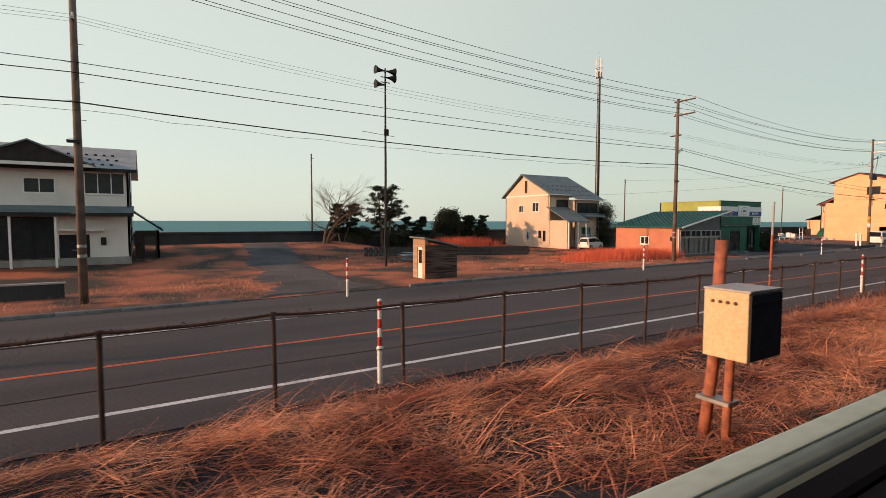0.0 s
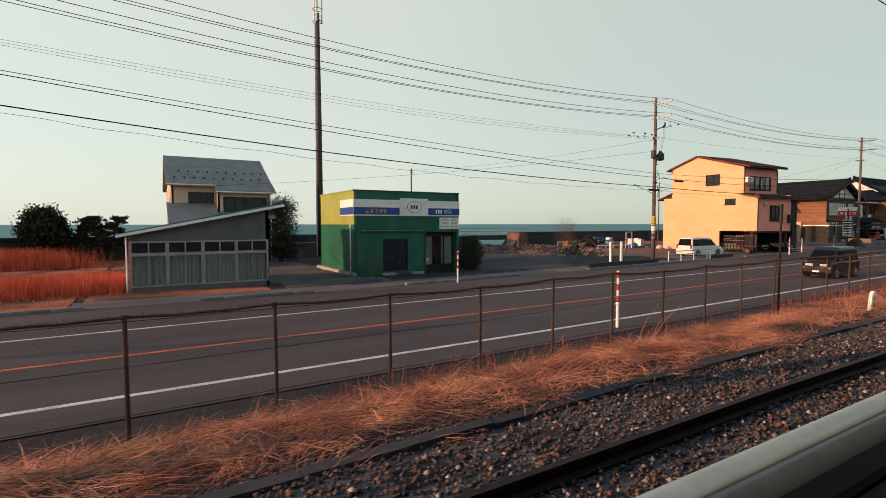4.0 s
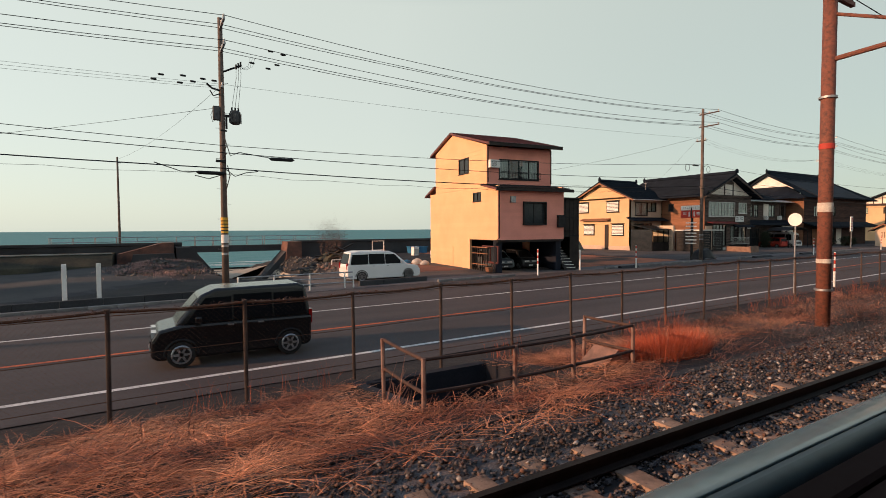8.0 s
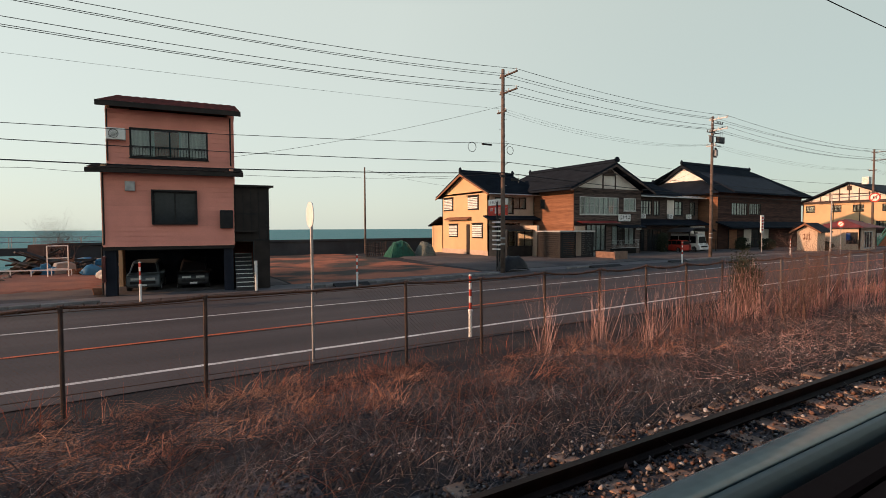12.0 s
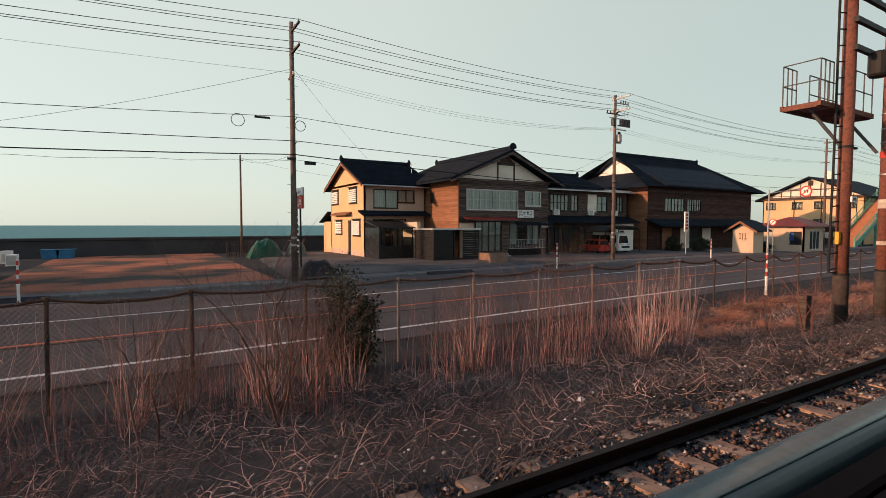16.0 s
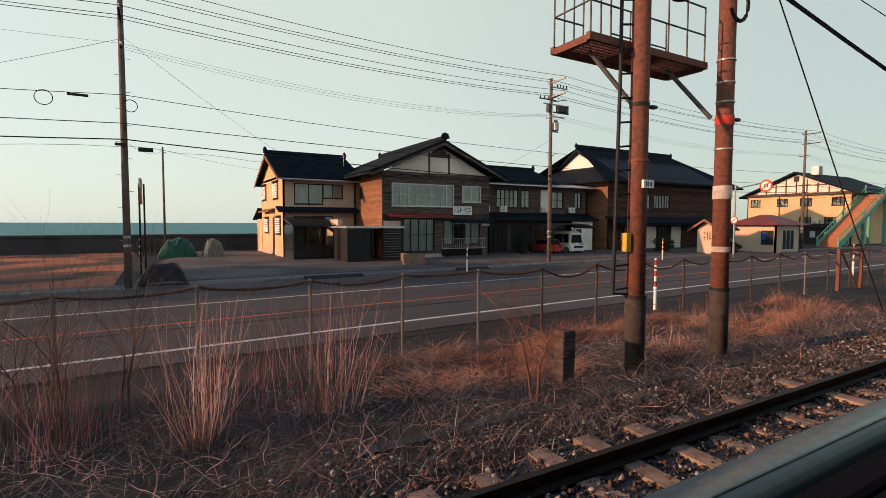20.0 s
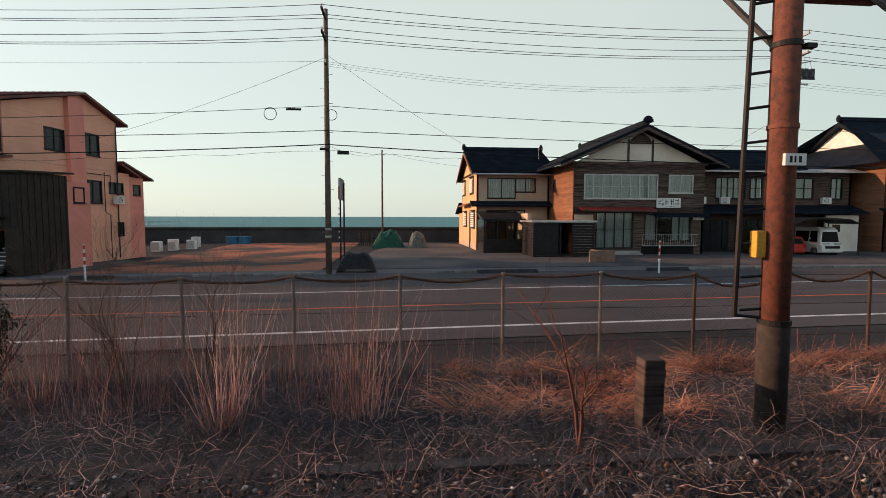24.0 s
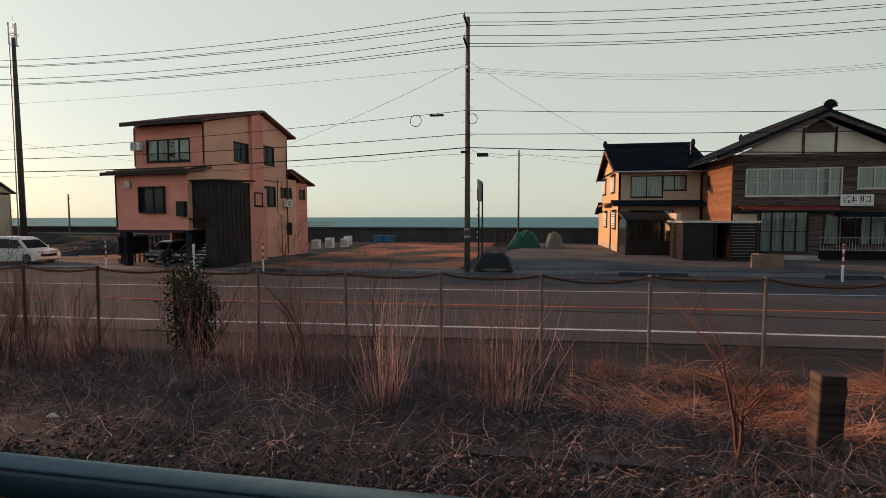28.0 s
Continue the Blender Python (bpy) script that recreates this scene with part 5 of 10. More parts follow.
for zz in (0.5, 1.0):
    B().tube([(DX0 + 0.05, DY0 + 0.04, DZ + zz), (DX0 + 0.05, DY1 - 0.04, DZ + zz)], 0.016, 5).make("handrail", M_GRAYR, deck)
arm = thing("signal_crossarm", "dark steel crossarms carrying a cylindrical signal box", "signal equipment")
for zz in (7.35, 8.0, 8.6):
    B().box(79.3, 82.1, 5.22, 5.32, zz - 0.06, zz + 0.06).make("beam", M_BLACK, arm)
B().tube([(80.2, 5.1, 6.75), (80.2, 5.1, 6.8), (80.2, 5.1, 7.3), (80.2, 5.1, 7.34)], [0.2, 0.23, 0.23, 0.18], 16).make("can", M_BLACK, arm)
B().tube([(81.9 + 0.28 * math.cos(a), 5.2, 7.1 + 0.35 * math.sin(a)) for a in np.linspace(-2.6, 1.6, 14)], 0.035, 6).make("cable", M_BLACK, arm)
cat = thing("catenary_wires", "black overhead railway feeder wires", "wires")
for a, b2, r in (((-9.2, 5.0, 9.0), (42.25, 5.5, 8.7), 0.012), ((42.25, 5.5, 8.7), (81.7, 5.4, 8.7), 0.012), ((81.7, 5.4, 8.0), (118, 6.5, 5.4), 0.045), ((81.7, 5.4, 8.7), (135, 6.5, 8.0), 0.012), ((79.4, 5.3, 9.5), (42.2, 5.6, 9.4), 0.012)):
    B().tube(sag_line(a, b2, 0.4), r, 5).make("wire", M_WIRE, cat)
B().tube([(82.0, 6.4, 11.2), (84.6, 6.0, 8.35), (88.1, 6.0, 4.15), (91.2, 6.0, 0.5)], 0.016, 5).make("stay_wire", M_WIRE, cat)

# ---- houses: walls with openings, windows, boards, roofs ----
def front(x, y, z=0):      # faces -y; u to +x
    return T(x, y, z)


def left(x, yb, z=0):      # faces -x; u runs from the back towards -y
    return T(x, yb, z, -90)


def right(x, yf, z=0):     # faces +x; u runs from the front towards +y
    return T(x, yf, z, 90)


def back(x, y, z=0):
    return T(x, y, z, 180)


def cells(w, h, ops):
    """The rectangles of a wall w by h that stay round its openings (u, v, width, height)."""
    us = sorted({0, w, *[o[0] for o in ops], *[o[0] + o[2] for o in ops]})
    out = []
    for a, b in zip(us, us[1:]):
        if b - a < 1e-4:
            continue
        m = (a + b) / 2
        cuts = sorted((o[1], o[1] + o[3]) for o in ops if o[0] < m < o[0] + o[2])
        v = 0
        for c0, c1 in cuts:
            if c0 - v > 1e-3:
                out.append((a, b, v, c0))
            v = max(v, c1)
        if h - v > 1e-3:
            out.append((a, b, v, h))
    return out


def wall(parent, M, w, h, ops, material, name="wall", th=0.16, label=""):
    """One sheet of wall with its openings cut right through."""
    us = sorted({0.0, w, *[min(w, max(0.0, q)) for o in ops for q in (o[0], o[0] + o[2])]})
    vs = sorted({0.0, h, *[min(h, max(0.0, q)) for o in ops for q in (o[1], o[1] + o[3])]})
    solid = {(i, k) for i in range(len(us) - 1) for k in range(len(vs) - 1)
             if not any(o[0] < (us[i] + us[i + 1]) / 2 < o[0] + o[2] and o[1] < (vs[k] + vs[k + 1]) / 2 < o[1] + o[3] for o in ops)}
    pts, fs, at = [], [], {}

    def p(i, k, s):
        if (i, k, s) not in at:
            at[i, k, s] = len(pts)
            pts.append((us[i], th * s, vs[k]))
        return at[i, k, s]
    for i, k in solid:
        fs.append((p(i, k, 0), p(i + 1, k, 0), p(i + 1, k + 1, 0), p(i, k + 1, 0)))
        fs.append((p(i, k + 1, 1), p(i + 1, k + 1, 1), p(i + 1, k, 1), p(i, k, 1)))
        for di, dk, a, c in ((-1, 0, (i, k), (i, k + 1)), (1, 0, (i + 1, k), (i + 1, k + 1)), (0, -1, (i, k), (i + 1, k)), (0, 1, (i, k + 1), (i + 1, k + 1))):
            if (i + di, k + dk) not in solid:
                fs.append((p(*a, 0), p(*c, 0), p(*c, 1), p(*a, 1)))
    return B().add(pts, fs, M).make(name, material, parent, label)


def boards(parent, M, w, h, ops, material, pitch=0.24, name="board", proud=0.022):
    """Lapped boards, one object each, cut round the openings."""
    v = 0
    while v < h - 0.03:
        t = min(pitch, h - v)
        spans = [(0, w)]
        for o in ops:
            if o[1] < v + t - 0.02 and o[1] + o[3] > v + 0.02:
                spans = [s for a, c in spans for s in ((a, min(c, o[0])), (max(a, o[0] + o[2]), c)) if s[1] - s[0] > 0.03]
        for a, c in spans:
            B().prism([(-proud, v + 0.008), (-0.002, v + 0.008), (-0.002, v + t), (-proud * 0.45, v + t)], a, c, 'x', M).make(name, material, parent)
        v += pitch


def window(parent, M, u, v, w, h, nx=2, ny=1, fm=None, curtain=True, glass=None, sill=True, name="window", depth=0.07):
    fm = fm or M_BLACK
    t = 0.055
    o4 = [(u - 0.02, v - 0.02), (u + w + 0.02, v - 0.02), (u + w + 0.02, v + h + 0.02), (u - 0.02, v + h + 0.02)]
    i4 = [(u + t, v + t), (u + w - t, v + t), (u + w - t, v + h - t), (u + t, v + h - t)]
    ring = [(a, y, z) for y in (-0.045, depth) for r in (o4, i4) for a, z in r]
    fs = []
    for k in range(4):
        n = (k + 1) % 4
        fs += [(k, n, 4 + n, 4 + k), (8 + k, 12 + k, 12 + n, 8 + n), (k, 8 + k, 8 + n, n), (4 + k, 4 + n, 12 + n, 12 + k)]
    fr = B().add(ring, fs, M).make(name, fm, parent)
    for k in range(1, nx):
        c = u + w * k / nx
        B().box(c - 0.03, c + 0.03, -0.02 if k % 2 else -0.03, depth, v + t, v + h - t, M).make("mullion", fm, fr)
    for k in range(1, ny):
        c = v + h * k / ny
        B().box(u + t, u + w - t, 0.0, depth - 0.02, c - 0.02, c + 0.02, M).make("transom", fm, fr)
    for k in range(nx):
        a, c = u + w * k / nx, u + w * (k + 1) / nx
        B().box(a + 0.03, c - 0.03, 0.02 + 0.012 * (k % 2), 0.026 + 0.012 * (k % 2), v + 0.03, v + h - 0.03, M).make("pane", glass or (M_GLASS if curtain else M_DGLASS), fr)
    if sill:
        B().box(u - 0.06, u + w + 0.06, -0.09, 0.0, v - 0.07, v - 0.022, M).make("sill", fm, fr)
    if curtain:
        b = B()
        n = max(6, int(w / 0.09))
        if curtain == "part":
            spans = ((u, u + w * 0.3), (u + w * 0.62, u + w))
        else:
            spans = ((u, u + w),)
        for a, c in spans:
            m = max(4, int(n * (c - a) / w))
            pts = [(a + (c - a) * k / m, 0.16 + 0.03 * (k % 2)) for k in range(m + 1)]
            for p, q in zip(pts, pts[1:]):
                b.add([(p[0], p[1], v + 0.02), (q[0], q[1], v + 0.02), (q[0], q[1], v + h - 0.02), (p[0], p[1], v + h - 0.02)], [(0, 1, 2, 3)], M)
        b.make("curtain", M_CURT, fr, fix=False)
    return fr


def slab(parent, prof, x0, x1, th, material, axis='x', name="roof", label=""):
    """A roof slab: profile points (horizontal, z) from eave to eave, extruded along the axis."""
    pts = list(prof) + [(a, z - th) for a, z in reversed(prof)]
    return B().prism(pts, x0, x1, axis).make(name, material, parent, label)


def tiles(parent, p00, p10, p11, p01, material, pitch=0.28, course=0.26, amp=0.035, name="tiles", flat=False):
    """Tile courses over a roof plane: p00-p10 along the eave, p01-p11 along the ridge."""
    p00, p10, p11, p01 = (Vector(p) for p in (p00, p10, p11, p01))
    nu = max(4, int(max((p10 - p00).length, (p11 - p01).length) / pitch) * (1 if flat else 4))
    nc = max(2, int((p01 - p00).length / course))
    nrm = (p10 - p00).cross(p01 - p00).normalized()
    if nrm.z < 0:
        nrm = -nrm
    vs, fs = [], []
    for c in range(nc):
        for s, lift in ((c / nc, 0.032), ((c + 1) / nc, 0.004)):
            for k in range(nu + 1):
                u = k / nu
                p = p00.lerp(p10, u).lerp(p01.lerp(p11, u), s)
                w = 0 if flat else amp * (0.5 + 0.5 * math.sin(2 * math.pi * k / 4))
                vs.append(tuple(p + nrm * (lift + w + 0.01)))
    w = nu + 1
    for r in range(2 * nc - 1):
        fs += [(r * w + k, r * w + k + 1, (r + 1) * w + k + 1, (r + 1) * w + k) for k in range(nu)]
    return tagged(soup(name, vs, fs, material, parent), kind="stuff")


def ribs(parent, p00, p10, p11, p01, material, n, h=0.04, w=0.03, name="seam"):
    p00, p10, p11, p01 = (Vector(p) for p in (p00, p10, p11, p01))
    b = B()
    for k in range(n + 1):
        u = k / n
        b.tube([p00.lerp(p10, u) + Vector((0, 0, h)), p01.lerp(p11, u) + Vector((0, 0, h))], w, 4)
    return b.make(name, material, parent)


def ridge(parent, a, b2, material, r=0.13, ends=True):
    a, b2 = Vector(a), Vector(b2)
    b = B().tube([a, b2], r, 8).tube([a + Vector((0, 0, r)), b2 + Vector((0, 0, r))], r * 0.7, 8)
    o = b.make("ridge", material, parent)
    if ends:
        d = (b2 - a).normalized()
        for p, s in ((a, -1), (b2, 1)):
            e = B()
            q = p + d * 0.02 * s
            e.tube([q + Vector((0, 0, -0.1)), q + Vector((0, 0, 0.2)), q + Vector((0, 0, 0.42)), q + Vector((0, 0, 0.5))], [0.16, 0.2, 0.12, 0.04], 8)
            e.make("ridge_end", material, parent)
    return o


def aircon(parent, x, y, z, face='front'):
    M = {'front': T(x, y, z), 'right': T(x, y, z, 90), 'left': T(x, y, z, -90)}[face]
    o = B().box(0, 0.8, -0.3, 0, 0, 0.56, M).make("air_conditioner", M_WPAINT, parent, "white air-conditioner unit", bevel=0.02)
    B().tube([(0.32 + 0.2 * math.cos(a), -0.305, 0.28 + 0.2 * math.sin(a)) for a in np.linspace(0, 6.283, 17)], 0.012, 5, M).make("fan_ring", M_BLACK, o)
    b = B()
    for k in range(7):
        b.box(0.14, 0.5, -0.308, -0.303, 0.1 + 0.055 * k, 0.115 + 0.055 * k, M)
    b.make("grille", M_BLACK, o)
    return o


def pipe(parent, pts, material, r=0.04, name="downpipe"):
    return B().tube(pts, r, 7).make(name, material, parent)


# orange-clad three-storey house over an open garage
# siding tone changes by side: orange-pink front, peach right, cream left
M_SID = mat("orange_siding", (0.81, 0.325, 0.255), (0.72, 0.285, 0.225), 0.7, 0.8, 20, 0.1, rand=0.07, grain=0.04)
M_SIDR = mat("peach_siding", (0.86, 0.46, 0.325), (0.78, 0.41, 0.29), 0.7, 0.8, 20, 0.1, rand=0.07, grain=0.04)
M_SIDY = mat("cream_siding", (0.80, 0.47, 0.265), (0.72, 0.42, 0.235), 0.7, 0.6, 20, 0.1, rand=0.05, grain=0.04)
M_RRED = mat("dark_red_metal_roof", (0.17, 0.055, 0.048), (0.09, 0.035, 0.033), 0.4, 1.5, 20, 0.05, metal=0.2)
M_DKBR = mat("dark_brown_panel", (0.022, 0.018, 0.017), (0.035, 0.028, 0.025), 0.6, 2, 20, 0.1)
# near-black tones that carry the gloom of unlit spaces in their colour
M_DARK = mat("unlit_black", (0.012, 0.012, 0.012), None, 0.9, 1, 10, 0)
M_NAVY = mat("unlit_navy", (0.010, 0.013, 0.022), (0.016, 0.020, 0.032), 0.6, 2, 20, 0.05)
oh = thing("garage_house", "three-storey orange-clad house with dark red roof over a garage", "house")
X0, X1, YF, YU, YB = 49.05, 54.65, 27.6, 29.15, 39.4
ops = [(2.05, 1.12, 1.85, 1.5)]
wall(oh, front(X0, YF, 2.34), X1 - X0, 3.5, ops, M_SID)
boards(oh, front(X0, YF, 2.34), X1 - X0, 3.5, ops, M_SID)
window(oh, front(X0, YF, 2.34), *ops[0], 2, 1, M_BLACK, False)
for bx in ((2.0, 2.06, 1.06, 2.68), (3.89, 3.95, 1.06, 2.68), (2.0, 3.95, 2.62, 2.70), (2.0, 3.95, 1.04, 1.11)):
    B().box(bx[0], bx[1], -0.22, -0.05, bx[2], bx[3], front(X0, YF, 2.34)).make("bay_frame", M_BLACK, oh)
ops = [(1.0, 0.55, 3.45, 1.42)]
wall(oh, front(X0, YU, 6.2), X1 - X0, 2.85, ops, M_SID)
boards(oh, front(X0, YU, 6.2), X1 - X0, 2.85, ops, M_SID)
window(oh, front(X0, YU, 6.2), *ops[0], 4, 1, M_BLACK, "part")
b = B().tube([(X0 + 1.0, YU - 0.3, 6.8), (X0 + 4.45, YU - 0.3, 6.8)], 0.02, 5).tube([(X0 + 1.0, YU - 0.3, 7.25), (X0 + 4.45, YU - 0.3, 7.25)], 0.02, 5)
for k in np.linspace(1.0, 4.45, 26):
    b.tube([(X0 + k, YU - 0.3, 6.8), (X0 + k, YU - 0.3, 7.25)], 0.01, 4)
b.make("window_guard", M_BLACK, oh)
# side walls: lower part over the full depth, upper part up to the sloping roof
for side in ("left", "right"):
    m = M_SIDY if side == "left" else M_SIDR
    xw = X0 if side == "left" else X1
    L = YB - YF
    if side == "left":
        ML, MU = left(X0, YB, 0), left(X0, 38.2, 6.2)
        lo_ops = [(8.2, 5.2, 1.2, 0.62), (9.6, 0.75, 2.2, 1.15), (4.6, 0.0, 1.7, 1.75)]
        up_ops = [(4.6, 1.25, 1.7, 1.15)]
    else:
        ML, MU = right(X1, YF, 0), right(X1, YU, 6.2)
        lo_ops = [(7.24, 3.99, 1.65, 1.48), (9.61, 4.71, 1.5, 0.75), (10.38, 1.74, 0.66, 0.93), (6.9, 0.1, 0.8, 1.9)]
        up_ops = [(2.71, 0.84, 1.5, 1.28), (5.65, 0.9, 1.6, 1.39)]
    lo_ops = [o for o in lo_ops if o[2] > 0]
    # first-floor walls start above the garage at the front
    g = (L - 4.2, 0, 4.2, 2.34) if side == "left" else (0, 0, 4.2, 2.34)
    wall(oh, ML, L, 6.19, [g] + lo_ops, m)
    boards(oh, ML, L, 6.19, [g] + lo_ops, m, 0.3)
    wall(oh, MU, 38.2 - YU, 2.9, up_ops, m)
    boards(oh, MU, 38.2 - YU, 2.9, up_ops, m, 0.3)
    for o in up_ops:
        window(oh, MU, *o, 2, 1, M_BLACK, False)
    for i, o in enumerate(lo_ops):
        if side == "left" and i == 2:
            B().box(o[0], o[0] + o[2], 0.02, 0.08, o[1], o[1] + o[3], ML).make("door", M_SIDY, oh, "cream painted door")
        else:
            window(oh, ML, *o, 2, 1, M_BLACK if not (side == "left" and i == 1) else M_RRED, False)
    # gable piece between the wall head and the roof
    prof = [(YU, 9.05), (38.2, 9.05), (38.2, 9.62), (34.8, 10.75), (YU, 9.15)]
    B().prism(prof, xw, xw + 0.16 * (1 if side == "left" else -1), 'x').make("gable", m, oh)
B().box(X1 - 0.02, X1 + 0.3, 33.45, 34.75, 2.3, 10.4).make("pilaster", M_SID, oh, "orange-clad pilaster", bevel=0.02)
wall(oh, back(X1, YB, 0), X1 - X0, 5.85, [], M_SID)
wall(oh, back(X1, 38.2, 5.85), X1 - X0, 3.7, [], M_SID)
B().box(X0 + 0.1, X1 - 0.1, YF + 0.1, YB - 0.2, 2.3, 2.42).make("floor_slab", M_DKBR, oh)
# back, pillars and side take the garage's shade as near-black navy
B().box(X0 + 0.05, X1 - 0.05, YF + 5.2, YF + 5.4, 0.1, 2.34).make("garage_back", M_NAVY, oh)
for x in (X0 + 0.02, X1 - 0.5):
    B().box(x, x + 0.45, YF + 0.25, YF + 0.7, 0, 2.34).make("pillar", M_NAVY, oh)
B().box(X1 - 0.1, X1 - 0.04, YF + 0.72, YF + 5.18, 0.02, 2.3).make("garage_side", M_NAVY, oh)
B().box(X0, X1, YF + 0.02, YF + 0.2, 2.18, 2.34).make("lintel", M_DKBR, oh)
slab(oh, [(28.35, 9.2), (34.8, 10.95), (38.9, 9.62)], X0 - 0.25, X1 + 0.42, 0.16, M_RRED)
B().box(X0 - 0.28, X1 + 0.45, 28.28, 28.4, 9.0, 9.24).make("fascia", M_DKBR, oh)
tiles(oh, (X0 - 0.25, 28.35, 9.2), (X1 + 0.42, 28.35, 9.2), (X1 + 0.42, 34.8, 10.95), (X0 - 0.25, 34.8, 10.95), M_RRED, 0.42, 0.42, 0.03)
slab(oh, [(27.0, 5.92), (29.2, 6.35)], X0 - 0.5, X1 + 0.45, 0.14, M_RRED)
B().box(X0 - 0.5, X1 + 0.45, 26.96, 27.08, 5.74, 5.94).make("fascia", M_DKBR, oh)
tiles(oh, (X0 - 0.5, 27.0, 5.92), (X1 + 0.45, 27.0, 5.92), (X1 + 0.45, 29.2, 6.35), (X0 - 0.5, 29.2, 6.35), M_DKBR, 0.42, 0.4, 0.02)
slab(oh, [(38.1, 6.85), (40.2, 6.1)], X0 - 0.25, X1 + 0.4, 0.14, M_RRED)
aircon(oh, X0 + 0.05, YU - 0.12, 7.5)
aircon(oh, X1 + 0.12, 37.45, 3.95, 'right')
wall(oh, right(X1, YB, 0), 1.7, 6.0, [(0.45, 4.69, 0.85, 0.75)], M_SID)
boards(oh, right(X1, YB, 0), 1.7, 6.0, [(0.45, 4.69, 0.85, 0.75)], M_SID, 0.3)
window(oh, right(X1, YB, 0), 0.45, 4.69, 0.85, 0.75, 1, 1, M_BLACK, False)
wall(oh, back(X1, YB + 1.7, 0), 2.6, 6.0, [], M_SID)
wall(oh, left(X1 - 2.6, YB + 1.7, 0), 1.7, 6.0, [], M_SID)
slab(oh, [(38.3, 7.0), (41.8, 5.95)], X1 - 2.7, X1 + 0.42, 0.14, M_RRED)
for pts in ([(X1 + 0.08, 36.7, 6.1), (X1 + 0.08, 36.7, 3.4), (X1 + 0.08, 37.2, 3.2), (X1 + 0.08, 37.2, 0.2)], [(X1 + 0.08, 35.0, 5.9), (X1 + 0.08, 37.3, 5.9), (X1 + 0.08, 37.3, 5.0)]):
    pipe(oh, pts, M_BLACK, 0.025, "service_pipe")
B().box(X0 + 0.95, X0 + 1.35, YF - 0.2, YF - 0.03, 4.95, 5.4).make("meter_box", M_STEEL, oh, bevel=0.02)
B().box(X1 - 0.65, X1 - 0.05, YF - 0.3, YF - 0.03, 3.2, 4.1).make("gas_heater", M_BLACK, oh, "dark wall-mounted heater", bevel=0.02)
for pts in ([(X0 + 0.06, YF - 0.06, 5.75), (X0 + 0.06, YF - 0.06, 2.5), (X0 - 0.1, YF + 0.3, 2.2), (X0 - 0.1, YF + 0.3, 0.1)], [(X1 - 0.05, YU - 0.08, 9.0), (X1 - 0.05, YU - 0.08, 6.5)], [(X0 + 0.05, YU - 0.08, 9.0), (X0 + 0.05, YU - 0.08, 6.5)], [(X1 + 0.1, 38.0, 9.3), (X1 + 0.1, 38.0, 0.2)]):
    pipe(oh, pts, M_BLACK)
# enclosed stair at the side
B().box(X1, X1 + 1.72, 27.95, 28.05, 2.5, 5.4).make("stair_front", M_DKBR, oh)
B().box(X1 + 1.64, X1 + 1.72, 28.05, 31.2, 0.05, 5.4).make("stair_side", M_DKBR, oh)
B().box(X1 + 0.9, X1 + 1.72, 27.95, 28.05, 0.05, 2.5).make("stair_front", M_DKBR, oh)
slab(oh, [(27.7, 5.42), (31.5, 5.6)], X1, X1 + 1.95, 0.1, M_DKBR)
for k in range(8):
    B().box(X1 + 1.72, X1 + 1.745, 28.1 + 0.42 * k, 28.14 + 0.42 * k, 0.05, 5.4).make("batten", M_BLACK, oh)
for k in range(5):
    B().box(X1 + 0.06 + 0.38 * k, X1 + 0.1 + 0.38 * k, 27.925, 27.948, 2.5, 5.4).make("batten", M_BLACK, oh)
for zz in (2.55, 3.9, 5.3):
    B().box(X1, X1 + 1.72, 27.92, 27.947, zz, zz + 0.07).make("batten", M_BLACK, oh)
B().box(X1, X1 + 1.72, 31.2, 33.0, 0.05, 5.1).make("porch_wall", M_SID, oh)
window(oh, right(X1 + 1.72, 31.3, 0), 0.35, 3.9, 0.85, 0.9, 1, 1, M_BLACK, False)
for k in range(9):
    B().box(X1 + 0.05, X1 + 0.9, 27.3 + 0.24 * k, 27.54 + 0.24 * k, 0.05 + 0.2 * k, 0.249 + 0.2 * k).make("step", M_CONCD, oh)
for k in range(9):
    B().box(X1 + 0.05, X1 + 0.9, 27.28 + 0.24 * k, 27.33 + 0.24 * k, 0.22 + 0.2 * k, 0.255 + 0.2 * k).make("nosing", M_WPAINT, oh)
B().box(X1 + 0.0, X1 + 1.0, 27.6, 28.1, 3.0, 3.08).make("canopy", M_DKBR, oh)
B().tube([(X1 + 0.95, 26.9, 0.05), (X1 + 0.95, 26.9, 1.55)], 0.07, 8).make("newel", M_WPAINT, oh)

oh.matrix_basis = T(X0, YF + 0.15, 0, -6) @ T(-X0, -YF, 0)


# green-fronted shop
M_GRN = mat("green_cladding", (0.022, 0.135, 0.088), (0.018, 0.10, 0.068), 0.5, 0.8, 20, 0.08, grain=0.05)
# yellow-green tone puts the low sun into the side wall's upper cladding
M_GRNY = mat("sunlit_green_cladding", (0.33, 0.38, 0.10), (0.27, 0.31, 0.09), 0.5, 0.8, 20, 0.08)
M_GRND = mat("dark_green_metal", (0.012, 0.06, 0.035), (0.018, 0.08, 0.05), 0.5, 1, 20, 0.08)
M_BLUE = mat("blue_sign", (0.03, 0.08, 0.28), (0.025, 0.07, 0.23), 0.45, 2, 20, 0.03)
shop = thing("green_shop", "small green flat-roofed shop with white and blue fascia sign", "shop")
GX0, GX1, GY, GB, GZ = 6.75, 15.1, 32.0, 39.6, -0.5
b = front(GX0, GY, GZ)
W = GX1 - GX0
wall(shop, front(GX0, GY, GZ + 3.05), W, 2.85, [], M_GRN)
ops = [(2.15, 0.35, 1.85, 2.2)]
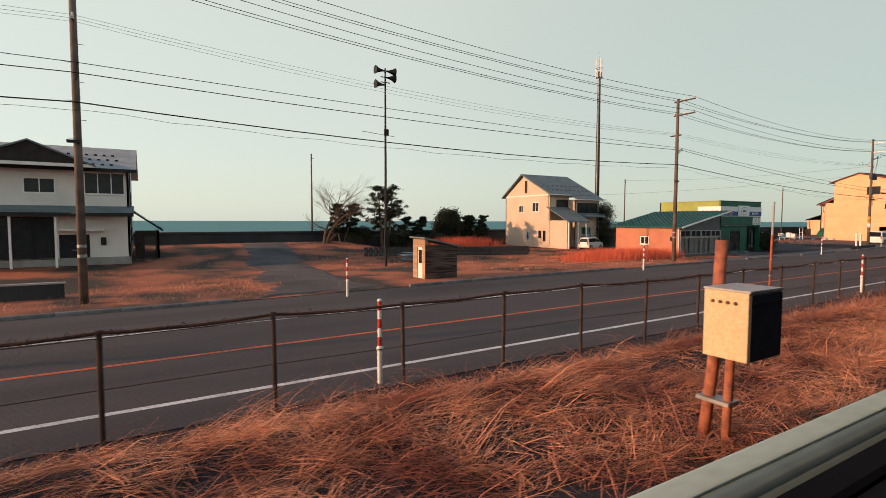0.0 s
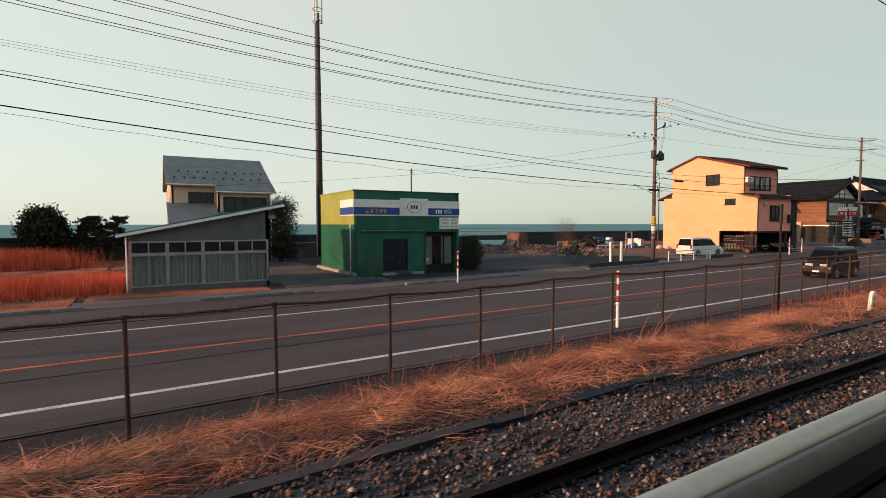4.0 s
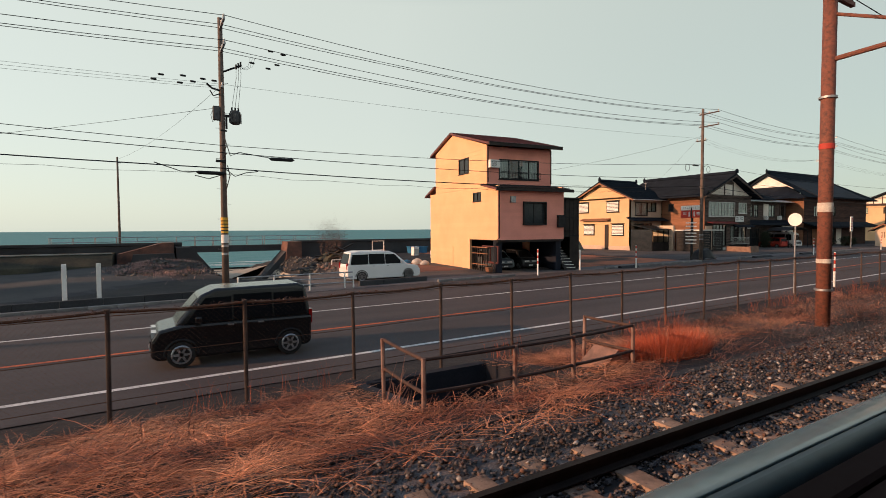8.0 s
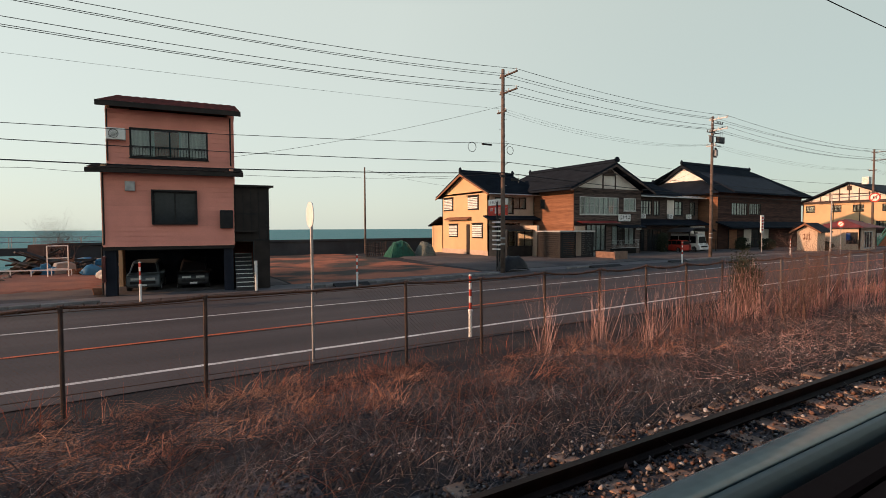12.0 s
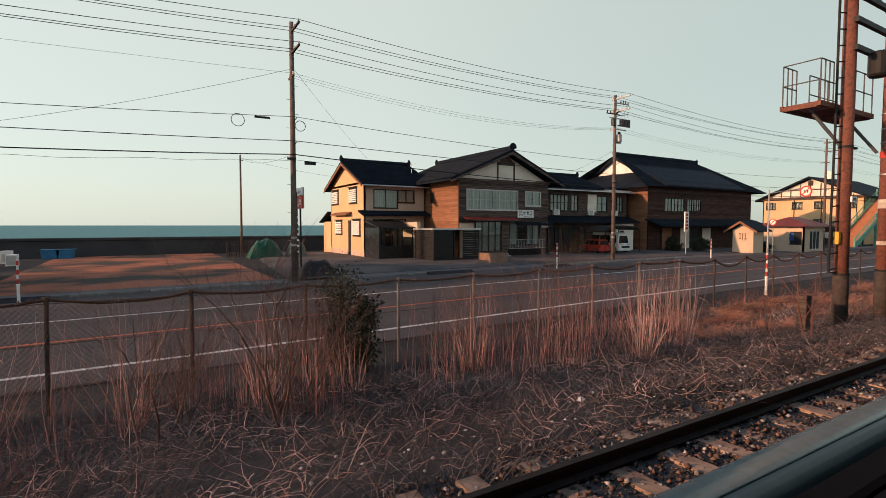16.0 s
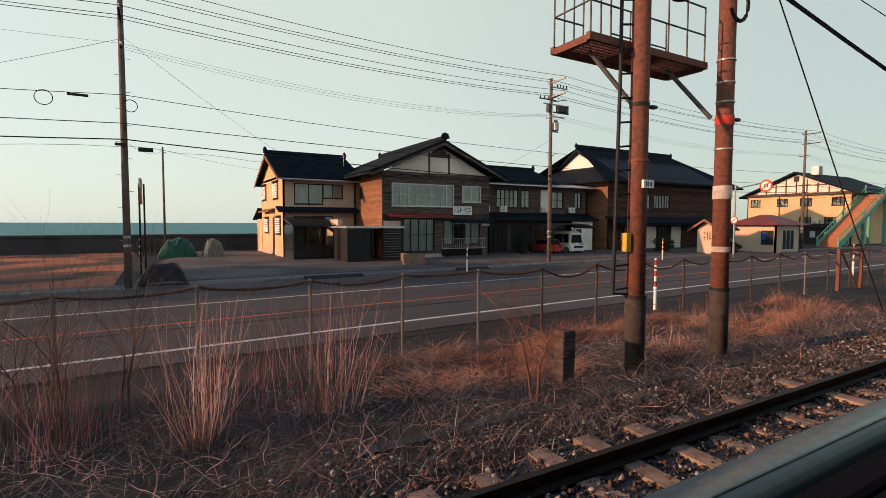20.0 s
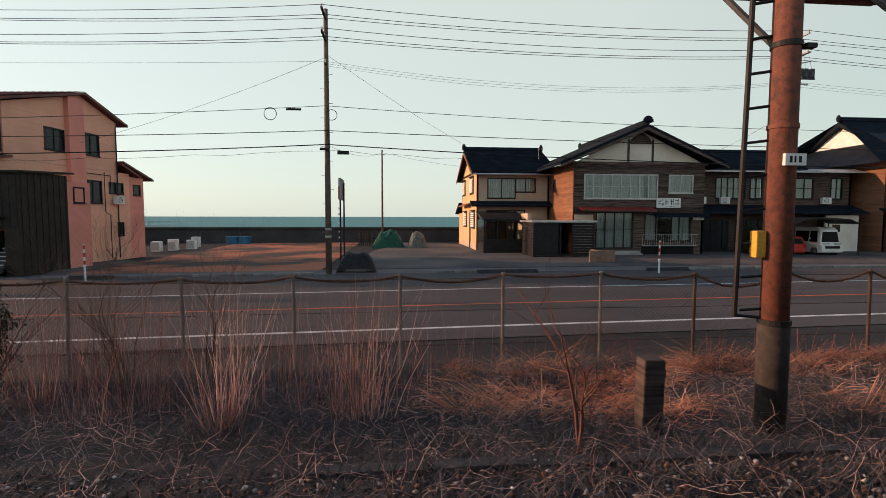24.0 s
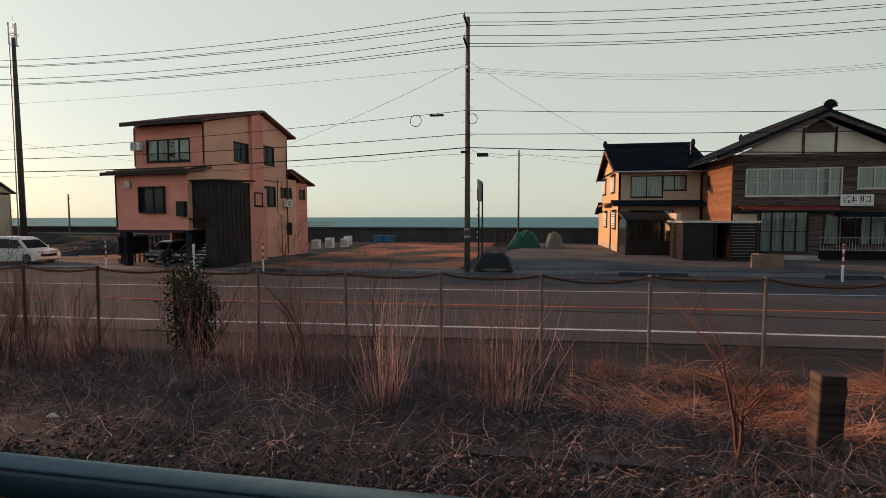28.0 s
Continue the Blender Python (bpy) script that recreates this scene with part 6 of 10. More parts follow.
wall(shop, front(GX0, GY, GZ), W * 0.66, 3.05, ops, M_GRN)
wall(shop, front(GX0 + W * 0.66, GY + 0.5, GZ), W * 0.34, 3.05, [(0.15, 0.55, 2.5, 2.2)], M_DKBR)
window(shop, front(GX0 + W * 0.66, GY + 0.5, GZ), 0.15, 0.55, 2.5, 2.2, 3, 1, M_BLACK, "part")
window(shop, front(GX0, GY, GZ), 2.15, 0.35, 1.85, 2.2, 2, 1, M_BLACK, False, name="door", sill=False)
B().box(GX0 + W * 0.64, GX0 + W * 0.66, GY - 0.02, GY + 0.6, GZ, GZ + 3.05).make("trim", M_GRND, shop)
for v in (3.12,):
    B().box(GX0 + 0.5, GX0 + W * 0.64, GY - 0.12, GY - 0.02, GZ + v - 0.06, GZ + v + 0.16).make("awning", M_GRND, shop)
    b = B()
    for k in np.linspace(0.55, W * 0.63, 26):
        b.tube([(GX0 + k, GY - 0.13, GZ + v + 0.05), (GX0 + k, GY - 0.19, GZ + v + 0.05)], 0.045, 7)
    b.make("awning_studs", M_STEEL, shop)
wall(shop, left(GX0, GB, GZ), GB - GY, 3.6, [], M_GRN)
wall(shop, left(GX0, GB, GZ + 3.6), GB - GY, 2.3, [], M_GRNY)
wall(shop, right(GX1, GY, GZ), GB - GY, 5.9, [], M_GRN)
wall(shop, back(GX1, GB, GZ), W, 5.9, [], M_GRN)
B().box(GX0 + 0.1, GX1 - 0.1, GY + 0.1, GB - 0.1, GZ + 5.3, GZ + 5.45).make("roof", M_STEEL, shop)
B().box(GX0 - 0.04, GX1 + 0.04, GY - 0.05, GY + 0.2, GZ + 5.88, GZ + 5.96).make("coping", M_GRND, shop)
B().box(GX0 - 0.04, GX0 + 0.2, GY + 0.2, GB, GZ + 5.88, GZ + 5.96).make("coping", M_GRNY, shop)
sg = B().box(GX0 - 0.05, GX1 + 0.02, GY - 0.08, GY - 0.004, GZ + 4.2, GZ + 5.32).make("sign_board", M_WPAINT, shop, "white fascia sign with blue stripes")
B().box(GX0 - 0.08, GX0 - 0.004, GY - 0.08, GY + 2.6, GZ + 4.2, GZ + 5.32).make("sign_board", M_WPAINT, shop)
for x0, x1 in ((GX0 - 0.05, GX0 + 3.35), (GX0 + 5.65, GX1 + 0.02)):
    B().box(x0, x1, GY - 0.092, GY - 0.081, GZ + 4.28, GZ + 4.78).make("sign_stripe", M_BLUE, sg)
B().box(GX0 - 0.092, GX0 - 0.081, GY - 0.08, GY + 2.6, GZ + 4.28, GZ + 4.78).make("sign_stripe", M_BLUE, sg)
B().box(GX0 + 3.38, GX0 + 5.62, GY - 0.16, GY - 0.082, GZ + 4.22, GZ + 5.45).make("sign_panel", M_WPAINT, sg)
for r, m, dy in ((1.0, M_GRND, 0.17), (0.93, M_WPAINT, 0.18)):
    B().prism([(GX0 + 4.5 + 0.58 * r * math.cos(a), GZ + 4.83 + 0.42 * r * math.sin(a)) for a in np.linspace(0, 6.283, 33)[:-1]], GY - dy, GY - dy + 0.012, 'y').make("emblem", m, sg)


def lettering(text, M, size, material, parent, name="lettering", spread=1.0):
    cu = bpy.data.curves.new(name, 'FONT')
    cu.body, cu.size, cu.extrude, cu.align_x, cu.align_y, cu.space_character = text, size, 0.004, 'CENTER', 'CENTER', spread
    tmp = bpy.data.objects.new(name, cu)
    scene.collection.objects.link(tmp)
    me = bpy.data.meshes.new_from_object(tmp.evaluated_get(bpy.context.evaluated_depsgraph_get()))
    bpy.data.objects.remove(tmp)
    me.materials.append(material)
    ob = new(name, me)
    ob.matrix_world = M @ pose(0, 0, 0, 90, 0, 0)
    ob.parent = parent
    return ob


def bars(parent, M, w, h, n, material, seed=1, name="writing"):
    """Plain bars in place of writing that cannot be read: n marks in a strip w by h."""
    rg = random.Random(seed)
    c = w / n
    for k in range(n):
        x = -w / 2 + c * k
        for _ in range(3):
            if rg.random() < 0.5:
                q = rg.uniform(-h / 2, h / 2 - 0.12 * h)
                B().box(x + 0.1 * c, x + 0.85 * c, -0.006, 0, q, q + 0.13 * h, M).make(name, material, parent, fix=False)
            else:
                q = x + rg.uniform(0.1, 0.7) * c
                B().box(q, q + 0.13 * c, -0.006, 0, -h / 2, h / 2, M).make(name, material, parent, fix=False)


for k in range(3):
    B().box(GX0 + 4.18 + 0.22 * k, GX0 + 4.33 + 0.22 * k, GY - 0.19, GY - 0.181, GZ + 4.7, GZ + 4.96).make("emblem_mark", M_GRND, sg)
lettering("谷浜", T(GX0 + 7.35, GY - 0.094, GZ + 4.53), 0.36, M_WPAINT, sg)
b = B()
for k in range(3):
    b.box(GX0 + 6.3 + 0.2 * k, GX0 + 6.42 + 0.2 * k, GY - 0.098, GY - 0.0925, GZ + 4.4, GZ + 4.66)
b.make("sign_mark", M_WPAINT, sg)
bars(sg, T(GX0 + 1.6, GY - 0.094, GZ + 4.53), 1.7, 0.3, 5, M_YELLOW, 4)
pb = B().box(GX0 + 6.65, GX0 + 8.3, GY - 0.07, GY - 0.004, GZ + 3.25, GZ + 4.1).make("notice_board", M_WPAINT, shop, "white notice board")
for k in range(3):
    bars(pb, T(GX0 + 7.1, GY - 0.074, GZ + 3.43 + 0.25 * k), 0.65, 0.13, 5, M_BLACK, 10 + k)
    bars(pb, T(GX0 + 7.9, GY - 0.074, GZ + 3.43 + 0.25 * k), 0.6, 0.13, 5, M_BLACK, 20 + k)
B().box(GX0 + 5.75, GX0 + 6.0, GY + 0.4, GY + 0.44, GZ + 0.85, GZ + 1.1).make("sticker", M_WPAINT, shop)
B().box(GX0 - 0.35, GX0 - 0.1, GY - 0.6, GB, GZ, GZ + 0.35).make("plinth", M_CONC, shop)
for x in (GX0 + 2.0, GX0 + 4.2):
    B().box(x, x + 0.9, GY - 0.5, GY - 0.02, GZ + 0.0, GZ + 0.2).make("step", M_CONC, shop)
pipe(shop, [(GX0 - 0.1, GY + 0.5, GZ + 3.6), (GX0 - 0.1, GY + 0.5, GZ + 0.1)], M_WPAINT, 0.05)

# low workshop with a green monopitch roof
M_OCHRE = mat("ochre_render", (0.52, 0.22, 0.135), (0.42, 0.17, 0.11), 0.85, 0.7, 18, 0.15, grain=0.06)
M_GREY = mat("grey_panel", (0.13, 0.14, 0.15), (0.10, 0.105, 0.11), 0.7, 1, 18, 0.1)
M_GROOF = mat("green_metal_roof", (0.02, 0.085, 0.075), (0.025, 0.11, 0.09), 0.4, 1, 20, 0.05, metal=0.2)
ws = thing("workshop", "low ochre workshop with a sloping green metal roof and glazed front", "workshop")
SX0, SX1, SY, SB = -6.1, 0.4, 28.2, 35.6
ops = [(3.2, 1.15, 0.95, 0.75)]
wall(ws, left(SX0, SB, -0.25), SB - SY, 2.85, ops, M_OCHRE)
window(ws, left(SX0, SB, -0.25), *ops[0], 2, 1, M_WPAINT, False)
wall(ws, front(SX0, SY, 2.3), SX1 - SX0, 0.3, [], M_GREY)
B().prism([(SX0, 2.6), (SX1, 2.6), (SX1, 3.95)], SY, SY + 0.16, 'y').make("gable", M_GREY, ws)
b = B().box(SX0, SX1, SY, SY + 0.14, -0.25, 0.05)
b.make("sill_wall", M_GREY, ws)
for k in range(4):
    window(ws, front(SX0 + 0.05 + 1.6 * k, SY, 0), 0.02, 0.08, 1.55, 1.55, 2, 1, M_STEEL, True, sill=False)
    window(ws, front(SX0 + 0.05 + 1.6 * k, SY, 0), 0.02, 1.68, 1.55, 0.6, 2, 1, M_STEEL, False, sill=False)
ops = [(0.3 + 1.3 * k, 0.5, 1.2, 1.6) for k in range(4)]
wall(ws, right(SX1, SY, -0.25), SB - SY, 4.15, ops, M_GREY)
for o in ops:
    window(ws, right(SX1, SY, -0.25), *o, 2, 1, M_STEEL, False)
wall(ws, back(SX1, SB, -0.25), SX1 - SX0, 2.8, [], M_OCHRE)
B().prism([(SX0, 2.55), (SX1, 2.55), (SX1, 3.95)], SB - 0.16, SB, 'y').make("gable", M_OCHRE, ws)
slab(ws, [(SX0 - 0.28, 2.62), (SX1 + 0.7, 4.2)], SY - 0.55, SB + 0.4, 0.1, M_GROOF, 'y')
ribs(ws, (SX0 - 0.28, SY - 0.55, 2.62), (SX0 - 0.28, SB + 0.4, 2.62), (SX1 + 0.7, SB + 0.4, 4.2), (SX1 + 0.7, SY - 0.55, 4.2), M_GROOF, 18, 0.02)
B().prism([(SX0 - 0.47, 2.5), (SX1 + 0.72, 4.08), (SX1 + 0.72, 4.22), (SX0 - 0.47, 2.64)], SY - 0.6, SY - 0.54, 'y').make("bargeboard", M_WPAINT, ws)
pipe(ws, [(SX0 - 0.08, SY + 0.05, 2.5), (SX0 - 0.08, SY + 0.05, -0.2)], M_WPAINT)
B().box(SX0 - 0.12, SX0 - 0.01, SY + 0.6, SY + 0.9, 1.3, 1.7).make("meter_box", M_BLACK, ws)
B().box(SX0 - 0.06, SX0 - 0.01, SY + 0.1, SB, -0.3, -0.05).make("plinth", M_CONC, ws)


# cream house with a grey roof behind the workshop
M_CREAM = mat("cream_render", (0.62, 0.48, 0.36), (0.55, 0.425, 0.32), 0.85, 0.5, 15, 0.1, grain=0.05)
M_SLATE = mat("grey_slate_roof", (0.17, 0.205, 0.205), (0.125, 0.155, 0.16), 0.6, 1, 15, 0.1)
h1 = thing("cream_house", "two-storey cream house with grey metal roof and snow stops", "house")
HX0, HX1, HZ = -3.4, 4.45, -0.35
ops = [(3.0, 4.6, 0.9, 1.0), (5.8, 4.7, 1.3, 1.25), (4.6, 0.9, 0.75, 1.2), (7.1, 1.3, 0.5, 0.9), (8.0, 0.9, 0.4, 1.3)]
wall(h1, left(HX0, 57.5, HZ), 9.0, 6.9, ops, M_CREAM)
for o in ops:
    window(h1, left(HX0, 57.5, HZ), *o, 2, 1, M_WPAINT if o[2] > 0.5 else M_BLACK, False)
B().prism([(48.5, 6.5), (57.5, 6.5), (53.6, 9.15), (53.0, 9.15)], HX0, HX0 + 0.16, 'x').make("gable", M_CREAM, h1)
B().prism([(48.5, 6.5), (57.5, 6.5), (53.6, 9.15), (53.0, 9.15)], HX1 - 0.16, HX1, 'x').make("gable", M_CREAM, h1)
B().box(HX0 - 0.03, HX0 - 0.005, 52.8, 53.3, 6.9, 8.6).make("vent_panel", M_DKBR, h1)
B().box(HX0 - 0.05, HX0 - 0.004, 48.6, 57.4, 6.45, 6.6).make("band_board", M_WPAINT, h1)
ops = [(1.3, 5.3, 2.0, 0.95)]
wall(h1, front(HX0, 48.5, HZ), 3.5, 6.9, ops, M_CREAM)
window(h1, front(HX0, 48.5, HZ), *ops[0], 2, 1, M_DKBR, False)
ops = [(0.45, 4.55, 3.6, 1.3), (1.1, 0.75, 1.9, 1.95)]
wall(h1, front(0.1, 47.4, HZ), HX1 - 0.1, 6.2, ops, M_CREAM)
window(h1, front(0.1, 47.4, HZ), *ops[0], 4, 1, M_DKBR, False)
window(h1, front(0.1, 47.4, HZ), *ops[1], 2, 1, M_WPAINT, "part")
b = B()
for k in range(18):
    b.box(1.2 + 0.1 * k, 1.22 + 0.1 * k, 47.2, 47.22, HZ + 0.8, HZ + 1.7)
b.box(1.15, 3.05, 47.19, 47.23, HZ + 1.68, HZ + 1.73).box(1.15, 3.05, 47.19, 47.23, HZ + 0.78, HZ + 0.82)
b.make("window_rail", M_WPAINT, h1)
wall(h1, left(0.1, 48.5, HZ), 1.1, 6.2, [], M_CREAM)
wall(h1, right(HX1, 47.4, HZ), 10.1, 6.5, [(2.0, 4.5, 1.2, 1.2)], M_CREAM)
wall(h1, back(HX1, 57.5, HZ), HX1 - HX0, 6.9, [], M_CREAM)
slab(h1, [(47.8, 6.55), (53.7, 9.55), (58.0, 6.5)], HX0 - 0.4, HX1 + 0.4, 0.16, M_SLATE)
slab(h1, [(46.7, 5.95), (48.3, 6.78)], -0.1, HX1 + 0.45, 0.14, M_SLATE)
slab(h1, [(46.3, 3.75), (47.6, 4.3)], -0.2, HX1 + 0.35, 0.12, M_SLATE, label="lower lean-to roof")
slab(h1, [(44.6, 3.1), (48.55, 5.0)], HX0 - 0.4, 0.0, 0.12, M_SLATE, label="porch roof")
B().box(HX0, HX0 + 0.15, 45.2, 48.5, HZ, 3.2).make("porch_wall", M_CREAM, h1)
for x in (HX0 + 0.1, -1.7, -0.3):
    B().box(x, x + 0.14, 45.0, 45.14, HZ, 3.2).make("porch_post", M_WPAINT, h1)
for zz in (0.5, 0.9):
    B().tube([(HX0, 45.1, HZ + zz), (-0.2, 45.1, HZ + zz)], 0.03, 6).make("porch_rail", M_WPAINT, h1)
for r in range(2):
    for k in range(10):
        x, s = HX0 + 0.2 + k * 0.78 + 0.39 * r, 0.2 + 0.22 * r
        B().box(x, x + 0.14, 47.8 + 5.9 * s - 0.04, 47.8 + 5.9 * s + 0.04, 6.55 + 3.0 * s, 6.55 + 3.0 * s + 0.12).make("snow_stop", M_BLACK, h1)
for pts in ([(HX0 - 0.1, 48.3, 6.4), (HX0 - 0.1, 48.3, 0)], [(HX1 + 0.05, 47.3, 5.9), (HX1 + 0.05, 47.3, 0)], [(HX0 - 0.06, 57.3, 6.4), (HX0 - 0.06, 57.3, 0)]):
    pipe(h1, pts, M_WPAINT)
B().tube([(-3.8, 47.78, 6.5), (0, 47.78, 6.5)], 0.06, 6).make("gutter", M_WPAINT, h1)
B().tube([(-0.1, 46.68, 5.9), (4.9, 46.68, 5.9)], 0.06, 6).make("gutter", M_WPAINT, h1)

# white house at the start of the walk
M_WREN = mat("white_render", (0.74, 0.71, 0.67), (0.64, 0.62, 0.59), 0.85, 0.5, 15, 0.1, grain=0.04)
M_PALER = mat("pale_grey_roof", (0.42, 0.42, 0.40), (0.33, 0.33, 0.32), 0.7, 1, 15, 0.1)
h0 = thing("white_house", "white two-storey house with pale shingle roof and dark lower canopy", "house")
WX0, WX1, WY, WB, WZ = -63.85, -49.25, 47.0, 55.5, -0.35
ops = [(8.07, 5.49, 1.85, 1.1), (11.7, 5.49, 2.6, 1.65)]
wall(h0, front(WX0, WY, WZ + 0), WX1 - WX0, 7.3, ops + [(3.6, 0.6, 6.15, 3.1), (10.06, 0.0, 1.85, 2.35)], M_WREN)
window(h0, front(WX0, WY, WZ), *ops[0], 2, 1, M_WPAINT, False)
window(h0, front(WX0, WY, WZ), *ops[1], 3, 1, M_WPAINT, False)
# dark panes fill the broad opening, standing in for its unlit inside
window(h0, front(WX0, WY, WZ), 3.6, 0.6, 6.15, 3.1, 5, 1, M_BLACK, False)
window(h0, front(WX0, WY, WZ), 10.06, 0.0, 1.85, 2.35, 2, 1, M_BLACK, False, name="door", sill=False)
ops = [(2.1, 4.3, 1.6, 1.5), (1.0, 1.5, 0.8, 1.2), (4.0, 1.7, 1.0, 1.2)]
wall(h0, right(WX1, WY, WZ), WB - WY, 7.3, ops, M_WREN)
for o in ops:
    window(h0, right(WX1, WY, WZ), *o, 2, 1, M_BLACK, False)
B().box(WX1, WX1 + 0.35, 49.2, 50.7, 3.7, 3.9).make("balcony_sill", M_STEEL, h0)
wall(h0, left(WX0, WB, WZ), WB - WY, 7.3, [], M_WREN)
wall(h0, back(WX1, WB, WZ), WX1 - WX0, 7.3, [], M_WREN)
slab(h0, [(46.2, 7.05), (51.3, 9.2), (56.2, 7.05)], WX0 - 0.4, WX1 + 0.55, 0.16, M_PALER)
for xx in (WX0, WX1 - 0.16):
    B().prism([(WY, 6.9), (WB, 6.9), (51.3, 9.0)], xx, xx + 0.16, 'x').make("gable", M_WREN, h0)
B().box(WX0 - 0.4, WX1 + 0.55, 46.15, 46.27, 6.82, 7.08).make("fascia", M_BLACK, h0)
for r in range(3):
    for k in range(14):
        x, s = -58.0 + k * 0.58 + 0.29 * (r % 2), 0.15 + 0.22 * r
        B().box(x, x + 0.2, 46.2 + 5.1 * s - 0.05, 46.2 + 5.1 * s + 0.05, 7.05 + 2.15 * s, 7.17 + 2.15 * s).make("snow_stop", M_BLACK, h0)
b = B().prism([(-58.9, 7.2), (-51.5, 7.2), (-55.18, 8.75)], 45.4, 51, 'y')
b.make("dormer", M_DKBR, h0, "dark boarded front gable")
slab(h0, [(-59.2, 7.15), (-55.18, 8.85), (-51.2, 7.15)], 45.2, 50, 0.12, M_SLATE, 'y')
B().box(-59.4, -51.1, 45.3, 45.42, 7.02, 7.25).make("eave_board", M_WPAINT, h0)
slab(h0, [(45.4, 3.65), (47.1, 4.25)], WX0, WX1 + 0.3, 0.14, M_SLATE, label="dark lower canopy roof")
B().box(WX0, WX1 + 0.3, 45.36, 45.48, 3.4, 3.68).make("fascia", M_BLACK, h0)
B().box(-54.0, -51.0, 46.2, 47.0, 2.3, 2.45).make("door_canopy", M_WREN, h0)
B().box(-51.2, -50.85, 46.8, 46.98, 1.2, 1.8).make("meter_box", M_BLACK, h0)
B().box(WX0, WX1, 46.94, 46.99, WZ, 0.25).make("plinth", M_CONC, h0)
for x in (-56.48, -53.9):
    B().box(x, x + 0.14, 45.6, 45.74, WZ, 3.6).make("porch_post", M_WPAINT, h0)
pipe(h0, [(WX1 + 0.06, 46.9, 6.9), (WX1 + 0.06, 46.9, 0)], M_BLACK)
sh = thing("dark_outbuilding", "small dark-roofed outbuilding behind the white house", "outbuilding")
wall(sh, front(-49.0, 49.6, -0.35), 1.8, 2.6, [(0.7, 0.1, 0.8, 2.0)], M_DKBR)
wall(sh, right(-47.2, 49.6, -0.35), 4.5, 2.6, [(2.0, 1.0, 1.0, 0.9)], M_DKBR)
slab(sh, [(-49.2, 4.0), (-46.9, 2.3)], 49.2, 54.3, 0.15, M_TILE, 'y')
tiles(sh, (-46.9, 49.2, 2.3), (-46.9, 54.3, 2.3), (-49.2, 54.3, 4.0), (-49.2, 49.2, 4.0), M_TILE)
yw = thing("garden_wall", "low dark concrete garden wall in front of the white house", "garden wall")
B().box(-70, -51.3, 27.2, 27.4, -0.4, 0.35).make("wall", M_CONCD, yw, bevel=0.02)
B().box(-70, -51.25, 27.15, 27.45, 0.35, 0.42).make("coping", M_CONC, yw)

# small roadside hut of lapped boards
M_HUT = mat("hut_boards", (0.42, 0.28, 0.18), (0.33, 0.22, 0.15), 0.85, 1.5, 25, 0.3, rand=0.2, stretch=(0.5, 0.5, 5))
hut = thing("roadside_hut", "small weathered board hut with a sloping dark roof", "hut")
ux, uy, uw, ud = -34.35, 25.15, 2.15, 1.5
wall(hut, left(ux, uy + ud, -0.3), ud, 2.35, [(0.55, 0.05, 0.62, 1.85)], M_HUT)
boards(hut, left(ux, uy + ud, -0.3), ud, 2.35, [(0.55, 0.05, 0.62, 1.85)], M_HUT, 0.2)
# front boards use the darker timber colour; the other three walls stay tan
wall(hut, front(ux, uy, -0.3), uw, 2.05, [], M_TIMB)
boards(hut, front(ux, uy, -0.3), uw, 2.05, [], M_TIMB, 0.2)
wall(hut, right(ux + uw, uy, -0.3), ud, 1.85, [], M_HUT)
wall(hut, back(ux + uw, uy + ud, -0.3), uw, 1.9, [], M_HUT)
d = B().box(0.57, 1.15, 0.03, 0.07, 0.06, 1.88, left(ux, uy + ud, -0.3)).make("door", M_WPAINT, hut, "pale door with dark pane")
B().box(0.66, 1.06, 0.015, 0.025, 0.95, 1.75, left(ux, uy + ud, -0.3)).make("pane", M_DGLASS, d)
slab(hut, [(ux - 0.15, 2.2), (ux + uw + 0.2, 1.65)], uy - 0.2, uy + ud + 0.2, 0.09, M_SLATE, 'y')


# ---- the inn and its neighbours ----
M_YEL = mat("yellow_render", (0.68, 0.46, 0.26), (0.60, 0.40, 0.23), 0.85, 0.5, 15, 0.1, grain=0.05)
M_BEIGE = mat("beige_panel", (0.56, 0.43, 0.34), (0.48, 0.36, 0.28), 0.8, 0.8, 15, 0.1)
M_PLAS = mat("white_plaster", (0.84, 0.78, 0.70), (0.62, 0.54, 0.47), 0.9, 0.5, 12, 0.1, grain=0.08)
M_ALU = mat("aluminium", (0.55, 0.55, 0.54), (0.45, 0.45, 0.45), 0.4, 3, 30, 0.05, metal=0.6)
h3 = thing("yellow_house", "two-storey yellow house with dark tiled roof and glazed front", "house")
AX0, AX1, AY, AB = 82.4, 88.9, 43.6, 53.2
ops = [(0.45, 5.3, 2.1, 1.45), (5.75, 5.25, 2.1, 1.5), (1.65, 2.15, 1.95, 1.45), (6.65, 2.1, 2.0, 1.55)]
wall(h3, left(AX0, AB, 0), AB - AY, 7.2, ops, M_YEL)
for o in ops:
    f = window(h3, left(AX0, AB, 0), *o, 2, 1, M_DKBR, False)
    for k in range(7):
        B().box(o[0] + 0.1, o[0] + o[2] - 0.1, -0.13, -0.06, o[1] + 0.1 + k * (o[3] - 0.2) / 7, o[1] + 0.1 + (k + 0.72) * (o[3] - 0.2) / 7, left(AX0, AB, 0)).make("louvre", M_WPAINT, f)
    B().box(o[0] - 0.1, o[0] + o[2] + 0.1, -0.2, 0.0, o[1] + o[3] + 0.02, o[1] + o[3] + 0.1, left(AX0, AB, 0)).make("hood", M_DKBR, f)
slab(h3, [(AX0 - 0.6, 4.2), (AX0, 4.45)], 46.8, 51.8, 0.1, M_TIMBR, 'y', label="small canopy over the side door")
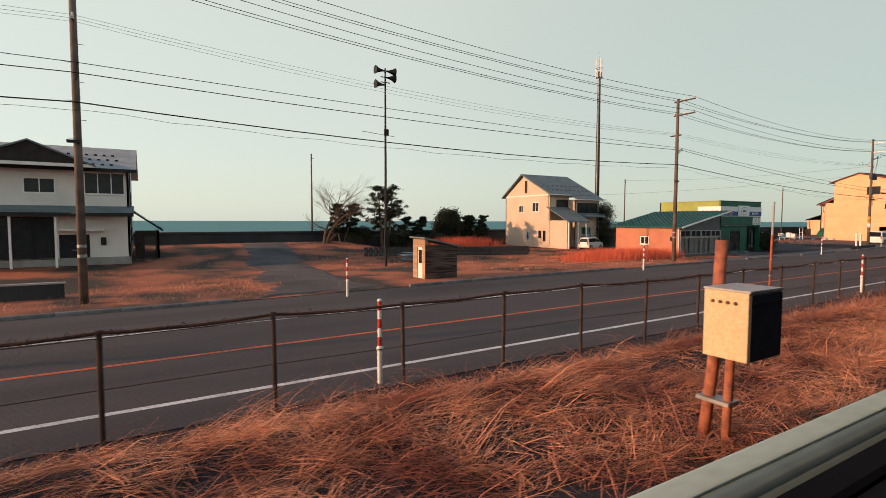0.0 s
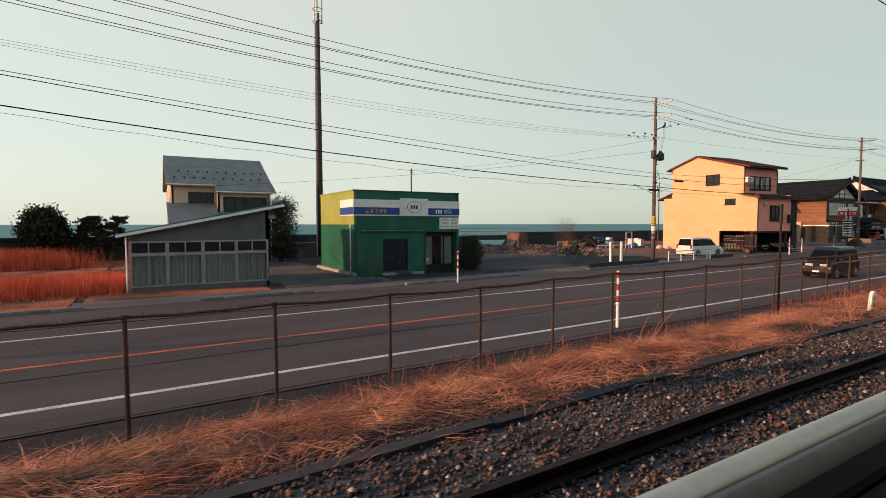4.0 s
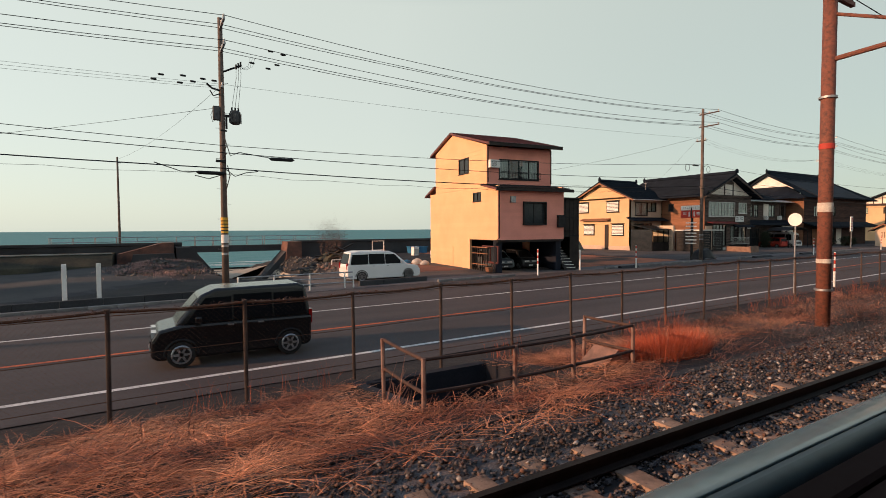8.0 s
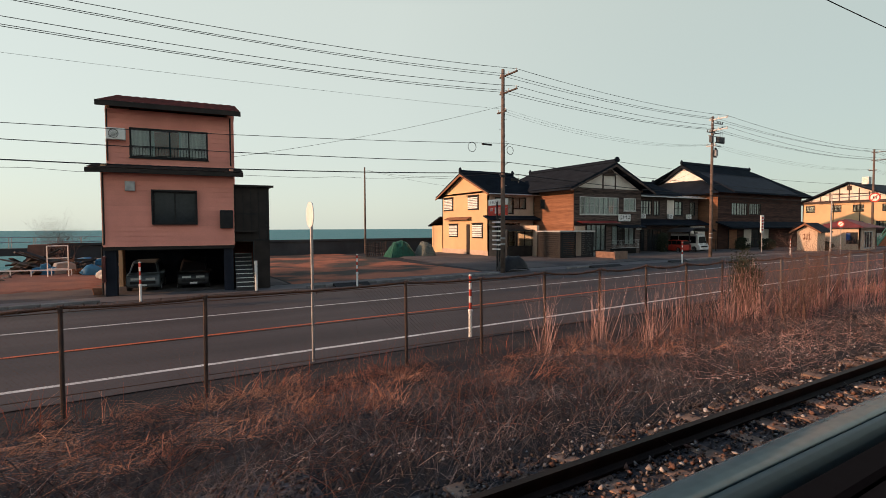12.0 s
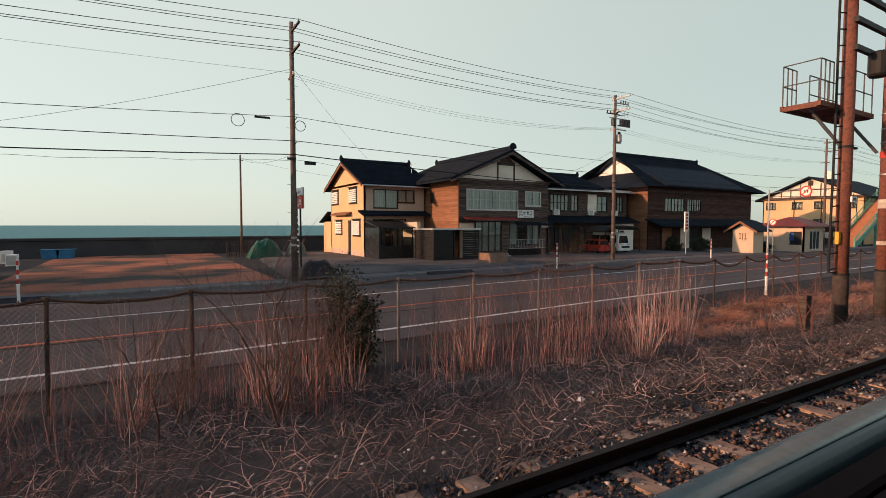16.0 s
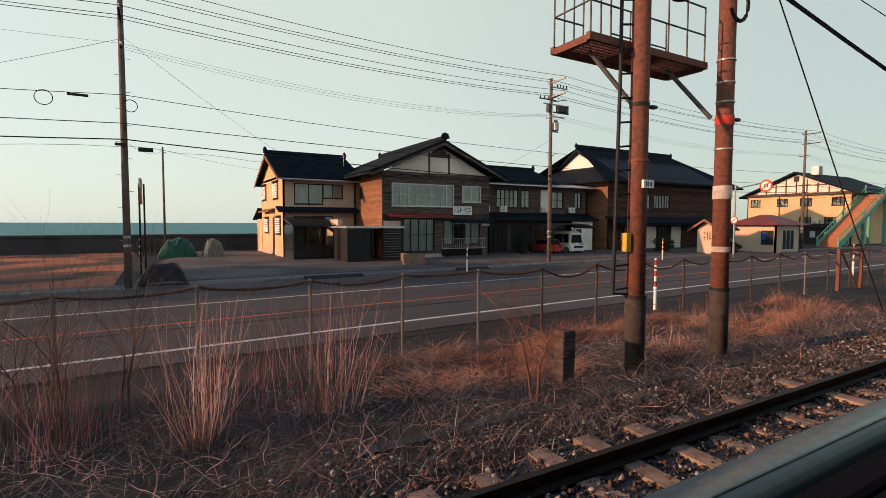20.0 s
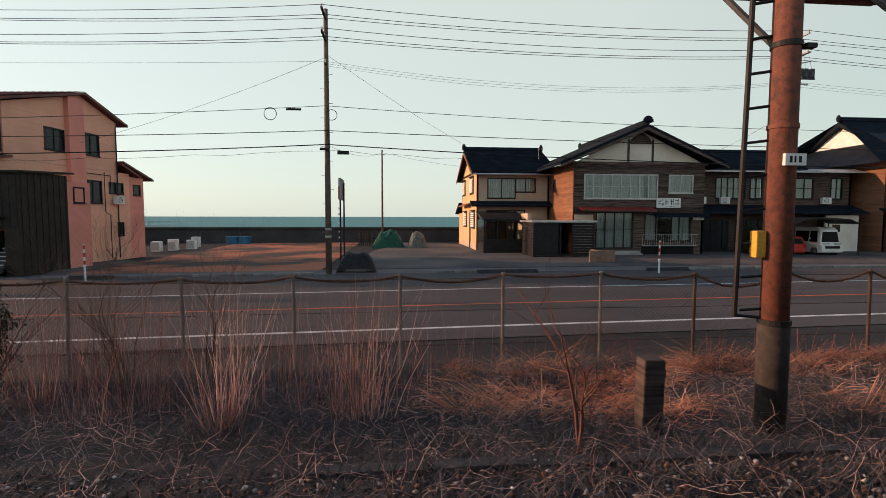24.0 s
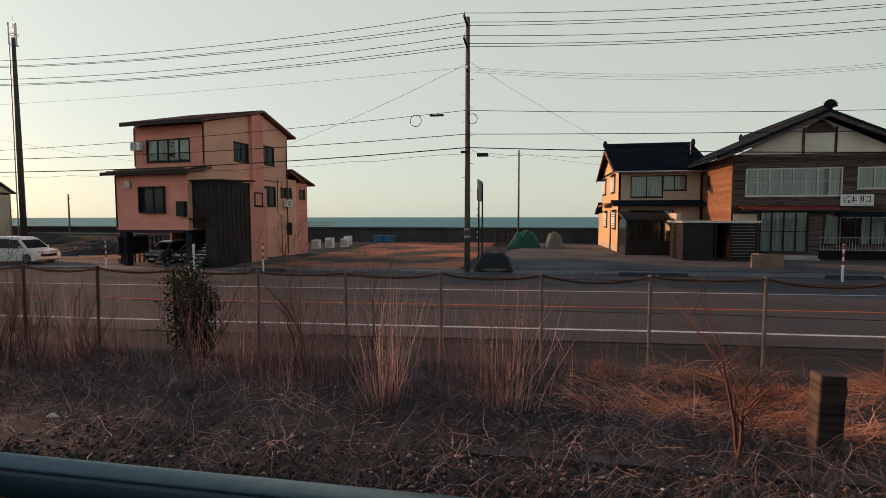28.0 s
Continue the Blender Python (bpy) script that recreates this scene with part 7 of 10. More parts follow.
B().box(5.45, 6.1, -0.05, -0.004, 0.1, 3.6, left(AX0, AB, 0)).make("side_door", M_DKBR, h3)
B().box(0, AB - AY, -0.03, -0.004, 0.0, 0.7, left(AX0, AB, 0)).make("plinth", M_BEIGE, h3)
B().prism([(AY - 0.2, 7.0), (AB, 7.0), (48.3, 9.45)], AX0, AX0 + 0.16, 'x').make("gable", M_YEL, h3)
ops = [(0.95, 4.75, 2.5, 1.75), (3.45, 5.3, 1.8, 1.2)]
wall(h3, front(AX0, AY, 0), AX1 - AX0, 7.2, ops + [(0.9, 0.4, 3.4, 3.3)], M_BEIGE)
window(h3, front(AX0, AY, 0), *ops[0], 2, 1, M_DKBR, True)
window(h3, front(AX0, AY, 0), *ops[1], 2, 1, M_DKBR, True)
window(h3, front(AX0, AY, 0), 0.9, 0.4, 3.4, 3.3, 4, 3, M_DKBR, "part")
wall(h3, right(AX1, AY, 0), AB - AY, 7.2, [], M_DKBR)
wall(h3, back(AX1, AB, 0), AX1 - AX0, 7.2, [], M_YEL)
slab(h3, [(42.7, 6.95), (48.3, 9.5), (53.9, 6.95)], AX0 - 0.55, AX1 + 0.6, 0.18, M_TILE)
for (ya, yb2) in ((42.7, 48.3), (53.9, 48.3)):
    tiles(h3, (AX0 - 0.55, ya, 6.95), (AX1 + 0.6, ya, 6.95), (AX1 + 0.6, yb2, 9.5), (AX0 - 0.55, yb2, 9.5), M_TILE)
ridge(h3, (AX0 - 0.5, 48.3, 9.62), (AX1 + 0.55, 48.3, 9.62), M_TILE)
B().prism([(42.7, 6.78), (48.3, 9.33), (53.9, 6.78), (53.9, 6.6), (48.3, 9.1), (42.7, 6.6)], AX0 - 0.6, AX0 - 0.54, 'x').make("bargeboard", M_TIMBR, h3)
slab(h3, [(42.5, 4.1), (43.7, 4.5)], AX0 - 0.6, AX1 + 1.6, 0.12, M_TILE, label="middle lean-to roof")
tiles(h3, (AX0 - 0.6, 42.5, 4.1), (AX1 + 1.6, 42.5, 4.1), (AX1 + 1.6, 43.7, 4.5), (AX0 - 0.6, 43.7, 4.5), M_TILE)
slab(h3, [(53.2, 4.6), (56.2, 3.5)], AX0 - 0.4, AX1, 0.12, M_TILE, label="rear lean-to roof")
B().box(AX0, AX1, 53.25, 55.8, 0, 3.5).make("rear_room", M_YEL, h3)
B().tube([(AX0 - 0.5, 42.62, 6.78), (AX1 + 0.6, 42.62, 6.78)], 0.07, 6).make("gutter", M_ALU, h3)
b = B()
for x in (82.5, 83.6, 84.7, 85.7):
    b.box(x, x + 0.07, 40.3, 40.38, 0.1, 2.9)
b.box(82.45, 85.8, 40.28, 40.4, 2.8, 2.95).box(82.45, 85.8, 40.28, 40.4, 1.2, 1.3)
b.make("sunroom_frame", M_DKBR, h3, "dark frame of the glazed porch")
B().box(82.5, 85.75, 40.32, 40.34, 1.3, 2.8).make("sunroom_glass", M_GLASS, h3)
B().box(82.5, 85.75, 40.31, 40.36, 0.05, 1.2).make("sunroom_panel", M_DKBR, h3)
B().box(82.45, 82.52, 40.35, 43.5, 0.05, 2.9).make("sunroom_side", M_DGLASS, h3)
slab(h3, [(40.1, 2.95), (43.6, 3.6)], 82.3, 85.9, 0.07, M_DGLASS)
B().box(85.95, 86.25, 39.8, 43.4, 0.05, 3.4).make("side_pillar", M_CREAM, h3)

cp = thing("black_carport", "black metal carport with slatted sides and pale flat roof", "carport")
cx0, cx1, cy0, cy1 = 85.3, 89.9, 35.7, 39.0
B().box(cx0 - 0.15, cx1 + 0.15, cy0 - 0.1, cy1 + 0.1, 2.72, 2.86).make("roof", M_ALU, cp, "pale corrugated roof")
for x in (cx0, cx0 + 2.0, cx1 - 0.1):
    for y in (cy0, cy1 - 0.1):
        B().box(x, x + 0.1, y, y + 0.1, 0.02, 2.72).make("post", M_BLACK, cp)
for x0, x1 in ((cx0 + 0.12, cx0 + 1.9), (cx1 - 1.7, cx1 - 0.1)):
    for k in range(13):
        B().box(x0, x1, cy0 + 0.03, cy0 + 0.06, 0.1 + 0.2 * k, 0.28 + 0.2 * k).make("slat", M_BLACK, cp)
for k in range(13):
    B().box(cx0 + 0.03, cx0 + 0.06, cy0 + 0.1, cy1 - 0.1, 0.1 + 0.2 * k, 0.28 + 0.2 * k).make("slat", M_BLACK, cp)
B().box(cx0, cx1, cy1 - 0.06, cy1, 0.05, 2.7).make("back_panel", M_BLACK, cp)
M_BRICKB = mat("tan_brick", (0.27, 0.17, 0.125), (0.18, 0.115, 0.09), 0.9, 3, 25, 0.3)
lw = thing("low_wall", "low tan concrete wall beside the inn entrance", "wall")
B().box(87.8, 89.5, 31.2, 31.4, 0, 0.95).make("wall", M_BRICKB, lw, bevel=0.02)
B().box(89.3, 89.5, 31.4, 35.0, 0, 0.8).make("wall", M_BRICKB, lw, bevel=0.02)

inn = thing("timber_inn", "old dark timber inn with a white plaster gable and tiled roof", "inn")
IX0, IX1, IY, IB = 88.9, 99.5, 37.5, 50.0
w1 = (0.85, 4.55, 5.9, 1.85)
w2 = (7.67, 5.0, 1.97, 1.4)
low = [(1.84, 0.7, 3.0, 2.85), (5.77, 1.25, 3.8, 2.1)]
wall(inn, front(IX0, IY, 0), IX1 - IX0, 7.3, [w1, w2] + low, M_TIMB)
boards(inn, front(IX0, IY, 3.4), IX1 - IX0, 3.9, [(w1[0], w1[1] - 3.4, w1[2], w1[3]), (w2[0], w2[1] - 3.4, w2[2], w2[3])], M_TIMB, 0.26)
window(inn, front(IX0, IY, 0), *w1, 8, 2, M_ALU, True)
window(inn, front(IX0, IY, 0), *w2, 2, 1, M_ALU, True)
# full curtain added to pale these panes in place of the glass's reflection
window(inn, front(IX0, IY, 0), *low[0], 4, 2, M_DKBR, True, sill=False, name="sliding_door")
window(inn, front(IX0, IY, 0), *low[1], 4, 1, M_DKBR, "part")
B().box(IX0 + 0.1, IX0 + 1.6, IY - 0.06, IY - 0.005, 0.1, 3.3).make("entrance_panel", M_BEIGE, inn)
# side wall takes the red of the low sun as its timber colour
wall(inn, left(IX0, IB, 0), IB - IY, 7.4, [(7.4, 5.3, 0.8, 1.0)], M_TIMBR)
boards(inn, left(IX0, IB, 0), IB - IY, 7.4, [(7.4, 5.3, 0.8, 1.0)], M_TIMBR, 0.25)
window(inn, left(IX0, IB, 0), 7.4, 5.3, 0.8, 1.0, 1, 1, M_TIMB, False)
wall(inn, right(IX1, IY, 0), IB - IY, 7.3, [], M_TIMB)
wall(inn, back(IX1, IB, 0), IX1 - IX0, 7.3, [], M_TIMB)
# gable: plaster panels between dark posts
XA, ZA = 94.22, 10.1
B().prism([(IX0, 7.25), (IX1, 7.25), (XA, 9.75)], IY + 0.02, IY + 0.14, 'y').make("gable", M_PLAS, inn, "stained white plaster gable")
for x in (93.22, 95.17):
    B().box(x - 0.07, x + 0.07, IY - 0.06, IY + 0.02, 7.25, 9.5 - 0.4).make("gable_post", M_TIMB, inn)
B().prism([(93.2, 8.75), (95.2, 8.75), (94.8, 9.25), (94.22, 9.6), (93.6, 9.25)], IY - 0.08, IY + 0.02, 'y').make("gable_vent", M_TIMB, inn, "dark gable vent")
B().box(IX0 - 0.15, IX1 + 0.15, IY - 0.1, IY + 0.02, 7.15, 7.36).make("tie_beam", M_TIMB, inn)
for s in (-1, 1):
    xe = IX0 - 1.35 if s < 0 else IX1 + 1.35
    z0 = 7.2
    B().prism([(xe, z0), (XA, ZA), (XA, ZA - 0.22), (xe, z0 - 0.2)], IY - 0.95, IB + 0.6, 'y').make("roof", M_TILE, inn)
    tiles(inn, (xe, IY - 0.95, z0), (xe, IB + 0.6, z0), (XA, IB + 0.6, ZA), (XA, IY - 0.95, ZA), M_TILE)
    B().prism([(xe, z0 - 0.18), (XA, ZA - 0.2), (XA, ZA - 0.44), (xe, z0 - 0.34)], IY - 1.0, IY - 0.9, 'y').make("bargeboard", M_TIMB, inn)
ridge(inn, (XA, IY - 0.95, ZA + 0.12), (XA, IB + 0.5, ZA + 0.12), M_TILE, 0.17)
b = B()
rg = random.Random(2)
for k in range(9):
    a = math.pi * k / 8
    b.tube([(XA, IY - 1.0, ZA + 0.15), (XA + 0.42 * math.cos(a), IY - 1.02, ZA + 0.2 + 0.42 * math.sin(a))], [0.16, 0.05], 6)
b.make("ridge_ornament", M_TILE, inn, "fan-shaped ridge-end tile")
slab(inn, [(36.7, 3.68), (37.48, 3.88)], IX0 + 0.45, IX0 + 6.3, 0.08, mat("red_lead_roof", (0.30, 0.035, 0.03), (0.2, 0.03, 0.03), 0.5, 2, 20, 0.05), label="red-edged entrance canopy")
B().box(IX0 + 0.45, IX0 + 6.3, 36.64, 36.69, 3.54, 3.62).make("canopy_edge", M_TIMB, inn)
slab(inn, [(36.9, 3.2), (37.6, 3.5)], IX0 + 6.4, IX1 + 0.3, 0.1, M_TILE, label="lower canopy")
sb = B().box(95.5, 97.45, 37.26, 37.34, 3.85, 4.6).make("sign_board", M_WPAINT, inn, "white painted inn sign with black characters")
bars(sb, T(96.72, 37.256, 4.3), 1.25, 0.42, 3, M_BLACK, 30)
bars(sb, T(95.85, 37.256, 4.4), 0.5, 0.22, 2, M_BLACK, 31)
bars(sb, T(95.85, 37.256, 4.12), 0.5, 0.22, 2, M_BLACK, 32)
bars(sb, T(96.7, 37.256, 3.95), 0.9, 0.05, 9, M_BLACK, 33)
# flat near-black panel stands in for the unlit pit below the window
B().box(94.45, 98.75, IY - 0.03, IY - 0.024, 0.02, 0.84).make("black_pit_panel", M_DARK, inn, "flat black panel standing for the dark pit below the window")
nb = B().box(98.6, 99.45, 37.36, 37.4, 2.9, 3.4).make("notice_plate", M_WPAINT, inn)
bars(nb, T(99.02, 37.355, 3.15), 0.6, 0.3, 5, M_STEEL, 34)
b = B()
for k in range(24):
    b.tube([(94.4 + 0.19 * k, 37.2, 0.85), (94.4 + 0.19 * k, 37.2, 1.75)], 0.012, 4)
b.tube([(94.4, 37.2, 1.75), (98.9, 37.2, 1.75)], 0.02, 5).tube([(94.4, 37.2, 0.9), (98.9, 37.2, 0.9)], 0.02, 5)
b.make("window_rail", M_ALU, inn)
for k in range(3):
    B().box(IX0 + 1.6, IX0 + 5.2, 36.2 + 0.35 * k, 37.45, 0.02 + 0.16 * k, 0.18 + 0.16 * k).make("step", M_CONC, inn)
ae = thing("roof_aerial", "thin television aerial on the roof", "aerial")
B().tube([(88.6, 46, 7.6), (88.6, 46, 9.6)], 0.02, 5).make("mast", M_STEEL, ae)
for k in range(4):
    B().tube([(88.6 - 0.3 + 0.2 * k, 45.7, 9.3 + 0.05 * k), (88.6 - 0.3 + 0.2 * k, 46.3, 9.3 + 0.05 * k)], 0.01, 4).make("element", M_STEEL, ae)

# linking wing
wg = thing("inn_wing", "two-storey dark timber wing with latticed windows and canopies", "house")
LX0, LX1, LY = 99.6, 114.5, 40.0
ops = [(2.5, 4.7, 2.7, 1.75), (5.6, 4.7, 1.1, 1.75), (9.7, 4.7, 1.7, 1.75), (13.0, 4.7, 1.1, 1.75), (1.2, 0.3, 2.6, 2.6), (4.4, 0.3, 2.6, 2.6)]
wall(wg, front(LX0, LY, 0), LX1 - LX0, 7.3, ops, M_TIMB)
for i, o in enumerate(ops):
    window(wg, front(LX0, LY, 0), *o, 5 if o[2] > 2 else 2, 2, M_BLACK, i < 4)
B().box(LX0 + 8.2, LX0 + 9.6, LY - 0.05, LY - 0.004, 4.6, 6.6).make("white_panel", M_PLAS, wg)
wall(wg, right(LX1, LY, 0), 8, 7.3, [], M_TIMB)
slab(wg, [(39.2, 7.25), (43.5, 8.95), (47.5, 7.25)], LX0 - 0.6, LX1 - 4.8, 0.16, M_TILE)
tiles(wg, (LX0 - 0.6, 39.2, 7.25), (LX1 - 4.8, 39.2, 7.25), (LX1 - 4.8, 43.5, 8.95), (LX0 - 0.6, 43.5, 8.95), M_TILE)
ridge(wg, (LX0 - 0.6, 43.5, 9.05), (LX1 - 4.8, 43.5, 9.05), M_TILE, 0.13)
slab(wg, [(39.0, 6.95), (40.2, 7.3)], LX0, LX1 + 0.4, 0.1, M_ALU, label="pale metal eave canopy")
slab(wg, [(38.3, 3.5), (40.1, 4.2)], LX0, LX1 + 0.2, 0.12, M_TILE, label="lower lean-to roof")
for x in (100.3, 102.4, 107.7, 111.6):
    aircon(wg, x, LY - 0.1, 4.25)
B().box(111.3, 114.3, 38.9, 39.1, 0.05, 3.3).make("side_wall", M_PLAS, wg)
B().box(111.9, 112.6, 38.85, 38.89, 1.9, 2.5).make("small_window", M_DGLASS, wg)

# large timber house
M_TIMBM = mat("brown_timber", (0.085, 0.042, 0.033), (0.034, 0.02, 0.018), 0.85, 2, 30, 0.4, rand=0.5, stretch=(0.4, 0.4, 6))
bg = thing("large_timber_house", "large dark timber house with a hipped gable tiled roof", "house")
KX0, KX1, KY, KB = 115.6, 138.0, 38.0, 50.5
ops = [(3.2, 4.8, 3.9, 1.6), (7.6, 4.9, 3.0, 1.5), (2.5, 0.3, 2.2, 2.4), (7.0, 0.2, 3.4, 2.6)]
wall(bg, front(KX0, KY, 0), KX1 - KX0, 8.0, ops, M_TIMBM)
for i, o in enumerate(ops):
    window(bg, front(KX0, KY, 0), *o, 6 if o[2] > 2.9 else 2, 2, M_DKBR, i < 2)
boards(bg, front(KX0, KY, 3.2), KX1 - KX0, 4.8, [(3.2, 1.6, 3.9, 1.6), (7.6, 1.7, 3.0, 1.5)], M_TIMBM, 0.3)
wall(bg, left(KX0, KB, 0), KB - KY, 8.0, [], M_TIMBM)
# red-brown boards paint the sunlit tone onto this side
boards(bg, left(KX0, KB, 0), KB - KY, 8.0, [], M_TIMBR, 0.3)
wall(bg, right(KX1, KY, 0), KB - KY, 8.0, [], M_TIMBM)
slab(bg, [(36.9, 7.9), (44.2, 12.1), (51.6, 7.9)], 117.6, 134.6, 0.2, M_TILE)
for ya in (36.9, 51.6):
    tiles(bg, (113.9, ya, 7.6), (140.0, ya, 7.6), (134.6, 44.2, 12.15), (117.2, 44.2, 12.15), M_TILE, 0.32, 0.32)
B().add([(113.9, 36.9, 7.55), (113.9, 51.6, 7.55), (117.4, 47.2, 9.7), (117.4, 41.2, 9.7)], [(0, 1, 2, 3)]).make("hip_roof", M_TILE, bg, fix=False)
B().add([(140.0, 36.9, 7.55), (140.0, 51.6, 7.55), (134.6, 44.2, 12.1)], [(0, 1, 2)]).make("hip_roof", M_TILE, bg, fix=False)
B().prism([(40.4, 9.3), (48.0, 9.3), (44.2, 11.75)], 117.55, 117.75, 'x').make("gable", M_WPAINT, bg, "white plastered gable")
B().prism([(39.6, 9.25), (44.2, 12.05), (48.8, 9.25), (48.8, 8.95), (44.2, 11.65), (39.6, 8.95)], 117.0, 117.5, 'x').make("bargeboard", M_TILE, bg)
ridge(bg, (117.0, 44.2, 12.25), (134.8, 44.2, 12.25), M_TILE, 0.2)
slab(bg, [(35.9, 3.1), (38.1, 3.9)], KX0 - 0.3, KX1 + 0.5, 0.14, M_TILE, label="lower lean-to roof")
tiles(bg, (KX0 - 0.3, 35.9, 3.1), (KX1 + 0.5, 35.9, 3.1), (KX1 + 0.5, 38.1, 3.9), (KX0 - 0.3, 38.1, 3.9), M_TILE)
for x in (118.3, 121.9, 126.5):
    B().box(x, x + 1.8, 37.9, 37.96, 0.2, 2.8).make("shutter", M_TIMBR if x < 120 else M_PLAS, bg)

# small gatehouse and red-roofed office
gt = thing("small_gatehouse", "small cream gatehouse with a tiled gable roof", "gatehouse")
B().box(120.6, 122.6, 28.6, 30.8, 0.05, 2.6).make("wall", M_CREAM, gt)
B().prism([(28.6, 2.6), (30.8, 2.6), (29.7, 3.4)], 120.6, 120.75, 'x').make("gable", M_CREAM, gt)
slab(gt, [(28.0, 2.55), (29.7, 3.65), (31.4, 2.55)], 120.0, 123.2, 0.12, M_TILE)
B().prism([(27.95, 2.5), (29.7, 3.6), (31.45, 2.5), (31.45, 2.3), (29.7, 3.35), (27.95, 2.3)], 119.92, 120.02, 'x').make("bargeboard", M_TIMBR, gt)
bars(gt, left(120.58, 29.7, 1.9), 0.9, 0.8, 3, M_TIMBR, 41)
of = thing("small_office", "small cream office with a low dark red roof", "office")
wall(of, left(128, 31.4, 0.1), 4.4, 2.95, [(3.0, 0.9, 1.15, 1.4)], M_CREAM)
window(of, left(128, 31.4, 0.1), 3.0, 0.9, 1.15, 1.4, 1, 1, M_BLACK, False)
wall(of, front(128, 27.0, 0.1), 4.8, 2.95, [(1.2, 0.3, 2.4, 2.1)], M_BEIGE)
window(of, front(128, 27.0, 0.1), 1.2, 0.3, 2.4, 2.1, 3, 1, M_ALU, False)
wall(of, right(132.8, 27.0, 0.1), 4.4, 2.95, [], M_CREAM)
wall(of, back(132.8, 31.4, 0.1), 4.8, 2.95, [], M_CREAM)
M_DRED = mat("dark_red_roof", (0.20, 0.045, 0.04), (0.14, 0.04, 0.035), 0.5, 1, 15, 0.1)
B().add([(127.2, 26.2, 3.0), (133.6, 26.2, 3.0), (133.6, 32.2, 3.0), (127.2, 32.2, 3.0), (129.4, 29.2, 4.1), (131.6, 29.2, 4.1)], [(0, 1, 5, 4), (1, 2, 5), (2, 3, 4, 5), (3, 0, 4), (3, 2, 1, 0)]).make("roof", M_DRED, of)
ps = B().box(127.94, 127.985, 28.0, 28.45, 1.4, 2.3).make("poster", M_BLUE, of, "blue poster")

# long cream building with a half-timbered gable
hb = thing("half_timbered_building", "cream two-storey building with a half-timbered gable", "building")
VX, VY0, VY1, VE = 160.0, 32.6, 47.3, 7.6
ops = [(0.55, 5.76, 1.5, 1.2), (4.65, 5.76, 1.55, 1.2), (7.95, 5.76, 1.6, 1.2), (12.15, 5.76, 1.6, 1.2), (7.95, 2.93, 1.55, 1.1), (11.3, 2.93, 1.45, 1.1)]
wall(hb, left(VX, VY1, 0.1), VY1 - VY0, VE - 0.1, ops, M_YEL)
for o in ops:
    window(hb, left(VX, VY1, 0.1), *o, 3, 2, M_DKBR, True)
VM = (VY0 + VY1) / 2
B().prism([(VY0, VE), (VY1, VE), (VM, VE + 3.2)], VX, VX + 0.2, 'x').make("gable", M_PLAS, hb, "white plaster gable")
for k in range(1, 10):
    y = VY0 + k * (VY1 - VY0) / 10
    z1 = VE + 3.2 * (1 - abs(k - 5) / 5)
    B().box(VX - 0.06, VX - 0.003, y - 0.08, y + 0.08, VE + 0.3, z1 - 0.15).make("gable_stud", M_TIMB, hb)
B().box(VX - 0.06, VX - 0.003, VY0 + 3.2, VY1 - 3.2, VE + 1.35, VE + 1.5).make("gable_rail", M_TIMB, hb)
B().box(VX - 0.3, VX - 0.003, VY0 - 0.3, VY1 + 0.3, VE - 0.15, VE + 0.28).make("tie_beam", M_TIMB, hb)
B().box(VX - 0.12, VX - 0.003, VM - 0.35, VM + 0.35, VE + 2.1, VE + 2.9).make("gable_vent", M_TIMB, hb)
wall(hb, front(VX, VY0, 0.1), 18, VE - 0.1, [], M_YEL)
wall(hb, back(VX + 18, VY1, 0.1), 18, VE - 0.1, [], M_YEL)
slab(hb, [(VY0 - 1.0, VE - 0.05), (VM, VE + 3.6), (VY1 + 1.0, VE - 0.05)], VX - 0.9, VX + 18, 0.25, M_TILE)
for y in (VY0 + 1.0, VY1 - 5.0, VY1 - 9.0):
    pipe(hb, [(VX - 0.08, y, VE - 0.2), (VX - 0.08, y, 0.2)], M_BLACK, 0.06)
aircon(hb, VX - 0.05, VY1 - 9.9, 3.2, 'left')
b = B().box(VX + 2.5, VX + 3.7, VM - 1.9, VM - 0.9, VE + 3.2, VE + 4.5)
b.make("roof_unit", M_STEEL, hb, "grey rooftop cooling unit")
slab(hb, [(VX - 2.4, 2.6), (VX, 3.1)], VY0 + 1.0, VY0 + 7.5, 0.12, M_TILE, 'y', label="lower canopy")
B().box(VX - 2.2, VX - 2.0, VY0 + 1.2, VY0 + 7.3, 0.1, 2.6).make("porch_wall", M_DKBR, hb)
for k in range(3):
    B().box(VX - 2.23, VX - 2.205, VY0 + 1.8 + 1.8 * k, VY0 + 2.5 + 1.8 * k, 1.1, 2.0).make("notice", M_CURT, hb)

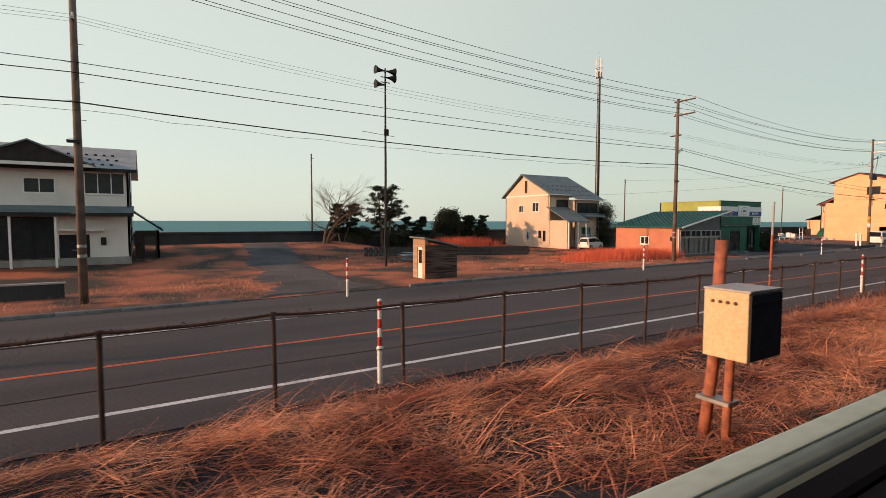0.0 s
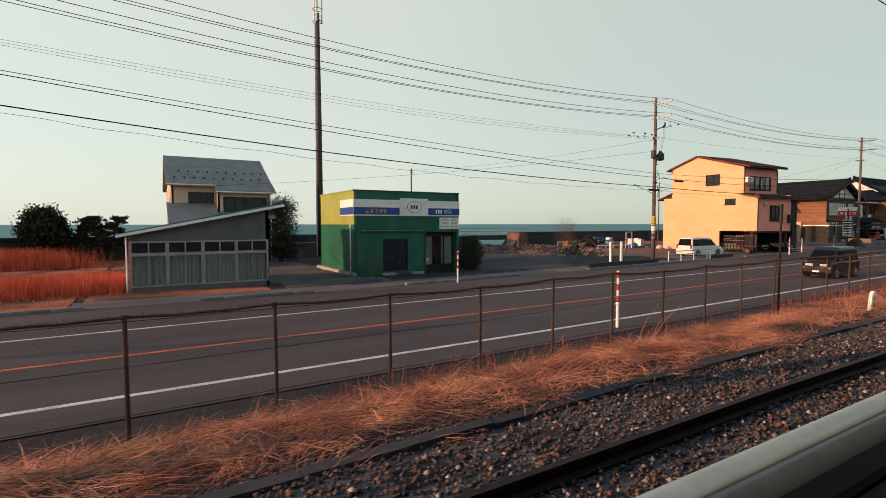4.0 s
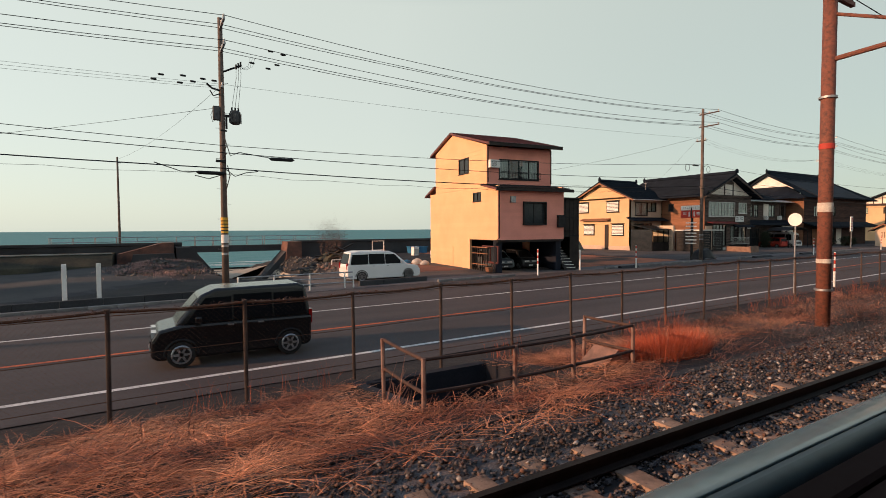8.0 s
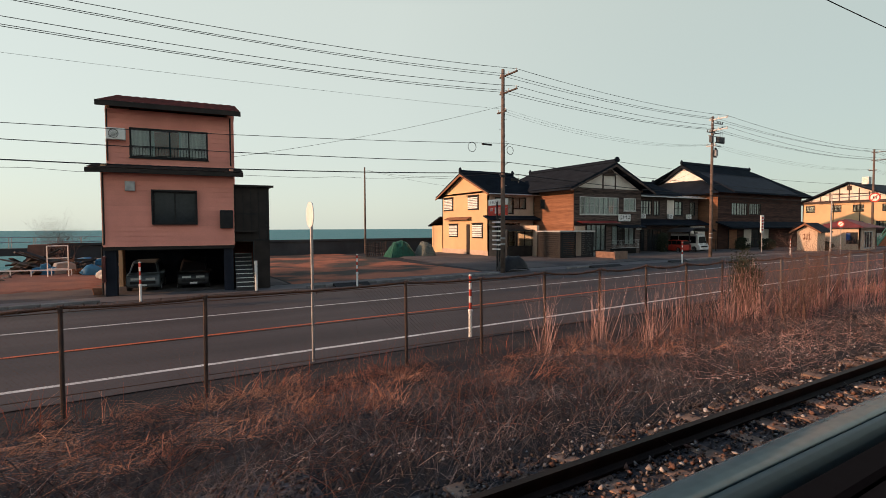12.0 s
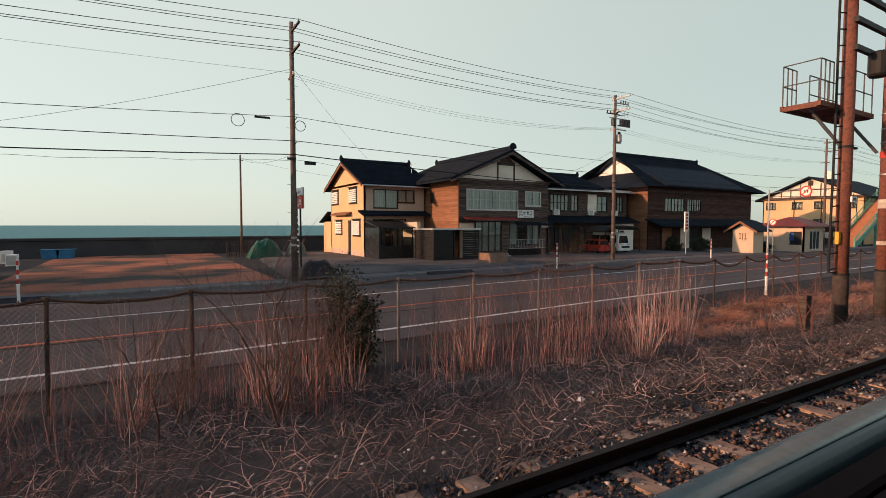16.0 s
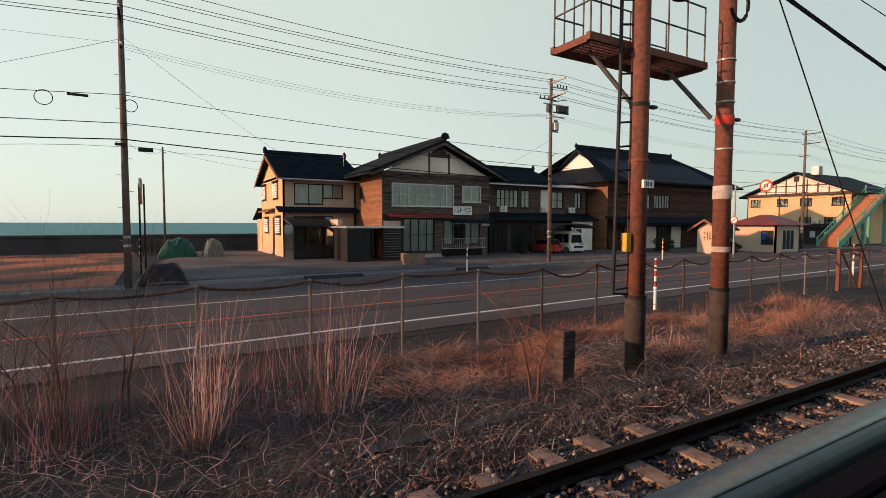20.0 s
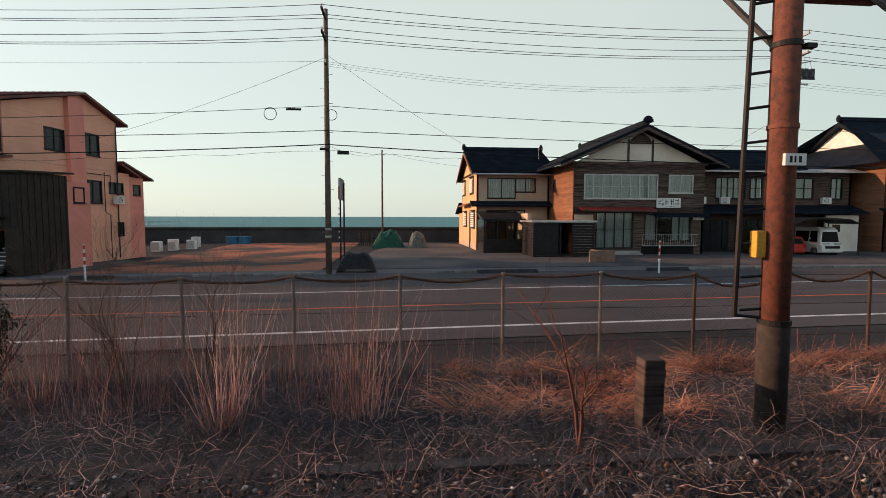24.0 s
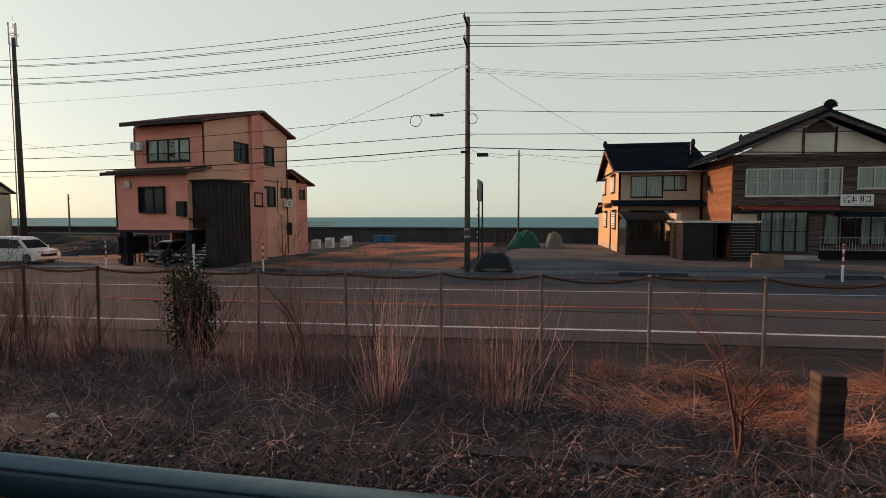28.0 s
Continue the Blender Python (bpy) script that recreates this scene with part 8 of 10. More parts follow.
# green footbridge stair
M_TEAL = mat("green_painted_steel", (0.13, 0.36, 0.27), (0.10, 0.28, 0.21), 0.55, 2, 20, 0.1)
M_TREAD = mat("brick_red_tread", (0.36, 0.15, 0.08), (0.28, 0.12, 0.07), 0.8, 2, 20, 0.2)
fb = thing("footbridge_stair", "green steel footbridge staircase with brown treads", "footbridge")
SX0, SX1, SZ = 148.0, 161.8, 7.2
slope = SZ / (SX1 - SX0)
for y in (29.45, 31.75):
    B().prism([(SX0, 0.1), (SX0 + 0.7, 0.1), (SX1, SZ - 0.35), (SX1, SZ + 0.1), (SX0, 0.5)], y - 0.05, y + 0.05, 'y').make("stringer", M_TEAL, fb)
    for zz in (0.45, 1.15):
        B().tube([(SX0, y, 0.2 + zz), (SX1, y, SZ + zz)], 0.055, 6).make("handrail", M_TEAL, fb)
    for q in range(28):
        x = SX0 + 0.2 + 0.5 * q
        B().tube([(x, y, 0.2 + slope * (x - SX0)), (x, y, 1.35 + slope * (x - SX0))], 0.025, 5).make("baluster", M_TEAL, fb)
    for x in (SX0, SX0 + 6.8, SX1):
        B().box(x - 0.08, x + 0.08, y - 0.08, y + 0.08, 0.1 + slope * (x - SX0), 1.5 + slope * (x - SX0)).make("newel", M_TEAL, fb)
for q in range(42):
    x = SX0 + (SX1 - SX0) * q / 42
    B().box(x, x + 0.34, 29.5, 31.7, 0.1 + SZ * q / 42, 0.1 + SZ * (q + 1) / 42).make("tread", M_TREAD, fb)
B().box(SX1, 176, 29.3, 31.9, SZ - 0.3, SZ).make("landing", M_TEAL, fb)
for y in (29.35, 31.85):
    for zz in (0.6, 1.2):
        B().tube([(SX1, y, SZ + zz), (176, y, SZ + zz)], 0.055, 6).make("handrail", M_TEAL, fb)
for x in (155.5, 162.3):
    for y in (29.7, 31.5):
        B().box(x, x + 0.35, y - 0.17, y + 0.17, 0, min(SZ - 0.3, slope * (x - SX0) - 0.2)).make("column", M_TEAL, fb)


# ---- vehicles ----
M_CARW = mat("white_car_paint", (0.78, 0.78, 0.77), (0.74, 0.74, 0.73), 0.25, 1, 20, 0, spec=0.5, grain=0.0)
M_CARK = mat("black_car_paint_dull", (0.012, 0.013, 0.015), (0.018, 0.019, 0.021), 0.35, 1, 20, 0, spec=0.5, grain=0.0)
M_CARS = mat("grey_car_paint", (0.10, 0.12, 0.13), (0.09, 0.105, 0.115), 0.3, 1, 20, 0, spec=0.5, grain=0.0)
M_CGLASS = mat("car_glass", (0.006, 0.007, 0.009), None, 0.2, 1, 10, 0, spec=0.08)
M_LAMP = mat("lamp_lens", (0.65, 0.65, 0.62), None, 0.15, 1, 10, 0, spec=0.5)
M_RLAMP = mat("red_lamp_lens", (0.35, 0.01, 0.01), None, 0.2, 1, 10, 0, spec=0.5)
M_RIM = mat("alloy_rim", (0.45, 0.45, 0.46), None, 0.3, 1, 20, 0, metal=0.8)


def vehicle(name, label, M, L, W, H, paint, prof, roof, glass, wheels=(0.33, 0.82, 0.86)):
    """prof: side outline of the lower body; roof: side outline of the cabin; glass: side windows (x0, x1, z0, z1, slant)."""
    t = thing(name, label, "car")
    B().prism(prof, -W / 2, W / 2, 'y').make("body", paint, t, bevel=0.07)
    k = W / 2 - 0.06
    n = len(roof)
    vs = [(x, -k, z) if z < H * 0.62 else (x, -k + 0.13, z) for x, z in roof] + [(x, k, z) if z < H * 0.62 else (x, k - 0.13, z) for x, z in roof]
    fs = [tuple(range(n)), tuple(range(2 * n - 1, n - 1, -1))] + [(i, n + i, n + (i + 1) % n, (i + 1) % n) for i in range(n)]
    B().add(vs, fs).make("cabin", paint, t, bevel=0.06)
    zb, zt = min(z for x, z in roof), H
    for s in (-1, 1):
        for x0, x1, z0, z1, d0, d1 in glass:
            y0 = s * (k + 0.008 - 0.13 * (z0 - zb) / (zt - zb))
            y1 = s * (k + 0.008 - 0.13 * (z1 - zb) / (zt - zb))
            e = 0.012 * s
            B().add([(x0, y0, z0), (x1, y0, z0), (x1 - d1, y1, z1), (x0 + d0, y1, z1), (x0, y0 + e, z0), (x1, y0 + e, z0), (x1 - d1, y1 + e, z1), (x0 + d0, y1 + e, z1)],
                    [(0, 1, 2, 3), (7, 6, 5, 4), (0, 4, 5, 1), (1, 5, 6, 2), (2, 6, 7, 3), (3, 7, 4, 0)]).make("side_window", M_CGLASS, t)
    # windscreen and rear window follow the steepest cabin edges
    for i, j in ((0, 1), (n - 1, n - 2)):
        (xa, za), (xb, zb2) = roof[i], roof[j]
        e = 0.015 if i == 0 else -0.015
        ya, yb = k - 0.1, k - 0.22
        lo, hi = 0.12, 0.9
        pa = (xa + (xb - xa) * lo, za + (zb2 - za) * lo)
        pb = (xa + (xb - xa) * hi, za + (zb2 - za) * hi)
        B().add([(pa[0] + e, -ya, pa[1]), (pa[0] + e, ya, pa[1]), (pb[0] + e, yb, pb[1] + 0.01), (pb[0] + e, -yb, pb[1] + 0.01)], [(0, 1, 2, 3)]).make("windscreen" if i == 0 else "rear_window", M_CGLASS, t, fix=False)
    r, fa, ra = wheels
    for x in (L / 2 - fa, -L / 2 + ra):
        for s in (-1, 1):
            w = B().tube([(x, s * (W / 2 - 0.2), r), (x, s * (W / 2 - 0.17), r), (x, s * (W / 2 - 0.02), r), (x, s * (W / 2 + 0.01), r)], [r * 0.93, r, r, r * 0.93], 24).make("wheel", M_TYRE, t)
            b = B()
            for q in range(6):
                a = q * math.pi / 3
                b.prism([(x + 0.035 * math.cos(a + 1.57), r + 0.035 * math.sin(a + 1.57)), (x + r * 0.62 * math.cos(a) + 0.02 * math.cos(a + 1.57), r + r * 0.62 * math.sin(a) + 0.02 * math.sin(a + 1.57)),
                         (x + r * 0.62 * math.cos(a) - 0.02 * math.cos(a + 1.57), r + r * 0.62 * math.sin(a) - 0.02 * math.sin(a + 1.57)), (x - 0.035 * math.cos(a + 1.57), r - 0.035 * math.sin(a + 1.57))], s * (W / 2 + 0.005), s * (W / 2 + 0.018), 'y')
            b.tube([(x + r * 0.64 * math.cos(a), s * (W / 2 + 0.012), r + r * 0.64 * math.sin(a)) for a in np.linspace(0, 6.283, 25)], 0.025, 5)
            b.make("rim", M_RIM, w)
            B().tube([(x + (r + 0.04) * math.cos(a), s * (W / 2 - 0.0), r + (r + 0.04) * math.sin(a)) for a in np.linspace(0, math.pi, 15)], 0.03, 5).make("wheel_arch", M_BLACK, t)
    for s in (-1, 1):
        B().box(L / 2 - 0.32, L / 2 - 0.02, s * (W / 2 - 0.42) - 0.2, s * (W / 2 - 0.42) + 0.36 * (s > 0) + 0.2 * (s < 0) - 0.16 * (s > 0) + 0.0, H * 0.40, H * 0.47).make("headlight", M_LAMP, t, "clear headlight")
        B().box(-L / 2 - 0.02, -L / 2 + 0.06, s * (W / 2 - 0.14) - 0.07, s * (W / 2 - 0.14) + 0.07, H * 0.42, H * 0.62).make("tail_light", M_RLAMP, t, "red tail light")
        B().box(L * 0.21, L * 0.25, s * (W / 2 - 0.0) - 0.05, s * (W / 2 + 0.1) + 0.05, H * 0.57, H * 0.65).make("door_mirror", paint, t, bevel=0.03)
    B().box(L / 2 - 0.05, L / 2 + 0.015, -0.55, 0.55, H * 0.27, H * 0.36).make("grille", M_BLACK, t)
    B().box(L / 2 - 0.03, L / 2 + 0.03, -0.17, 0.17, H * 0.2, H * 0.26).make("number_plate", M_WPAINT, t)
    for s in (-1, 1):
        for x in (0.02 * L, -0.17 * L):
            B().box(x, x + 0.14, s * (W / 2 + 0.005) - 0.012, s * (W / 2 + 0.005) + 0.012, H * 0.5, H * 0.52).make("door_handle", M_RIM, t)
    t.matrix_basis = M
    return t


van_prof = [(-2.34, 0.28), (-2.36, 0.95), (-2.32, 1.02), (1.35, 1.02), (2.12, 0.9), (2.34, 0.66), (2.36, 0.3), (2.2, 0.2), (-2.2, 0.2)]
van_roof = [(1.55, 0.98), (0.75, 1.66), (0.35, 1.80), (-1.6, 1.84), (-2.12, 1.76), (-2.32, 0.98)]
van_glass = [(0.05, 1.2, 1.05, 1.62, 0.0, 0.55), (-1.0, 0.0, 1.05, 1.66, 0.0, 0.0), (-2.15, -1.05, 1.05, 1.64, 0.12, 0.0)]
vehicle("minivan", "white minivan parked on the forecourt beside the house", T(40.55, 28.6, road_z(40.5) + 0.03, -2), 4.7, 1.73, 1.85, M_CARW, van_prof, van_roof, van_glass)
kei_prof = [(-1.68, 0.28), (-1.69, 0.9), (1.0, 0.92), (1.55, 0.82), (1.69, 0.6), (1.69, 0.3), (1.55, 0.2), (-1.55, 0.2)]
kei_roof = [(1.15, 0.88), (0.6, 1.42), (0.2, 1.5), (-1.3, 1.5), (-1.55, 1.4), (-1.66, 0.88)]
kei_glass = [(0.0, 0.9, 0.95, 1.38, 0.0, 0.4), (-0.75, -0.05, 0.95, 1.4, 0.0, 0.0), (-1.5, -0.8, 0.95, 1.38, 0.1, 0.0)]
vehicle("small_car", "small white car parked beside the cream house", T(-0.3, 44.2, land(-0.3, 44.2) + 0.06, 12), 3.4, 1.48, 1.5, M_CARW, kei_prof, kei_roof, kei_glass, (0.28, 0.6, 0.55))
vehicle("small_car", "small grey car parked in the open garage", T(50.75, 30.5, 0.04, -96), 3.4, 1.48, 1.5, M_CARS, kei_prof, kei_roof, kei_glass, (0.28, 0.6, 0.55))
vehicle("small_car", "small black car parked in the open garage", T(53.0, 30.4, 0.04, -96), 3.4, 1.48, 1.5, M_CARK, kei_prof, kei_roof, kei_glass, (0.28, 0.6, 0.55))
vehicle("small_car", "small red car parked under the carport canopy", T(107.0, 38.2, 0.1, 80), 3.4, 1.48, 1.5, M_RED, kei_prof, kei_roof, kei_glass, (0.28, 0.6, 0.55))
bus_roof = [(2.05, 0.98), (1.95, 2.0), (1.6, 2.25), (-2.0, 2.25), (-2.3, 2.05), (-2.32, 0.98)]
bus_prof = [(-2.34, 0.3), (-2.36, 1.02), (2.1, 1.02), (2.3, 0.8), (2.32, 0.35), (2.2, 0.25), (-2.2, 0.25)]
bus_glass = [(0.9, 1.75, 1.1, 1.95, 0.0, 0.1), (-0.7, 0.8, 1.1, 1.95, 0.0, 0.0), (-2.1, -0.8, 1.1, 1.95, 0.05, 0.0)]
vehicle("white_van", "white high-roofed van parked nose out beside the inn", T(109.2, 38.0, 0.1, -95), 4.7, 1.7, 2.25, M_CARW, bus_prof, bus_roof, bus_glass)
blk_prof = [(-1.82, 0.28), (-1.84, 0.98), (1.2, 1.0), (1.68, 0.9), (1.83, 0.66), (1.84, 0.3), (1.7, 0.2), (-1.7, 0.2)]
blk_roof = [(1.35, 0.96), (0.78, 1.64), (0.45, 1.78), (-1.55, 1.80), (-1.72, 1.72), (-1.82, 0.96)]
blk_glass = [(0.1, 1.1, 1.02, 1.58, 0.0, 0.42), (-0.85, 0.05, 1.02, 1.62, 0.0, 0.0), (-1.7, -0.9, 1.02, 1.6, 0.06, 0.0)]
vehicle("minivan", "glossy black compact minivan with silver wheels on the near lane", T(30.0, 13.75, road_z(30) + 0.01, 180), 3.68, 1.6, 1.8, mat("black_car_paint", (0.008, 0.008, 0.009), None, 0.22, 1, 20, 0, spec=0.5, grain=0.0), blk_prof, blk_roof, blk_glass, (0.31, 0.62, 0.58))
cv = thing("car_canopy", "curved dark carport canopy on thin posts", "carport")
B().prism([(105.4, 2.6), (106.4, 3.0), (108.0, 3.12), (110.0, 3.0), (111.0, 2.6), (110.0, 2.9), (108.0, 3.02), (106.4, 2.9)], 35.3, 38.3, 'y').make("roof", M_DKBR, cv)
for x in (105.5, 110.9):
    for y in (35.4, 38.2):
        B().tube([(x, y, 0.05), (x, y, 2.65)], 0.05, 6).make("post", M_BLACK, cv)


# ---- trees and shrubs ----
def limbs(b, p, d, L, r, depth, rg, tips, up=0.15, spread=0.6, sides=6):
    pts, rs = [p], [r]
    n = 4
    q, dd = Vector(p), Vector(d)
    for k in range(n):
        dd = (dd + Vector((rg.gauss(0, 0.13), rg.gauss(0, 0.13), up * rg.uniform(0, 0.8)))).normalized()
        q = q + dd * (L / n)
        pts.append(q.copy())
        rs.append(r * (1 - 0.45 * (k + 1) / n))
        if depth > 0 and k >= 1 and rg.random() < 0.75:
            s = (dd + Vector((rg.gauss(0, spread), rg.gauss(0, spread), rg.gauss(0.1, spread * 0.6)))).normalized()
            limbs(b, q, s, L * rg.uniform(0.5, 0.8), rs[-1] * 0.6, depth - 1, rg, tips, up, spread, max(3, sides - 1))
    b.tube(pts, rs, sides, cap=False)
    tips.append((q.copy(), dd.copy()))
    if depth > 0:
        for _ in range(2):
            s = (dd + Vector((rg.gauss(0, spread), rg.gauss(0, spread), rg.gauss(0.1, spread * 0.5)))).normalized()
            limbs(b, q, s, L * rg.uniform(0.6, 0.85), rs[-1] * 0.75, depth - 1, rg, tips, up, spread, max(3, sides - 1))


def leaf_cloud(name, centres, size, per, leaf, material, parent, flat=0.5, needle=False):
    c = np.array([tuple(q) for q in centres])
    n = len(c) * per
    k = np.repeat(np.arange(len(c)), per)
    off = gen.normal(0, 1, (n, 3)) * np.array([size, size, size * flat])
    o = c[k] + off
    a = gen.normal(0, 1, (n, 3))
    if needle:
        a[:, 2] = np.abs(a[:, 2]) + 0.3
    a /= np.linalg.norm(a, axis=1)[:, None]
    s = np.cross(a, gen.normal(0, 1, (n, 3)))
    s /= np.linalg.norm(s, axis=1)[:, None]
    ll = leaf * gen.uniform(0.6, 1.3, n)[:, None]
    w = ll * (0.16 if needle else 0.32)
    v = np.stack([o, o + a * ll * 0.5 + s * w, o + a * ll, o + a * ll * 0.5 - s * w], 1).reshape(-1, 3)
    f = (np.array([(0, 1, 2, 3)])[None] + 4 * np.arange(n)[:, None, None]).reshape(-1, 4)
    return soup(name, v, f, material, parent)


def bare_tree(x, y, h, seed, lab, lean=(0.2, 0, 1)):
    t = thing("bare_tree", lab, "tree")
    rg = random.Random(seed)
    b, tips = B(), []
    for k, s in enumerate((-0.9, 0.1, 1.0)):
        limbs(b, Vector((x + 0.2 * k, y, land(x, y) - 0.2)), Vector((lean[0] + s * 0.42, rg.gauss(0, 0.2), lean[2])).normalized(), h * 0.40, 0.2, 4, rg, tips, 0.09, 0.6)
    b.make("trunk", M_BARK, t, fix=False)
    return t


def pine(x, y, h, seed, lab, lean=0.25, width=1.0):
    t = thing("pine_tree", lab, "tree", "pine trees")
    rg = random.Random(seed)
    z0 = land(x, y)
    b, cl = B(), []
    for s in (-0.5, 0.55) if h > 4 else (0.1,):
        pts = [Vector((x + s * 0.4, y, z0 - 0.2))]
        for k in range(6):
            pts.append(pts[-1] + Vector((s * 0.35 * rg.uniform(0.2, 1.3) + lean * 0.25, rg.gauss(0, 0.12), h / 6.3)))
        b.tube(pts, [0.2 * h / 7, 0.18 * h / 7, 0.16 * h / 7, 0.13 * h / 7, 0.1 * h / 7, 0.07 * h / 7, 0.03], 8)
        for k in range(24):
            u = 0.24 + 0.76 * k / 23
            i = min(5, int(u * 6))
            p = pts[i].lerp(pts[i + 1], u * 6 - i)
            a = rg.uniform(0, 6.28)
            L = width * h * 0.36 * (1.12 - u) * rg.uniform(0.55, 1.3) + 0.2
            e = p + Vector((math.cos(a), math.sin(a), rg.uniform(-0.05, 0.5))) * L
            b.tube([p, p.lerp(e, 0.6) + Vector((0, 0, 0.06)), e], [0.05 * h / 7, 0.035 * h / 7, 0.015], 5)
            for q in (0.55, 0.78, 1.0):
                c = p.lerp(e, q)
                for _ in range(2):
                    f = c + Vector((rg.gauss(0, 0.3), rg.gauss(0, 0.3), rg.uniform(0.05, 0.35))) * (h / 7)
                    b.tube([c, f], [0.018, 0.008], 3)
                    cl.append(f)
        cl += [pts[-1], pts[-1] + Vector((0, 0, 0.2))]
    b.make("trunk", M_BARK, t, fix=False)
    tagged(leaf_cloud("crown", cl, 0.135 * h / 6.5, 34, 0.27, M_PINE, t, 0.45, True), "dark clumped needles")
    return t


def evergreen(x, y, h, w, seed, lab, leaf=0.09, per=60, n=60, name="evergreen_shrub"):
    t = thing(name, lab, "shrub")
    rg = random.Random(seed)
    z0 = land(x, y)
    b, cl = B(), []
    for k in range(n):
        a, u = rg.uniform(0, 6.28), rg.uniform(0.1, 1)
        r = w * (0.35 + 0.65 * math.sin(math.pi * min(0.95, u * 0.8 + 0.12))) * math.sqrt(rg.random())
        e = Vector((x + r * math.cos(a), y + r * math.sin(a), z0 + h * u))
        cl.append(e)
        if k % 3 == 0:
            b.tube([(x + rg.gauss(0, 0.05), y, z0 - 0.1), (x + 0.4 * r * math.cos(a), y + 0.4 * r * math.sin(a), z0 + h * u * 0.6), e], [0.03, 0.02, 0.006], 5)
    b.make("trunk", M_BARK, t, fix=False)
    tagged(leaf_cloud("crown", cl, 0.16 * h / 2, per, leaf, M_LEAF, t, 0.9), "dark glossy leaves")
    return t


bare_tree(-30.5, 56.5, 7.6, 4, "bare spreading tree near the sea wall", (0.35, 0, 1))
pine(-23.2, 56.0, 7.6, 7, "wind-shaped dark pine near the sea wall", 0.1, 1.15)
pine(-28.2, 57.0, 4.6, 9, "small dark pine beside the bare tree", 0.1, 0.7)
pine(-18.9, 57.0, 4.2, 10, "small dark pine among the shrubs", 0.1, 1.2)
evergreen(-21.0, 56.5, 2.0, 2.2, 33, "dark evergreen undergrowth below the pine", 0.14, 90, 90, "evergreen_bush")
evergreen(-26.0, 56.5, 2.0, 1.6, 34, "dark evergreen undergrowth below the pine", 0.14, 80, 60, "evergreen_bush")
evergreen(-13.4, 57.2, 4.7, 1.5, 12, "round dark evergreen bush near the sea wall", 0.24, 150, 150, "evergreen_bush")
pine(-8.6, 57.5, 4.4, 13, "small dark pine near the sea wall", 0.0, 0.6)
pine(-11.3, 57.5, 4.2, 19, "small dark pine near the sea wall", 0.0, 0.5)
evergreen(-16.5, 54.5, 2.0, 2.2, 14, "low dark evergreen bush behind the wall", 0.14, 80, 80, "evergreen_bush")
evergreen(5.4, 47.5, 5.6, 1.25, 15, "tall dark evergreen beside the cream house", 0.15, 130, 110, "evergreen_bush")
evergreen(17.2, 33.6, 2.3, 1.0, 19, "dark dense shrub behind the corner of the shop", 0.1, 130, 80)
evergreen(15.9, 31.5, 2.4, 0.7, 16, "dark clipped shrub at the corner of the shop", 0.1, 130, 70)
evergreen(68.05, 9.2, 1.95, 0.30, 17, "dark evergreen shrub growing through the fence", 0.06, 45, 90)
evergreen(68.5, 9.1, 1.4, 0.22, 18, "small dark evergreen shrub by the fence", 0.07, 60, 40)
for k, (x, y, h, w) in enumerate(((116.5, 35.2, 1.6, 0.9), (119.0, 33.5, 1.5, 1.0), (123.5, 29.0, 1.1, 0.9), (103.4, 37.4, 2.2, 0.5))):
    evergreen(x, y, h, w, 40 + k, "dark garden shrub beside the timber house", 0.11, 90, 60)


def twig_shrub(x, y, h, stems, spread, seed, lab, material=None, r=0.011, depth=2, fan=0.38):
    t = thing("bare_shrub", lab, "shrub", "bare shrubs")
    rg = random.Random(seed)
    tips = []
    z0 = land(x, y)
    for k in range(stems):
        b = B()
        d = Vector((rg.gauss(0, spread), rg.gauss(0, spread * 0.7), 1)).normalized()
        limbs(b, Vector((x + rg.gauss(0, 0.07), y + rg.gauss(0, 0.07), z0 - 0.05)), d, h * rg.uniform(0.4, 0.62), r * rg.uniform(0.7, 1.2), depth, rg, tips, 0.12, fan, 5)
        b.make("stem", material or M_TWIG, t, fix=False)
    return t


twig_shrub(77.3, 5.2, 1.45, 2, 0.1, 21, "bare reddish shrub with thin branches", mat("red_twig", (0.16, 0.07, 0.055), (0.11, 0.055, 0.045), 0.8, 4, 30, 0.2), 0.026, 3, 0.72)
twig_shrub(77.6, 6.3, 1.35, 2, 0.15, 22, "bare low shrub beside the railway", None, 0.014, 3, 0.6)
twig_shrub(71.1, 8.0, 1.9, 2, 0.22, 23, "bare sapling leaning over the fence", None, 0.024, 3, 0.62)
for k, (x, y, h) in enumerate(((66.2, 6.6, 1.9), (69.6, 7.4, 1.8), (72.4, 8.2, 2.0))):
    twig_shrub(x, y, h, 3, 0.28, 300 + k, "bare dark sapling on the railway bank", None, 0.02, 3)
twig_shrub(64.8, 6.4, 2.0, 3, 0.35, 24, "bare sapling by the railway bank", None, 0.016, 3)
for k in range(7):
    rg = random.Random(60 + k)
    twig_shrub(rg.uniform(62, 72.5), rg.uniform(6.4, 8.6), rg.uniform(1.0, 1.9), rg.randint(3, 6), 0.3, 100 + k, "tangle of bare brown stems on the bank", None, 0.012, 3)
for k, (x, y, h) in enumerate(((44.3, 50.3, 3.3), (45.3, 50.8, 3.1), (43.6, 51.0, 2.9), (6.0, 30.6, 1.9), (7.4, 30.8, 1.6), (56.0, 36.5, 2.8))):
    twig_shrub(x, y, h, 6, 0.4, 150 + k, "bare brown shrub beside the yard", None, 0.02, 3)

